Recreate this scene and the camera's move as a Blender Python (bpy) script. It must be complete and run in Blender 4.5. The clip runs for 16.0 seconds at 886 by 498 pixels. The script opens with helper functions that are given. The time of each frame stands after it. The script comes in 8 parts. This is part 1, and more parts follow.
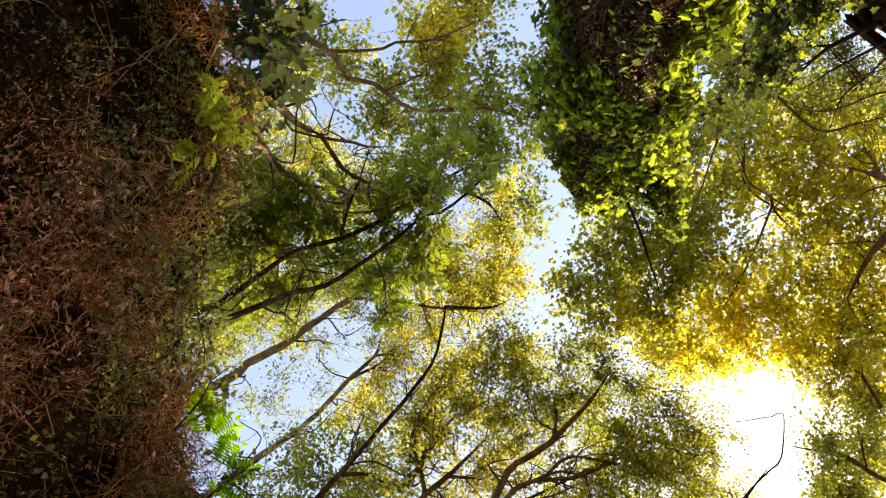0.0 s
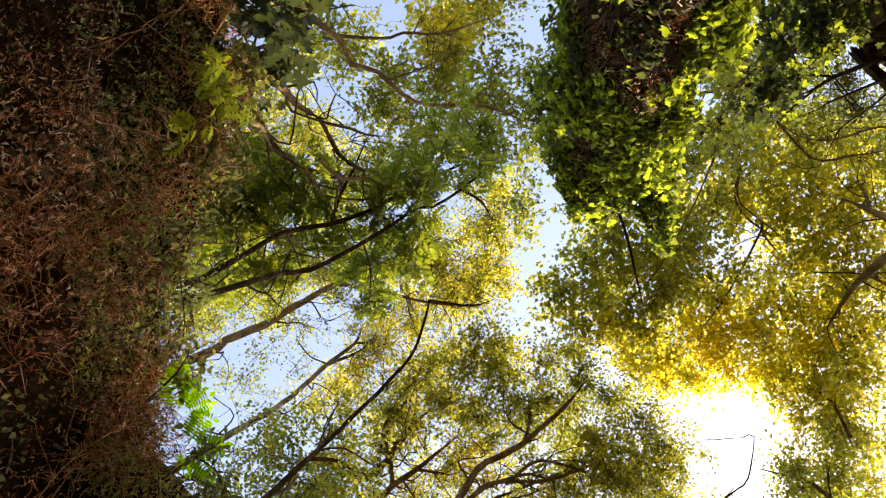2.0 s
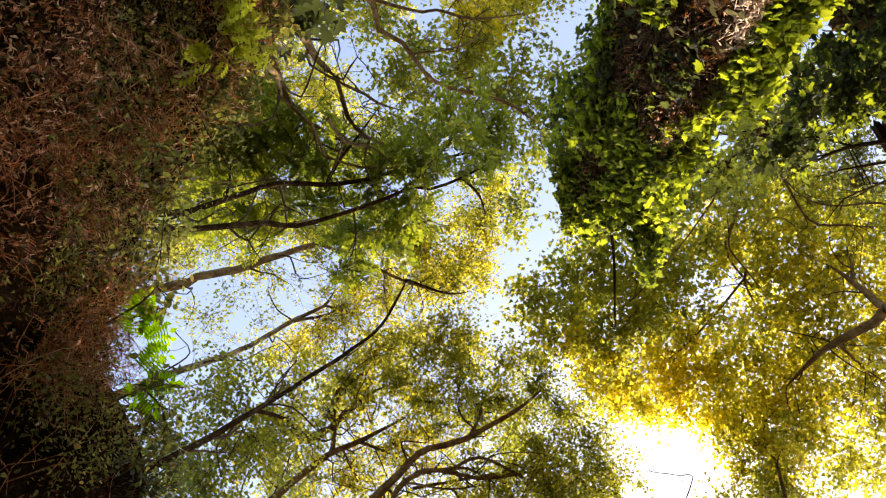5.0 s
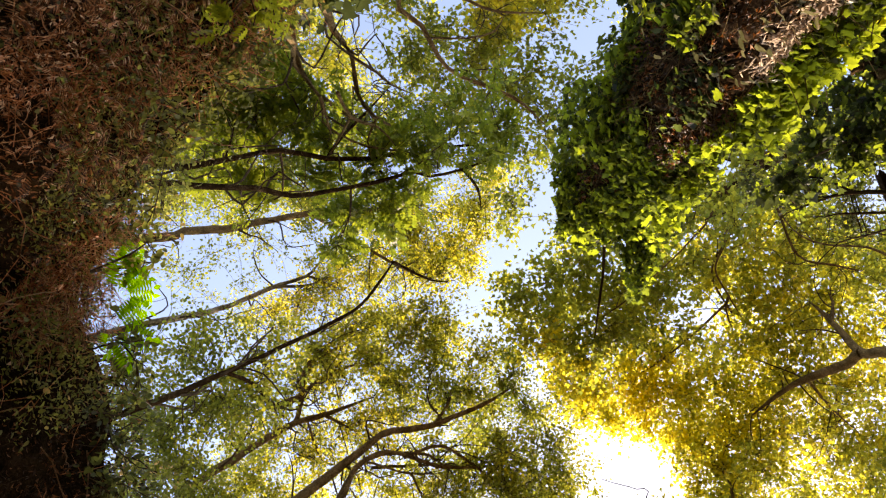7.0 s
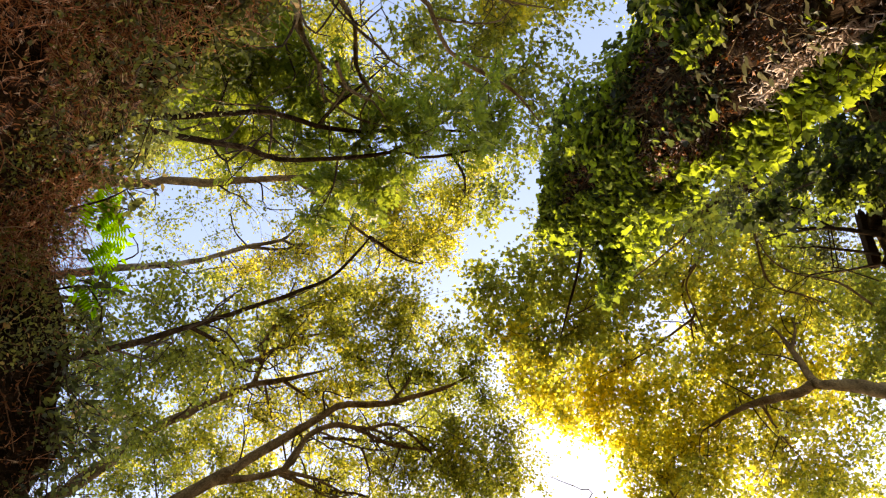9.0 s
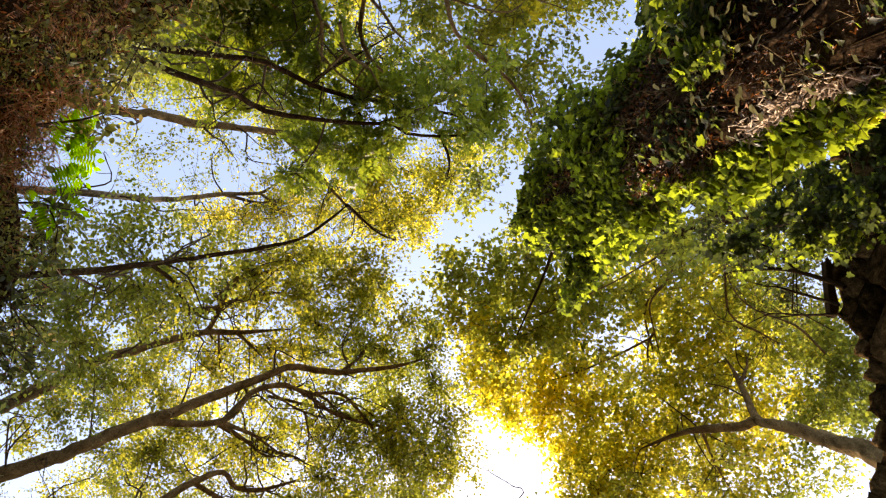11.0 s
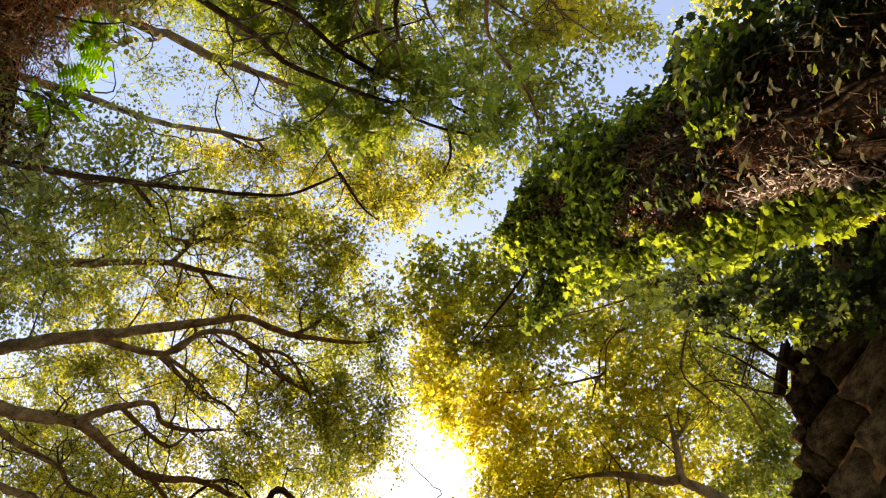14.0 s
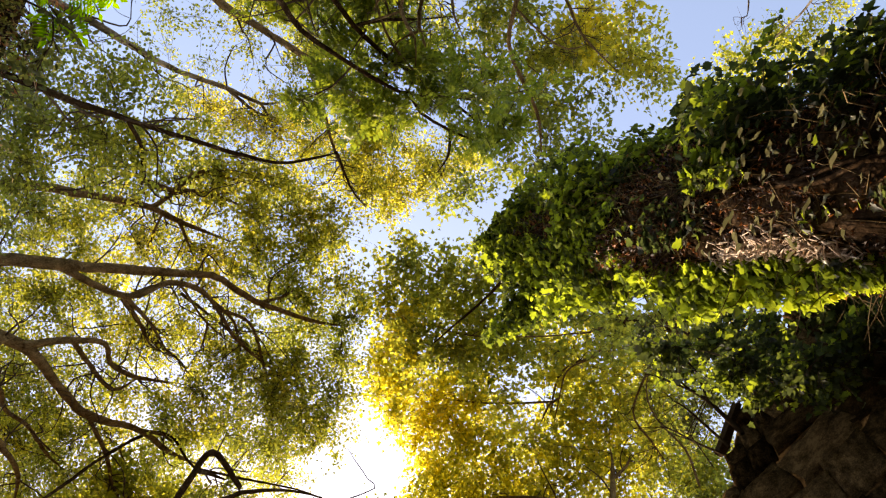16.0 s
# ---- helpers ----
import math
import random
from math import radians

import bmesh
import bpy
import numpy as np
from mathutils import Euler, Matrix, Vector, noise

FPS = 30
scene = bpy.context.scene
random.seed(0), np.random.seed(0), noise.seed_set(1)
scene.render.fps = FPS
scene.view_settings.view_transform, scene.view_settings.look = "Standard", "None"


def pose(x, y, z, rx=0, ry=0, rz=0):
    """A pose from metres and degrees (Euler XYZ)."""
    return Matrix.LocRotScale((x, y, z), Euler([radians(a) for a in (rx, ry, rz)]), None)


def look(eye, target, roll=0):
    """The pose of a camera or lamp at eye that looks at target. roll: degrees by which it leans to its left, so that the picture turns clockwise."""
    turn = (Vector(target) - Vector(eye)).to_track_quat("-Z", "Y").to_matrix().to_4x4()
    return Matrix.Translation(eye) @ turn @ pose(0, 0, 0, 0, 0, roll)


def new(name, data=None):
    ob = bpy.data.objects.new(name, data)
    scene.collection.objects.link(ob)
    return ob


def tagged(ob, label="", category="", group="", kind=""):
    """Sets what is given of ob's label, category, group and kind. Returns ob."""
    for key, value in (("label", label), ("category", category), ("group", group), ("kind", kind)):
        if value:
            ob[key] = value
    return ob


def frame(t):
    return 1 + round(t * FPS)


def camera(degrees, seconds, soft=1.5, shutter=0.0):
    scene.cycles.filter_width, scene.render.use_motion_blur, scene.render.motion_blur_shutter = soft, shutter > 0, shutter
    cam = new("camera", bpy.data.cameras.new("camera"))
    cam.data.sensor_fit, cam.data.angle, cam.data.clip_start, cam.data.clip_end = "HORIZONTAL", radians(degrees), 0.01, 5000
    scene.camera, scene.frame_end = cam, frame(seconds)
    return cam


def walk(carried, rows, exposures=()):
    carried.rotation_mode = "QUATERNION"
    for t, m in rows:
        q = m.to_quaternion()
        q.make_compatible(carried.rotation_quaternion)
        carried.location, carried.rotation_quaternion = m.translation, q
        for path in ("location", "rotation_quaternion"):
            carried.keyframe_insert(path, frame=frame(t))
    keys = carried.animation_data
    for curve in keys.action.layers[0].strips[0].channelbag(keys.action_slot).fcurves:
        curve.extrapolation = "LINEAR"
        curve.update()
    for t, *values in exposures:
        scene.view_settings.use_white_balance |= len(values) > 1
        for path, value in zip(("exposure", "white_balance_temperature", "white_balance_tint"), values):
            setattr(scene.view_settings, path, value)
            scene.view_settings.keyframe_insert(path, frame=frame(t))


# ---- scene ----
cam = camera(60, 16.0, soft=1.2)
PATH = [
    (0, pose(0, 0, 1.6, 175.96, -5.08, 28.24)),
    (0.5, pose(0.002, -0, 1.601, 175.99, -4.97, 26.95)),
    (1, pose(0.001, -0, 1.6, 176, -4.85, 25.77)),
    (1.5, pose(0.001, -0.003, 1.6, 175.98, -4.7, 24.45)),
    (2, pose(0.003, -0.003, 1.597, 175.97, -4.61, 23.08)),
    (2.5, pose(0.004, -0.005, 1.6, 175.92, -4.54, 21.6)),
    (3, pose(0.005, -0.006, 1.602, 175.88, -4.51, 19.93)),
    (3.5, pose(-0, -0.006, 1.608, 175.88, -4.43, 17.97)),
    (4, pose(-0.003, -0.009, 1.616, 175.81, -4.38, 15.75)),
    (6.5, pose(-0.029, -0.047, 1.642, 175.26, -4.12, 4.91)),
    (7, pose(-0.036, -0.055, 1.643, 175.07, -3.98, 3.38)),
    (7.5, pose(-0.04, -0.056, 1.638, 174.89, -3.82, 1.7)),
    (8, pose(-0.036, -0.059, 1.643, 174.65, -3.63, 0)),
    (8.5, pose(-0.042, -0.064, 1.651, 174.41, -3.31, -1.89)),
    (9, pose(-0.048, -0.069, 1.646, 174.15, -2.9, -3.97)),
    (11.5, pose(-0.011, -0.066, 1.668, 173.12, -2.1, -16.19)),
    (12, pose(-0.006, -0.069, 1.665, 173.03, -2.1, -18.63)),
    (12.5, pose(-0.014, -0.067, 1.662, 173.03, -2.03, -20.82)),
    (13, pose(-0.019, -0.068, 1.663, 173.11, -2.04, -23.05)),
    (13.5, pose(-0.024, -0.063, 1.658, 173.25, -2.09, -25.43)),
    (14, pose(-0.025, -0.062, 1.653, 173.34, -2.12, -27.87)),
    (14.5, pose(-0.028, -0.067, 1.645, 173.44, -2.17, -30.33)),
    (15, pose(-0.021, -0.067, 1.654, 173.62, -2.22, -33.12)),
    (15.5, pose(-0.004, -0.068, 1.669, 173.74, -2.22, -36.07)),
    (16, pose(-0.001, -0.065, 1.667, 173.8, -2.04, -39.15)),
]
walk(cam, PATH, [(0.0, 2.05, 8600, 17), (8.0, 2.02, 8700, 18), (12.5, 1.9, 8700, 18), (16.0, 1.85, 8800, 18)])

# ---- world, sun ----
SUN = Vector((0.36, 0.98, 1.0)).normalized()
world = bpy.data.worlds.new("sky")
scene.world = world
world.use_nodes = True
wn = world.node_tree
sky = wn.nodes.new("ShaderNodeTexSky")
sky.sky_type = "NISHITA"
sky.sun_disc = False
sky.sun_elevation = math.asin(SUN.z)
sky.sun_rotation = math.atan2(SUN.x, SUN.y)
sky.air_density, sky.dust_density, sky.ozone_density = 1.0, 0.9, 2.0
wn.nodes["Background"].inputs["Strength"].default_value = 0.14
wn.links.new(sky.outputs["Color"], wn.nodes["Background"].inputs["Color"])
lamp = bpy.data.lights.new("sun", "SUN")
lamp.energy, lamp.angle, lamp.color = 3.4, radians(0.55), (1.0, 0.94, 0.84)
sun = new("sun", lamp)
sun.matrix_world = look(SUN * 60, (0, 0, 0))


# ---- materials ----
def material(name):
    m = bpy.data.materials.new(name)
    m.use_nodes = True
    n = m.node_tree
    return m, n, n.nodes["Principled BSDF"], n.nodes["Material Output"]


def node(n, kind, **values):
    k = n.nodes.new(kind)
    for key, value in values.items():
        k.inputs[key.replace("_", " ")].default_value = value
    return k


def ramp(n, stops, fac):
    r = n.nodes.new("ShaderNodeValToRGB")
    e = r.color_ramp.elements
    while len(e) < len(stops):
        e.new(0.5)
    for item, (at, col) in zip(e, stops):
        item.position, item.color = at, (*col, 1)
    n.links.new(fac, r.inputs["Fac"])
    return r.outputs["Color"]


def maths(n, op, a, b):
    k = n.nodes.new("ShaderNodeMath")
    k.operation = op
    for i, v in enumerate((a, b)):
        if isinstance(v, (int, float)):
            k.inputs[i].default_value = v
        else:
            n.links.new(v, k.inputs[i])
    return k.outputs[0]


def leaf_material(name, stops, spread=0.45, passes=0.5, rough=0.42, glow=1.25, vivid=1.1):
    """Thin leaf: colour by its clump's autumn colour or painted shade, and by chance; light passes through it."""
    m, n, bsdf, out = material(name)
    geo = n.nodes.new("ShaderNodeNewGeometry")
    turn_or_shade = n.nodes.new("ShaderNodeAttribute")
    turn_or_shade.attribute_name = "turn_or_shade"
    chance = maths(n, "MULTIPLY", maths(n, "SUBTRACT", geo.outputs["Random Per Island"], 0.5), spread)
    fac = maths(n, "ADD", turn_or_shade.outputs["Fac"], chance)
    base = ramp(n, stops, fac)
    tex = node(n, "ShaderNodeTexNoise", Scale=55.0, Detail=3.0)
    mixc = n.nodes.new("ShaderNodeMixRGB")
    mixc.blend_type = "MULTIPLY"
    mixc.inputs["Fac"].default_value = 0.5
    n.links.new(base, mixc.inputs["Color1"])
    n.links.new(ramp(n, [(0.3, (0.55, 0.5, 0.45)), (0.6, (1, 1, 1))], tex.outputs["Fac"]), mixc.inputs["Color2"])
    n.links.new(mixc.outputs["Color"], bsdf.inputs["Base Color"])
    bsdf.inputs["Roughness"].default_value = rough
    bsdf.inputs["Specular IOR Level"].default_value = 0.3
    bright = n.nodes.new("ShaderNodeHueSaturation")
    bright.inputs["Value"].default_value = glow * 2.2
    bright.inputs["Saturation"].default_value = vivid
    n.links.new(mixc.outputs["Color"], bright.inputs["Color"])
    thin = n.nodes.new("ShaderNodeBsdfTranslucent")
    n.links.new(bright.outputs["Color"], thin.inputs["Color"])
    both = n.nodes.new("ShaderNodeMixShader")
    both.inputs["Fac"].default_value = passes
    n.links.new(bsdf.outputs["BSDF"], both.inputs[1])
    n.links.new(thin.outputs["BSDF"], both.inputs[2])
    n.links.new(both.outputs["Shader"], out.inputs["Surface"])
    return m


def rough_material(name, stops, scale, bump=0.4, fine=8.0, rough=0.9, stretch=(1, 1, 1), chance=0.0):
    """Bark, earth, stone: noise at two scales with relief."""
    m, n, bsdf, out = material(name)
    co = n.nodes.new("ShaderNodeTexCoord")
    mp = node(n, "ShaderNodeMapping", Scale=stretch)
    n.links.new(co.outputs["Object"], mp.inputs["Vector"])
    a = node(n, "ShaderNodeTexNoise", Scale=scale, Detail=6.0, Roughness=0.62)
    b = node(n, "ShaderNodeTexNoise", Scale=scale * fine, Detail=5.0, Roughness=0.7)
    for t in (a, b):
        n.links.new(mp.outputs["Vector"], t.inputs["Vector"])
    both = maths(n, "ADD", maths(n, "MULTIPLY", a.outputs["Fac"], 0.6), maths(n, "MULTIPLY", b.outputs["Fac"], 0.4))
    if chance:
        geo = n.nodes.new("ShaderNodeObjectInfo")
        both = maths(n, "ADD", both, maths(n, "MULTIPLY", maths(n, "SUBTRACT", geo.outputs["Random"], 0.5), chance))
    stops = [(0.5 + (p - 0.5) * 0.55, c) for p, c in stops]
    n.links.new(ramp(n, stops, both), bsdf.inputs["Base Color"])
    bp = node(n, "ShaderNodeBump", Strength=bump, Distance=0.03)
    n.links.new(both, bp.inputs["Height"])
    n.links.new(bp.outputs["Normal"], bsdf.inputs["Normal"])
    bsdf.inputs["Roughness"].default_value = rough
    bsdf.inputs["Specular IOR Level"].default_value = 0.0
    return m


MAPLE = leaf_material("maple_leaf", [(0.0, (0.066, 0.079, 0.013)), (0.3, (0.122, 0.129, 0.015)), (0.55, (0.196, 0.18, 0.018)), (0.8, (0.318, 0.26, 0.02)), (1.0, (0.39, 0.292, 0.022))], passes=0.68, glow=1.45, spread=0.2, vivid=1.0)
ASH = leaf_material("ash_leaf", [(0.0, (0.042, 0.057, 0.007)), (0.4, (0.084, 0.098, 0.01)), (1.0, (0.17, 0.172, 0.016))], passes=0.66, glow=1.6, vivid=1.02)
# near-black low end of the ivy ramp is for leaves painted as shaded
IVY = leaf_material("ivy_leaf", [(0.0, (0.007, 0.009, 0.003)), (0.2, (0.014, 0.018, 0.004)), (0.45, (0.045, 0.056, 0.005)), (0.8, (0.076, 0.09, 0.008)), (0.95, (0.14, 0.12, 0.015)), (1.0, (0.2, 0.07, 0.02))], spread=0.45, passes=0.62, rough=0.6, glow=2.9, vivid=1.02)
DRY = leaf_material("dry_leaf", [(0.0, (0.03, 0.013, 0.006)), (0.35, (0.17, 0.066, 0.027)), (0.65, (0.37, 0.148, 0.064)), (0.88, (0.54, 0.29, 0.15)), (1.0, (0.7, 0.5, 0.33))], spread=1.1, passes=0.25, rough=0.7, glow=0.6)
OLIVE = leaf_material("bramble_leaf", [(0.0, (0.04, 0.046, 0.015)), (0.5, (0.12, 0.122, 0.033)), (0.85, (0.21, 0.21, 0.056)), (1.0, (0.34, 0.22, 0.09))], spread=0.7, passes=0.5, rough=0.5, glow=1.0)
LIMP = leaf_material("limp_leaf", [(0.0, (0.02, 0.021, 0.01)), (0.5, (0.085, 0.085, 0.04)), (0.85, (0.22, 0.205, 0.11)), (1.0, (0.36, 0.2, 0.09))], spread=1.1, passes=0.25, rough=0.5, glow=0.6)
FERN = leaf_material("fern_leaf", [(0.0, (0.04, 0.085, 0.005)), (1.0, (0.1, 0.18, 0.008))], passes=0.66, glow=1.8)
BARK = rough_material("bark_brown", [(0.3, (0.055, 0.037, 0.018)), (0.55, (0.135, 0.094, 0.048)), (0.75, (0.23, 0.165, 0.09))], 9.0, stretch=(1, 1, 0.35))
BARK_DARK = rough_material("bark_dark", [(0.3, (0.014, 0.008, 0.004)), (0.6, (0.036, 0.022, 0.011)), (0.78, (0.11, 0.075, 0.042))], 7.0, stretch=(1, 1, 0.4))
BARK_PALE = rough_material("bark_pale", [(0.3, (0.06, 0.045, 0.028)), (0.5, (0.13, 0.1, 0.066)), (0.68, (0.26, 0.22, 0.16))], 5.0, bump=0.25, stretch=(1, 1, 0.5))
BARK_OLD = rough_material("bark_ribbed", [(0.32, (0.01, 0.006, 0.003)), (0.5, (0.034, 0.02, 0.011)), (0.7, (0.09, 0.058, 0.035))], 9.0, bump=1.0, fine=5.0, stretch=(1, 1, 0.8))
TWIG = rough_material("twig", [(0.3, (0.035, 0.025, 0.018)), (0.7, (0.11, 0.08, 0.055))], 20.0)
RUSSET = rough_material("russet_stem", [(0.3, (0.1, 0.03, 0.012)), (0.5, (0.45, 0.17, 0.075)), (0.7, (0.74, 0.44, 0.25))], 5.0)
PALE = rough_material("dry_vine", [(0.3, (0.3, 0.2, 0.13)), (0.5, (0.55, 0.42, 0.31)), (0.7, (0.72, 0.6, 0.48))], 6.0)
STRAW = rough_material("dry_stem", [(0.3, (0.12, 0.055, 0.025)), (0.5, (0.3, 0.17, 0.09)), (0.7, (0.55, 0.4, 0.25))], 4.0)
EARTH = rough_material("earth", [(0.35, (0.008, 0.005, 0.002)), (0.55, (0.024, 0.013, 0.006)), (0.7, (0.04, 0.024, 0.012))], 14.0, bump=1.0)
LITTER = rough_material("leaf_litter", [(0.3, (0.025, 0.016, 0.009)), (0.5, (0.07, 0.042, 0.022)), (0.7, (0.15, 0.095, 0.05))], 6.0, bump=0.8)
STONE = rough_material("wall_stone", [(0.26, (0.006, 0.0035, 0.0015)), (0.47, (0.026, 0.015, 0.006)), (0.64, (0.06, 0.035, 0.015)), (0.82, (0.13, 0.078, 0.035))], 5.0, bump=0.7, fine=7.0, chance=0.2)
MORTAR = rough_material("wall_mortar", [(0.3, (0.01, 0.006, 0.003)), (0.7, (0.04, 0.025, 0.012))], 12.0, bump=0.5)
WOOD = rough_material("weathered_wood", [(0.3, (0.018, 0.011, 0.006)), (0.7, (0.07, 0.045, 0.026))], 10.0, stretch=(1, 6, 6))

rng = np.random.default_rng(7)


# ---- shapes ----
def mesh_from(name, verts, faces, mat, turn_or_shade=None, smooth=False):
    """A mesh object out of arrays; all faces have the same number of corners."""
    verts, faces = np.asarray(verts, np.float32), np.asarray(faces, np.int32)
    me = bpy.data.meshes.new(name)
    me.vertices.add(len(verts))
    me.vertices.foreach_set("co", verts.ravel())
    k = faces.shape[1]
    me.loops.add(faces.size)
    me.loops.foreach_set("vertex_index", faces.ravel())
    me.polygons.add(len(faces))
    me.polygons.foreach_set("loop_start", np.arange(len(faces), dtype=np.int32) * k)
    if smooth:
        me.polygons.foreach_set("use_smooth", np.ones(len(faces), bool))
    if turn_or_shade is not None:
        a = me.attributes.new("turn_or_shade", "FLOAT", "POINT")
        a.data.foreach_set("value", np.asarray(turn_or_shade, np.float32))
    me.update(calc_edges=True)
    me.materials.append(mat)
    return new(name, me)


def under(ob, parent, label="", kind=""):
    ob.parent = parent
    return tagged(ob, label, kind=kind)


def smooth_line(points, step):
    """Catmull-Rom through control points; the columns after the first three ride along."""
    p = np.asarray(points, float)
    p = np.vstack([2 * p[0] - p[1], p, 2 * p[-1] - p[-2]])
    out = []
    for i in range(1, len(p) - 2):
        n = max(2, int(np.linalg.norm(p[i + 1, :3] - p[i, :3]) / step))
        for s in np.arange(n) / n:
            a, b, c, d = p[i - 1:i + 3]
            out.append(0.5 * (2 * b + (c - a) * s + (2 * a - 5 * b + 4 * c - d) * s * s + (3 * b - a - 3 * c + d) * s ** 3))
    out.append(p[-2])
    return np.array(out)


def tube(line, sides, rough=0.0):
    """Rings along a line of x, y, z, radius: vertices and quads, with a closing tip."""
    line = np.asarray(line, float)
    pts, rad = line[:, :3], np.abs(line[:, 3]) + 0.0005
    tan = np.gradient(pts, axis=0)
    tan /= np.linalg.norm(tan, axis=1)[:, None] + 1e-9
    ref = np.array([0.31, 0.83, 0.46])
    u = np.cross(tan, ref)
    u /= np.linalg.norm(u, axis=1)[:, None] + 1e-9
    v = np.cross(tan, u)
    ang = np.arange(sides) / sides * 2 * np.pi
    r = rad[:, None] * (1 + rough * (rng.random((len(pts), sides)) - 0.5))
    ring = pts[:, None] + r[..., None] * (np.cos(ang)[None, :, None] * u[:, None] + np.sin(ang)[None, :, None] * v[:, None])
    verts = ring.reshape(-1, 3)
    i = np.arange(len(pts) - 1)[:, None] * sides
    j = np.arange(sides)[None]
    k = (j + 1) % sides
    faces = np.stack([i + j, i + k, i + sides + k, i + sides + j], -1).reshape(-1, 4)
    return verts, faces


def join(pieces):
    v, f, n = [], [], 0
    for a, b in pieces:
        v.append(a)
        f.append(b + n)
        n += len(a)
    return np.concatenate(v), np.concatenate(f)


def outline_leaf(points):
    """A leaf of length 1 along +y out of the right half of its outline, folded a little along the midrib."""
    right = [(x, y) for x, y in points]
    ring = [(0.0, 0.0)] + right + [(0.0, 1.0)] + [(-x, y) for x, y in reversed(right)]
    v = [(0.0, 0.45, 0.0)] + [(x, y, 0.28 * abs(x) - 0.12 * (y - 0.4) ** 2) for x, y in ring]
    n = len(ring)
    f = [(0, 1 + i, 1 + (i + 1) % n) for i in range(n)]
    return np.array(v), np.array(f)


LOBED_LEAF = (np.array([(0, 0, 0), (0.46, 0.28, 0.12), (0.2, 0.52, 0.03), (0, 1.0, -0.08), (-0.2, 0.52, 0.03), (-0.46, 0.28, 0.12)]), np.array([(0, 1, 2), (0, 2, 3), (0, 3, 4), (0, 4, 5)]))
MAPLE_LEAF = (np.array([(0, 0, 0), (0.38, 0.45, 0.1), (0, 1.0, -0.06), (-0.38, 0.45, 0.1)]), np.array([(0, 1, 2), (0, 2, 3)]))
IVY_LEAF = outline_leaf([(0.2, -0.12), (0.44, -0.04), (0.33, 0.14), (0.55, 0.34), (0.29, 0.46), (0.2, 0.78)])
PALM_LEAF = outline_leaf([(0.16, -0.1), (0.5, 0.0), (0.3, 0.2), (0.64, 0.5), (0.27, 0.5), (0.24, 0.78)])
OVAL_LEAF = outline_leaf([(0.2, 0.15), (0.27, 0.45), (0.15, 0.8)])
LIMP_LEAF = outline_leaf([(0.05, 0.06), (0.12, 0.22), (0.15, 0.42), (0.12, 0.64), (0.07, 0.84)])
LIMP_LEAF[0][:, 2] += 0.1 * np.sin(LIMP_LEAF[0][:, 1] * 7)
LIMP_LEAF[0][:, 0] += 0.07 * np.sin(LIMP_LEAF[0][:, 1] * 5)
PLAIN_LEAF = outline_leaf([(0.24, 0.4)])
CURLED_LEAF = (PLAIN_LEAF[0] * [1, 1, 1] + np.array([0, 0, 1.0]) * (0.5 * np.sin(PLAIN_LEAF[0][:, 1:2] * 3) + 1.1 * np.abs(PLAIN_LEAF[0][:, :1])), PLAIN_LEAF[1])


def curl_leaf(bend, twist):
    """A dead leaf rolled up along its length: a narrow bent strip, folded along the middle."""
    v, f = [], []
    for i in range(3):
        k = i / 2
        a = bend * k
        y, z = math.sin(a) / bend, (1 - math.cos(a)) / bend
        w = (0.05, 0.15, 0.03)[i]
        c, d = math.cos(twist * k), math.sin(twist * k)
        v += [(-w * c, y, z + 0.1 * w - w * d), (0.0, y, z - 0.45 * w), (w * c, y, z + 0.1 * w + w * d)]
    for i in range(2):
        for j in (0, 1):
            a = 3 * i + j
            f += [(a, a + 1, a + 4), (a, a + 4, a + 3)]
    return np.array(v), np.array(f)


CURLS = [curl_leaf(1.2, 0.9), curl_leaf(2.4, -0.7), curl_leaf(1.7, 1.6)]


def pinnate_leaf(pairs, full=0.7):
    """Compound leaf: leaflets in pairs along a stalk, and one at the tip."""
    v, f = [], []
    for i in range(pairs):
        y = 0.18 + 0.68 * i / pairs
        size = 0.36 * (1 - 0.45 * abs(i / pairs - 0.35))
        deep = full / pairs
        for s in (-1, 1):
            n = len(v)
            v += [(0, y, 0), (s * size * 0.45, y - 0.02, -0.03), (s * size, y + deep * 1.1, -0.12), (s * size * 0.45, y + deep, -0.03)]
            f += [(n, n + 1, n + 2), (n, n + 2, n + 3)]
    n = len(v)
    v += [(0, 0.84, 0), (0.07, 0.96, -0.02), (0, 1.14, -0.08), (-0.07, 0.96, -0.02)]
    f += [(n, n + 1, n + 2), (n, n + 2, n + 3)]
    n = len(v)
    v += [(-0.008, 0, 0), (0.008, 0, 0), (0, 0.9, 0)]
    f += [(n, n + 1, n + 2)]
    return np.array(v, float), np.array(f)


ASH_LEAF = pinnate_leaf(4, 0.8)
FERN_FROND = pinnate_leaf(8, 0.52)
DEAD_FROND = pinnate_leaf(7, 0.2)


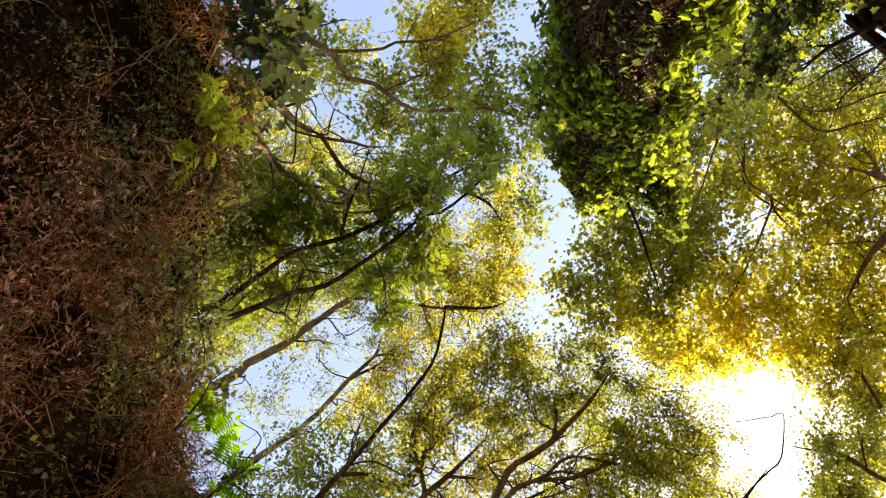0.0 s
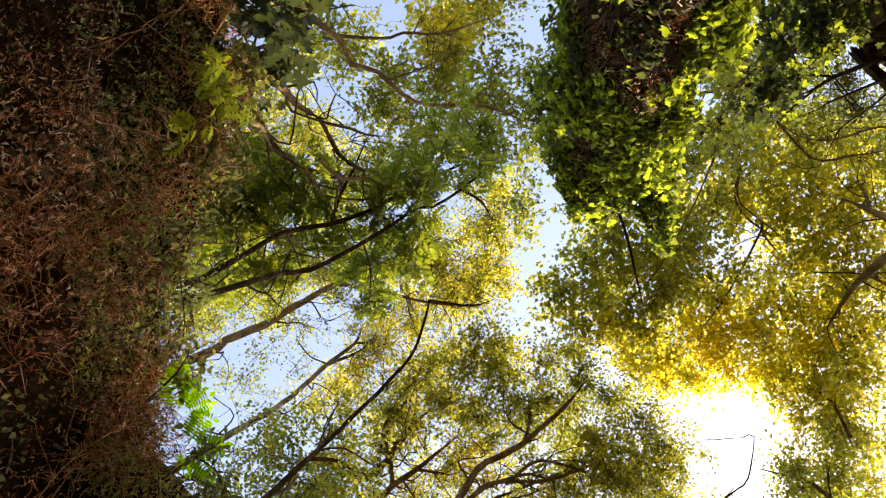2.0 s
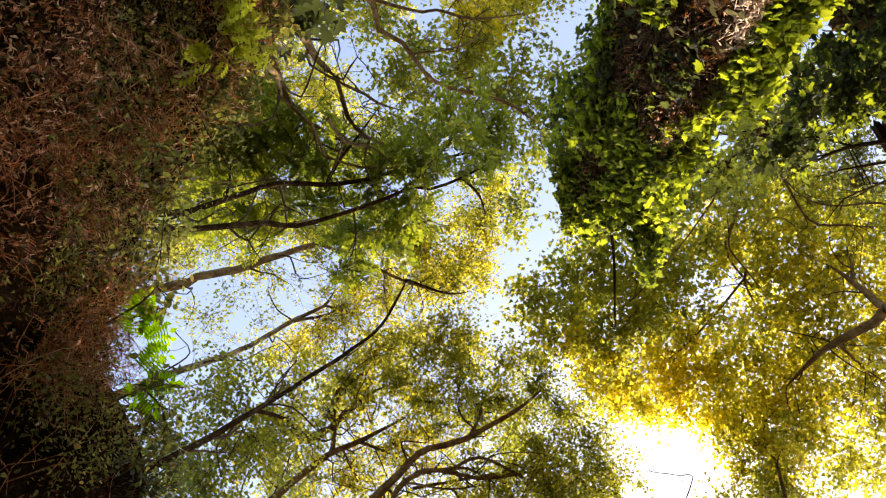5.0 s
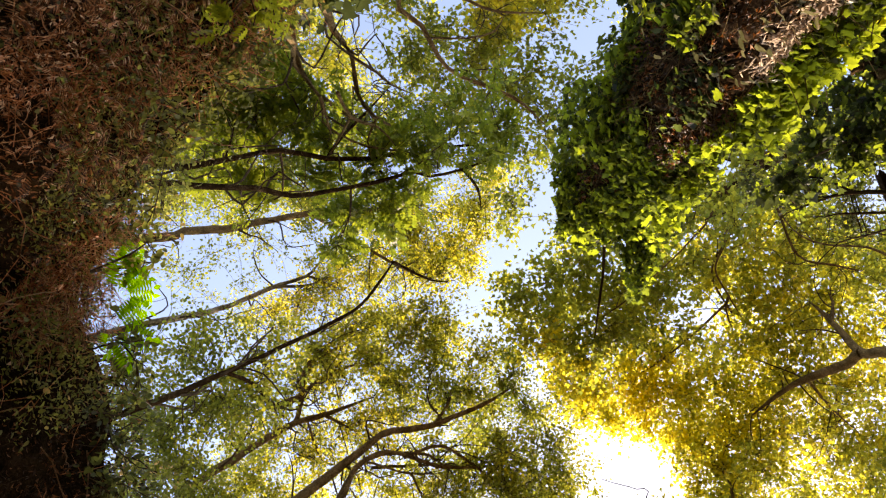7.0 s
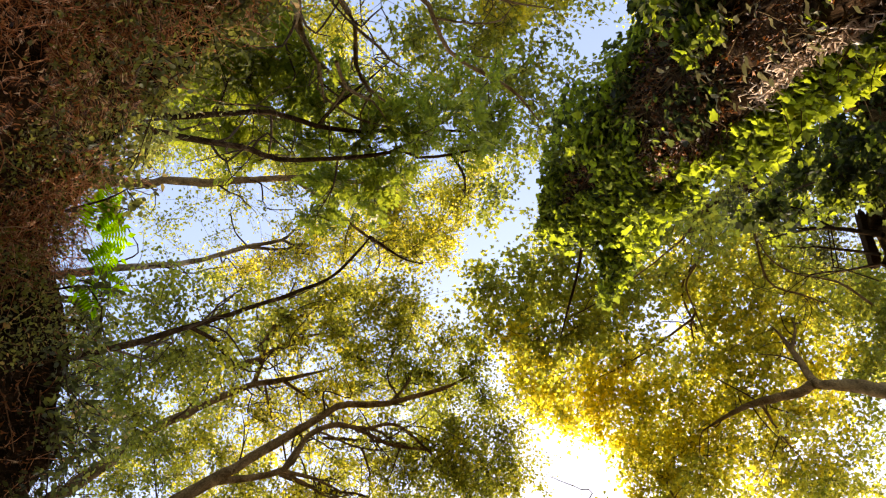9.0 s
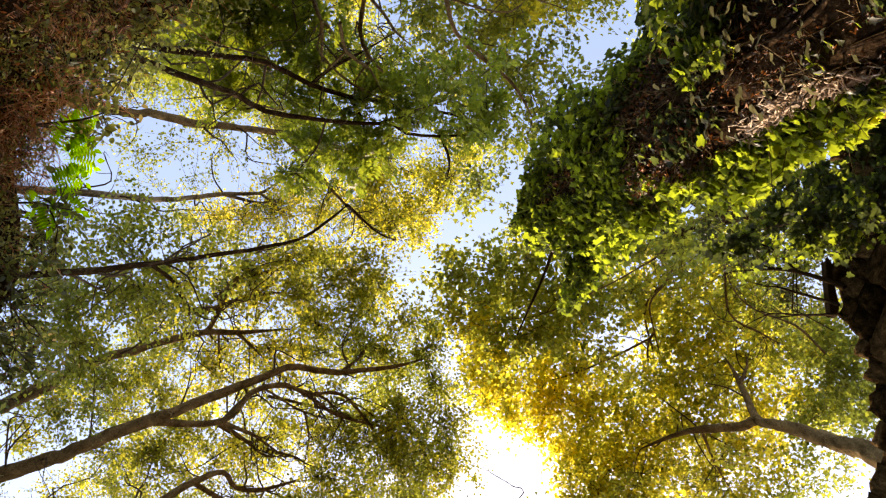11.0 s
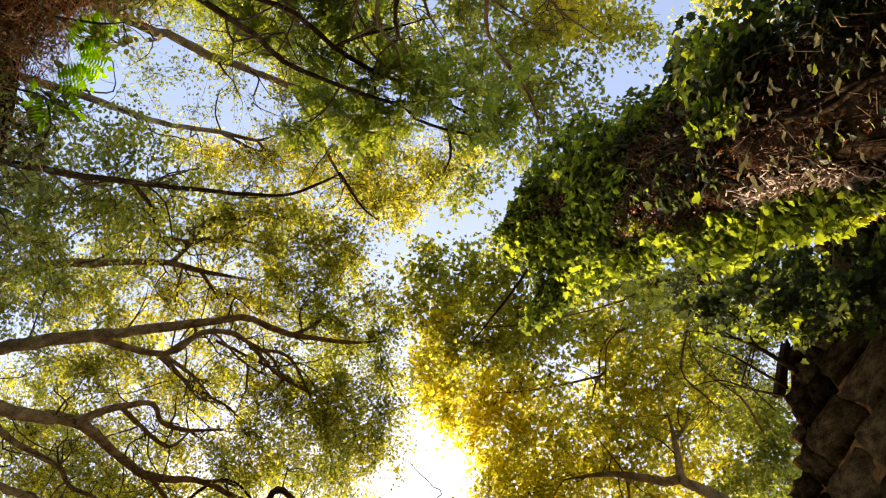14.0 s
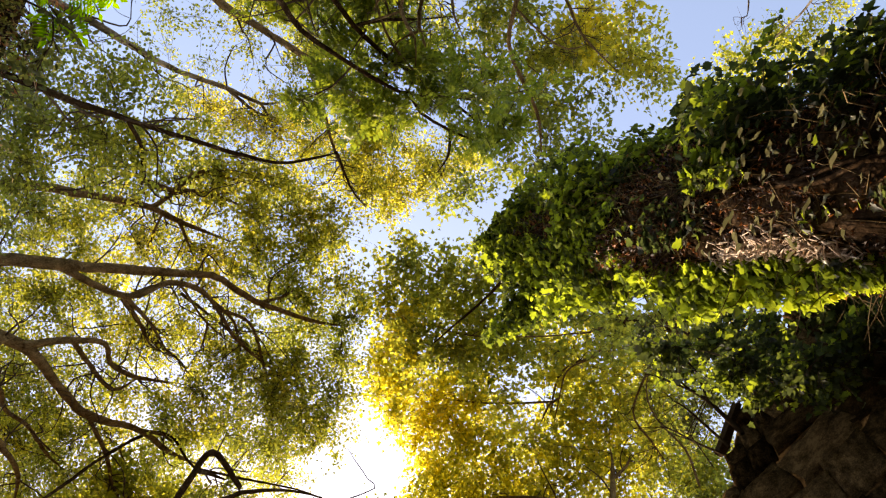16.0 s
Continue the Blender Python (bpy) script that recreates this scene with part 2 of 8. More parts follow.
def leaf_cloud(shape, at, way, up, size, turn_or_shade):
    """Arrays for many leaves: stalk points, directions, upper sides, lengths."""
    at, way, up, size = (np.asarray(a, float) for a in (at, way, up, size))
    way = way / (np.linalg.norm(way, axis=1)[:, None] + 1e-9)
    side = np.cross(way, up)
    side /= np.linalg.norm(side, axis=1)[:, None] + 1e-9
    nor = np.cross(side, way)
    t, f = shape
    wide = size * (0.8 + 0.4 * rng.random(len(size)))
    v = at[:, None] + wide[:, None, None] * t[None, :, :1] * side[:, None] + size[:, None, None] * t[None, :, 1:2] * way[:, None] \
        + size[:, None, None] * t[None, :, 2:] * nor[:, None]
    faces = (f[None] + (np.arange(len(at)) * len(t))[:, None, None]).reshape(-1, 3)
    return v.reshape(-1, 3), faces, np.repeat(turn_or_shade, len(t))


def leaf_objects(parent, origin, shape, mat, at, way, up, size, turn_or_shade):
    """Large leaves that can be told apart: objects of their own on three shared meshes."""
    at, way, up = (np.asarray(a, float) for a in (at, way, up))
    key = (id(shape), mat.name, round(turn_or_shade, 2))
    if key not in SHARED:
        SHARED[key] = []
        for k in (-0.12, 0.0, 0.14):
            ob = mesh_from("leaf", shape[0], shape[1], mat, np.full(len(shape[0]), turn_or_shade + k))
            SHARED[key].append(ob.data)
            bpy.data.objects.remove(ob)
    for p, w, u, r in zip(at, way, up, size):
        w = Vector(w).normalized()
        side = w.cross(Vector(u)).normalized()
        ob = under(new("leaf", SHARED[key][rng.integers(3)]), parent)
        m = Matrix((side, w, side.cross(w))).transposed().to_4x4()
        ob.matrix_basis = Matrix.Translation(p - origin) @ m @ Matrix.Diagonal((r * rng.uniform(0.85, 1.1), r, r, 1))


SHARED = {}
LEAVES = {"maple": (MAPLE_LEAF, MAPLE, 0.42), "ash": (ASH_LEAF, ASH, 0.35), "ivy": (IVY_LEAF, IVY, 0.42), "bramble": (OVAL_LEAF, OLIVE, 0.4), "palmate": (PALM_LEAF, IVY, 0.4)}
AREA = 1.32


# ---- trees ----
def tree(label, bark=None, category="tree", name="tree"):
    t = tagged(new(name), label, category)
    return {"root": t, "bark": bark or BARK, "limbs": [], "twigs": [], "stems": [], "clouds": {}}


def limb(t, points, sides=9):
    line = smooth_line(points, 0.12)
    n = len(line)
    wob = np.cumsum(rng.normal(size=(n, 3)), axis=0)
    wob -= np.linspace(0, 1, n)[:, None] * wob[-1]
    line[:, :3] += wob * 0.12 * line[:, 3:4]
    line[:, 3] *= 1 + 0.05 * np.sin(np.arange(n) * 0.5 + rng.random() * 6)
    v, f = tube(line, sides, 0.16)
    first = not t["limbs"]
    if first:
        t["root"].location = line[0, :3]
        t["origin"] = line[0, :3].copy()
    ob = mesh_from("trunk" if first else "limb", v - t["origin"], f, t["bark"], smooth=True)
    under(ob, t["root"])
    t["limbs"].append(line)


def side_branches(t, n=3, reach=0.0):
    """Thin crooked branchlets along the outer part of each limb, each with a fork or two."""
    for line in list(t["limbs"]):
        long = np.linalg.norm(line[-1, :3] - line[0, :3])
        for _ in range(int(n * min(long, 4.0) / 2) + 2):
            i = rng.integers(len(line) // 3, len(line) - 1)
            p, r = line[i, :3], min(line[i, 3] * 0.45, 0.014)
            run = line[i + 1, :3] - p
            run /= np.linalg.norm(run) + 1e-9
            way = run * 0.7 + rng.normal(size=3) * 0.6 + [0, 0, 0.15]
            way *= min(rng.uniform(0.3, 1.2), 48 * r) / np.linalg.norm(way)
            a = [p, p + way * 0.35 + rng.normal(size=3) * 0.06, p + way * 0.7 + rng.normal(size=3) * 0.1, p + way]
            branch = smooth_line([(*q, r * s) for q, s in zip(a, (1, 0.8, 0.55, 0.25))], 0.09)
            t["twigs"].append(tube(branch, 5))
            for _ in range(3):
                q = branch[rng.integers(len(branch) // 4, len(branch))]
                w = way * 0.3 + rng.normal(size=3) * 0.16
                t["twigs"].append(tube(smooth_line([(*q[:3], q[3] * 0.6), (*(q[:3] + w * 0.5 + rng.normal(size=3) * 0.04), q[3] * 0.45), (*(q[:3] + w), 0.0012)], 0.09), 3))
    for line in list(t["limbs"]) if reach else []:
        for _ in range(3):
            i = rng.integers(len(line) // 3, len(line) - 1)
            p, r = line[i, :3].copy(), min(line[i, 3] * 0.45, 0.012)
            run = line[i + 1, :3] - line[i, :3]
            d = run / (np.linalg.norm(run) + 1e-9) * 0.6 + rng.normal(size=3) * 0.6
            step, path = reach * rng.uniform(0.5, 1.0) / 7, [(*p, r)]
            for k in range(7):
                d = d / np.linalg.norm(d) + rng.normal(size=3) * 0.42 + [0, 0, 0.05]
                p = p + d / np.linalg.norm(d) * step
                path.append((*p, r * (1 - (k + 1) / 7.6)))
            branch = smooth_line(path, 0.09)
            t["twigs"].append(tube(branch, 5))
            for _ in range(4):
                q = branch[rng.integers(len(branch) // 4, len(branch))]
                w = d / np.linalg.norm(d) * 0.25 + rng.normal(size=3) * 0.25
                t["twigs"].append(tube(smooth_line([(*q[:3], q[3] * 0.7), (*(q[:3] + w * 0.5 + rng.normal(size=3) * 0.06), q[3] * 0.5), (*(q[:3] + w), 0.0012)], 0.09), 3))


def crown(t, kind, size, clumps):
    """Leaves in sprays on twigs that come from the nearest limb. Each clump: x, y, z, radius, autumn colour or painted
    shade, density.
    """
    shape, mat, fill = LEAVES[kind]
    if kind == "maple" and size > 0.055:
        shape = LOBED_LEAF
    wood = np.concatenate([a[len(a) // 3:] for a in t["limbs"]] + t["stems"])
    cloud = t["clouds"].setdefault(kind, [])
    for x, y, z, r, turn_or_shade, dense in sorted(clumps, key=lambda q: np.linalg.norm(wood[:, :3] - q[:3], axis=1).min()):
        c = np.array([x, y, z])
        near = wood[np.argmin(np.linalg.norm(wood[:, :3] - c, axis=1))].copy()
        gap = np.linalg.norm(near[:3] - c)
        mid = (near[:3] + c) / 2 + rng.normal(size=3) * 0.12 * gap + [0, 0, 0.05 * gap]
        r0 = max(0.003, min(near[3] * 0.75, 0.006 + 0.004 * gap))
        stem = smooth_line([(*near[:3], r0), (*mid, r0 * 0.75), (*c, r0 * 0.45)], 0.12)
        t["twigs"].append(tube(stem, 4))
        t["stems"].append(stem[len(stem) // 2:])
        wood = np.concatenate([wood, stem[len(stem) // 2:]])
        leaf = 0.36 * size * size if kind != "ash" else 0.2 * (size * 2.2) ** 2
        count = int(AREA * dense * math.pi * r * r / leaf) + 6
        per = {"maple": 15, "ash": 6, "ivy": 11, "bramble": 9, "palmate": 5}[kind]
        for _ in range(max(2, count // per)):
            e = c + np.clip(rng.normal(size=3), -1.5, 1.5) * np.array([0.76, 0.76, 0.55]) * r
            start = stem[rng.integers(len(stem) // 2, len(stem)), :3]
            bow = (start + e) / 2 + rng.normal(size=3) * 0.07 * r + [0, 0, 0.08 * r]
            spray = np.array([(*start, r0 * 0.4), (*bow, 0.0022), (*e, 0.001)])
            t["twigs"].append(tube(spray, 3))
            n = per + rng.integers(-per // 4, per // 4 + 1)
            k = rng.random(n) ** 0.6
            along = np.where(k[:, None] < 0.5, start + (bow - start) * k[:, None] * 2, bow + (e - bow) * (k[:, None] * 2 - 1))
            at = along + rng.normal(size=(n, 3)) * size * {"maple": 1.0, "ash": 0.5, "ivy": 0.75, "bramble": 0.9, "palmate": 0.7}[kind]
            out = e - start
            way = out / (np.linalg.norm(out) + 1e-6) * 0.5 + rng.normal(size=(n, 3)) * 0.7
            way[:, 2] -= 0.25
            up = np.array([0, 0, 1.0]) + rng.normal(size=(n, 3)) * 0.42
            s = size * (2.2 if kind == "ash" else 1.0) * (0.6 + 0.65 * rng.random(n))
            if kind == "palmate":
                leaf_objects(t["root"], t["origin"], shape, mat, at, way, up, s, turn_or_shade)
            else:
                cloud.append(leaf_cloud(shape, at, way, up, s, turn_or_shade + 0.13 * rng.normal() + 0 * s))


def finish(t, branchlets=3, reach=0.0):
    if branchlets:
        side_branches(t, branchlets, reach)
    if t["twigs"]:
        v, f = join(t["twigs"])
        under(mesh_from("branchwork", v - t["origin"], f, TWIG), t["root"], kind="stuff")
    for kind, cloud in t["clouds"].items():
        if not cloud:
            continue
        v, f = join([(a, b) for a, b, c in cloud])
        under(mesh_from("crown", v - t["origin"], f, LEAVES[kind][1], np.concatenate([c for a, b, c in cloud])), t["root"], kind="stuff")


# ---- ground and bank ----
def sheet(name, xs, ys, height, mat):
    X, Y = np.meshgrid(xs, ys, indexing="ij")
    Z = height(X, Y)
    v = np.stack([X, Y, Z], -1).reshape(-1, 3)
    a, b = len(xs), len(ys)
    i = (np.arange(a - 1)[:, None] * b + np.arange(b - 1)[None]).ravel()
    return mesh_from(name, v, np.stack([i, i + b, i + b + 1, i + 1], -1), mat, smooth=True)


def bumps(*p, scale=1.0):
    return np.array([noise.noise(Vector(q) * scale) for q in zip(*p)])


far = np.concatenate([-np.geomspace(400, 6, 12), np.linspace(-5, 5, 41), np.geomspace(6, 400, 12)])
ground = sheet("ground", far, far, lambda X, Y: 0.05 * np.sin(X * 1.3 + Y) * np.sin(Y * 0.9 - X * 0.4), LITTER)
tagged(ground, "leaf-strewn earth floor of the sunken path", "ground", kind="structure")


def bank_top(y):
    """Height of the bank's lip along the path."""
    return 4.55 + 0.22 * np.sin(y * 0.8 + 2.2) + 0.1 * np.sin(y * 2.3)


def bank_line(y):
    """The lip's distance from the middle of the path: it swings in at one end."""
    return np.interp(y, [-9.0, -3.0, -1.6, -1.0, -0.6, -0.2, -0.09, 0.3, 0.45, 0.65, 1.2, 1.6, 9.0], [-0.34, -0.44, -0.66, -0.88, -1.14, -1.39, -1.48, -1.74, -1.74, -1.64, -1.7, -1.76, -1.95])


def hollow(y, s):
    """1 in the hollow of the bank, where bared near-black earth stands for shade, 0 outside it."""
    return np.exp(-((y - 0.22) / 0.27) ** 2 - ((np.asarray(s) - 0.83) / 0.075) ** 2)


def bank_point(y, s):
    """s from 0 at the foot, over 1 at the lip, to 2 far behind on the top."""
    top = bank_top(y)
    up = np.clip(s, 0, 1)
    back = np.clip(s - 1, 0, 1)
    n = bumps(y, s * 4, 0 * y, scale=1.6) * 0.24 + bumps(y, s * 4, 0 * y + 5, scale=4.5) * 0.13
    n = n * np.interp(up, [0.7, 1.0], [1.0, 0.5])
    x = bank_line(y) + np.interp(up, [0, 0.5, 0.8, 0.92, 1], [0.1, -0.16, -0.22, -0.12, 0.0]) + n - 0.1 * hollow(y, s) - back ** 1.5 * 28
    z = top * up + 0.05 * n + back * (0.15 + 0.6 * back)
    return np.stack([x, y + 0 * s, z], -1)


ys = np.concatenate([np.linspace(-9, -4.2, 22), np.linspace(-4, 3.4, 150), np.linspace(3.6, 9, 24)])
ss = np.concatenate([np.linspace(0, 0.4, 12), np.linspace(0.43, 1, 40), 1 + np.linspace(0.03, 1, 16)])
Y, S = np.meshgrid(ys, ss, indexing="ij")
v = bank_point(Y.ravel(), S.ravel())
b = len(ss)
i = (np.arange(len(ys) - 1)[:, None] * b + np.arange(b - 1)[None]).ravel()
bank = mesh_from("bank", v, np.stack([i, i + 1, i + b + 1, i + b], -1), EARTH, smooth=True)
tagged(bank, "steep dark earth bank beside the sunken path", "bank", kind="structure")


def on_bank(n, low, high, y0=-2.1, y1=2.4):
    y, s = rng.uniform(y0, y1, n), rng.uniform(low, high, n)
    return bank_point(y, s), y, s


def scatter_bank(name, label, shapes, mat, n, low, high, size, off, drop, turn_or_shade, patch, threshold, thin=0.0, spread=0.4, clear=1.6):
    """Leaves heaped in mounds where a slow noise is high, with hollows of bare earth between; thin: fewer along +y.
    thin and clear bare near-black earth to stand for shade.
    """
    p, y, s = on_bank(n, low, high)
    lump = bumps(y, s * 3, 0 * y + patch, scale=1.5) + 0.6 * bumps(y, s * 3, 0 * y + patch, scale=4.2)
    keep = lump > rng.normal(size=n) * 0.1 + threshold + thin * np.clip(y, -0.3, 1.2) + 0.5 * hollow(y, s) + clear * np.clip(-0.5 - y, 0, 0.7) * (s < 0.92)
    p, lump = p[keep], lump[keep]
    k = len(p)
    p[:, 0] += off * np.clip(0.35 + lump, 0.1, 1.0) * rng.random(k) ** 0.7
    way = rng.normal(size=(k, 3)) * 0.8 + [0.3, 0, -drop]
    up = rng.normal(size=(k, 3)) * 0.6 + [0.9, 0, 0.45]
    length = size * np.interp(y[keep], [-1.6, -0.4], [0.65, 1.0]) * (0.45 + 0.7 * rng.random(k) + 0.5 * rng.random(k) ** 4)
    which = rng.integers(len(shapes), size=k)
    tone = turn_or_shade + spread * 0.5 * rng.normal(size=k) * 0.6 + 0.25 * np.clip(lump, -0.5, 0.6)
    clouds = [leaf_cloud(q, p[which == j], way[which == j], up[which == j], length[which == j], tone[which == j]) for j, q in enumerate(shapes)]
    a, f = join([(c[0], c[1]) for c in clouds])
    return tagged(mesh_from(name, a, f, mat, np.concatenate([c[2] for c in clouds])), label, "dry leaves" if mat is DRY else "bramble", kind="stuff")


scatter_bank("dry_leaves", "curled brown dead leaves caught on the bank", CURLS, DRY, 46000, 0.64, 0.96, 0.021, 0.36, 0.9, 0.5, 3.0, -0.14, 1.3, clear=1.2)
scatter_bank("dead_leaves", "scattered dead leaves low on the bank", [CURLED_LEAF], DRY, 7000, 0.03, 0.64, 0.03, 0.1, 0.9, 0.4, 5.0, -0.3)
# darkest end of the dry-leaf ramp, toned to paint the bank's shade
scatter_bank("shade_leaves", "dead leaves and bits of stem toned dark brown for the bank's shade", CURLS, DRY, 26000, 0.62, 1.0, 0.024, 0.22, 0.9, -0.04, 41.0, -0.22, 0.45, 0.25, 0.0)
scatter_bank("withered_leaves", "limp grey-olive withered leaves hanging from the bank", [OVAL_LEAF, CURLED_LEAF], OLIVE, 6000, 0.64, 1.0, 0.026, 0.3, 1.3, 0.22, 31.0, 0.08, 0.3, clear=0.2)
scatter_bank("bramble_leaves", "dull olive bramble leaves hanging on the bank", [LIMP_LEAF, OVAL_LEAF], OLIVE, 12000, 0.84, 1.03, 0.022, 0.34, 0.7, 0.3, 11.0, 0.1, 0.4, clear=0.3)
scatter_bank("bank_lip_leaves", "olive green leaves along the lip of the bank", [OVAL_LEAF, PLAIN_LEAF, LIMP_LEAF], OLIVE, 36000, 0.86, 1.07, 0.023, 0.42, 0.6, 0.56, 17.0, -0.6, 0.9)


def bracken(n, y0, y1, low, high, size):
    """Withered bracken fronds that droop from the bank in overlapping bunches."""
    p, y, s = on_bank(n, low, high, y0, y1)
    lump = bumps(y, s * 3, 0 * y + 51, scale=2.2)
    lump -= 0.6 * hollow(y, s)
    p, lump = p[lump > -0.12], lump[lump > -0.12]
    k = len(p)
    p[:, 0] += 0.05 + 0.22 * rng.random(k)
    way = rng.normal(size=(k, 3)) * 0.55 + [0.25, 0, -0.75]
    up = rng.normal(size=(k, 3)) * 0.7 + [0.8, 0, 0.3]
    v, f, c = leaf_cloud(DEAD_FROND, p, way, up, size * (0.4 + 0.9 * rng.random(k)), 0.36 + 0.5 * lump + 0.16 * rng.normal(size=k))
    return tagged(mesh_from("dead_bracken", v, f, DRY, c), "withered russet bracken fronds drooping on the bank", "dead bracken", kind="stuff")


bracken(1500, -0.75, 0.5, 0.7, 0.98, 0.075)


def curly_stem(a, long, r, curl):
    """A thin dry stem that springs from the bank and winds about."""
    d = np.array([abs(rng.normal()) * 0.6 + 0.1, rng.normal() * 0.8, rng.normal() * 0.8])
    d /= np.linalg.norm(d)
    line, p = [(*a, r)], a
    for i in range(4):
        d = d + rng.normal(size=3) * curl + [0.0, 0.0, -0.12]
        d /= np.linalg.norm(d)
        p = p + d * long / 4
        line.append((*p, r * (0.9 - 0.2 * i)))
    return tube(line, 3)


# russet stems thin out at the ends, where bared dark earth paints shade
tangle = []
for _ in range(19000):
    p, y, s = on_bank(1, 0.62, 1.03, -2.1, 2.3)
    if noise.noise(Vector((y[0] * 1.9, s[0] * 6, 23.0))) + 0.5 * noise.noise(Vector((y[0] * 5, s[0] * 15, 2.0))) < rng.normal() * 0.1 + 0.06 + 0.7 * hollow(y[0], s[0]) + 1.0 * max(0.0, y[0] - 0.2) + 1.2 * max(0.0, -0.45 - y[0]) * (s[0] < 0.92):
        continue
    a = p[0] + [0.1 * rng.random(), 0, 0]
    tangle.append(curly_stem(a, rng.uniform(0.07, 0.3), rng.uniform(0.0009, 0.0022), 0.5))
# dark stems only at the bank's ends, their colour standing for shade
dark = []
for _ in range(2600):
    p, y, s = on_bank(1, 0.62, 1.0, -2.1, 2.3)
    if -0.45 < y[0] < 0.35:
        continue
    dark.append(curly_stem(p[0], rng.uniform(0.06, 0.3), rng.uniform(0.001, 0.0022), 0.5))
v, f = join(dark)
tagged(mesh_from("root_tangle", v, f, BARK_DARK), "thin roots and stems toned dark for shade on the bank", "roots", kind="stuff")
for _ in range(200):
    p, y, s = on_bank(1, 0.6, 1.02, -2.1, 2.0)
    tangle.append(curly_stem(p[0], rng.uniform(0.2, 0.45), rng.uniform(0.0012, 0.002), 0.3))
for _ in range(60):
    p, y, s = on_bank(1, 0.72, 1.0, -1.5, 1.2)
    v, f = curly_stem(p[0] * 0, rng.uniform(0.25, 0.55), rng.uniform(0.0018, 0.0034), 0.24)
    stalk = tagged(mesh_from("dry_stalk", v, f, STRAW, smooth=True), "pale bent dry stalk sticking out of the bank", "stalk", group="stalks on the bank")
    stalk.location = p[0]
for _ in range(16):
    a, d = np.array([-0.97, -1.02, 4.35]) + rng.normal(size=3) * 0.035, np.array([0.02, -0.16, 0.06]) + rng.normal(size=3) * [0.11, 0.08, 0.08]
    r = rng.uniform(0.0015, 0.003)
    v, f = tube(smooth_line([(*(a * 0), r), (*(d * 0.55 + rng.normal(size=3) * 0.012), r * 0.8), (*(d * 1.1), r * 0.4)], 0.05), 5)
    stalk = tagged(mesh_from("dry_stalk", v, f, STRAW, smooth=True), "pale dead stalk in a splayed tuft on the bank", "stalk", group="splayed tuft of stalks")
    stalk.location = a
v, f = join(tangle)
tagged(mesh_from("dry_stems", v, f, RUSSET), "tangle of fine reddish brown dry stems on the bank", "dry stems", kind="stuff")

# ---- trees of the canopy ----
t = tree('dark-stemmed tree with drooping green compound leaves on the bank', BARK_DARK)
limb(t, [(-2.87, -0.20, 4.70, 0.027), (-1.97, -0.27, 5.90, 0.020), (-1.87, -0.25, 6.05, 0.019), (-1.69, -0.29, 6.28, 0.018), (-1.42, -0.34, 6.57, 0.017), (-1.18, -0.28, 6.81, 0.016), (-0.94, -0.27, 7.01, 0.014), (-0.73, -0.30, 7.19, 0.013), (-0.57, -0.28, 7.31, 0.013), (-0.38, -0.34, 7.45, 0.012), (0.14, -0.36, 7.80, 0.004)])
limb(t, [(-2.55, -0.24, 4.70, 0.026), (-1.88, -0.16, 5.70, 0.019), (-1.73, -0.13, 5.95, 0.018), (-1.57, -0.12, 6.16, 0.017), (-1.47, -0.10, 6.29, 0.017), (-1.34, -0.05, 6.45, 0.016), (-1.13, -0.07, 6.66, 0.015), (-0.91, -0.10, 6.87, 0.014), (-0.70, -0.15, 7.05, 0.012), (-0.65, -0.19, 7.10, 0.012), (-0.52, -0.13, 7.22, 0.011), (-0.28, -0.17, 7.40, 0.010), (-0.01, -0.26, 7.60, 0.004)])
limb(t, [(-0.94, -0.27, 7.01, 0.010), (-0.87, -0.20, 7.11, 0.009), (-0.82, -0.10, 7.21, 0.007), (-0.82, -0.02, 7.30, 0.003)])
limb(t, [(-0.28, -0.17, 7.40, 0.011), (-0.18, -0.02, 7.55, 0.008), (-0.17, 0.15, 7.70, 0.002)])
limb(t, [(-1.18, -0.28, 6.81, 0.012), (-1.12, -0.44, 7.08, 0.011), (-0.99, -0.64, 7.44, 0.009), (-0.84, -0.87, 7.80, 0.003)])
limb(t, [(-1.69, -0.29, 6.28, 0.008), (-1.70, -0.42, 6.45, 0.006), (-1.72, -0.54, 6.60, 0.002)])
crown(t, 'ash', 0.055, [
    (-2.22, -0.58, 6.88, 0.25, 0.15, 1.82), (-2.12, -0.91, 7.20, 0.31, 0.15, 1.82), (-2.34, -0.20, 7.52, 0.23, 0.33, 0.86),
    (-1.77, -0.67, 7.04, 0.30, 0.15, 1.82), (-1.76, -1.04, 7.36, 0.31, 0.15, 1.82), (-1.30, -0.75, 6.88, 0.24, 0.18, 1.04),
    (-1.35, -0.43, 7.20, 0.23, 0.15, 1.82), (-1.17, -0.56, 7.52, 0.27, 0.18, 1.31), (-0.87, -0.26, 7.04, 0.22, 0.15, 1.82),
    (-1.15, 0.15, 7.36, 0.24, 0.15, 1.82), (-1.16, 0.31, 6.88, 0.16, 0.15, 1.82), (-0.87, 0.12, 7.20, 0.21, 0.15, 1.82),
    (-0.74, -0.50, 7.52, 0.26, 0.18, 1.04), (-0.51, -0.28, 7.04, 0.20, 0.18, 1.31)])
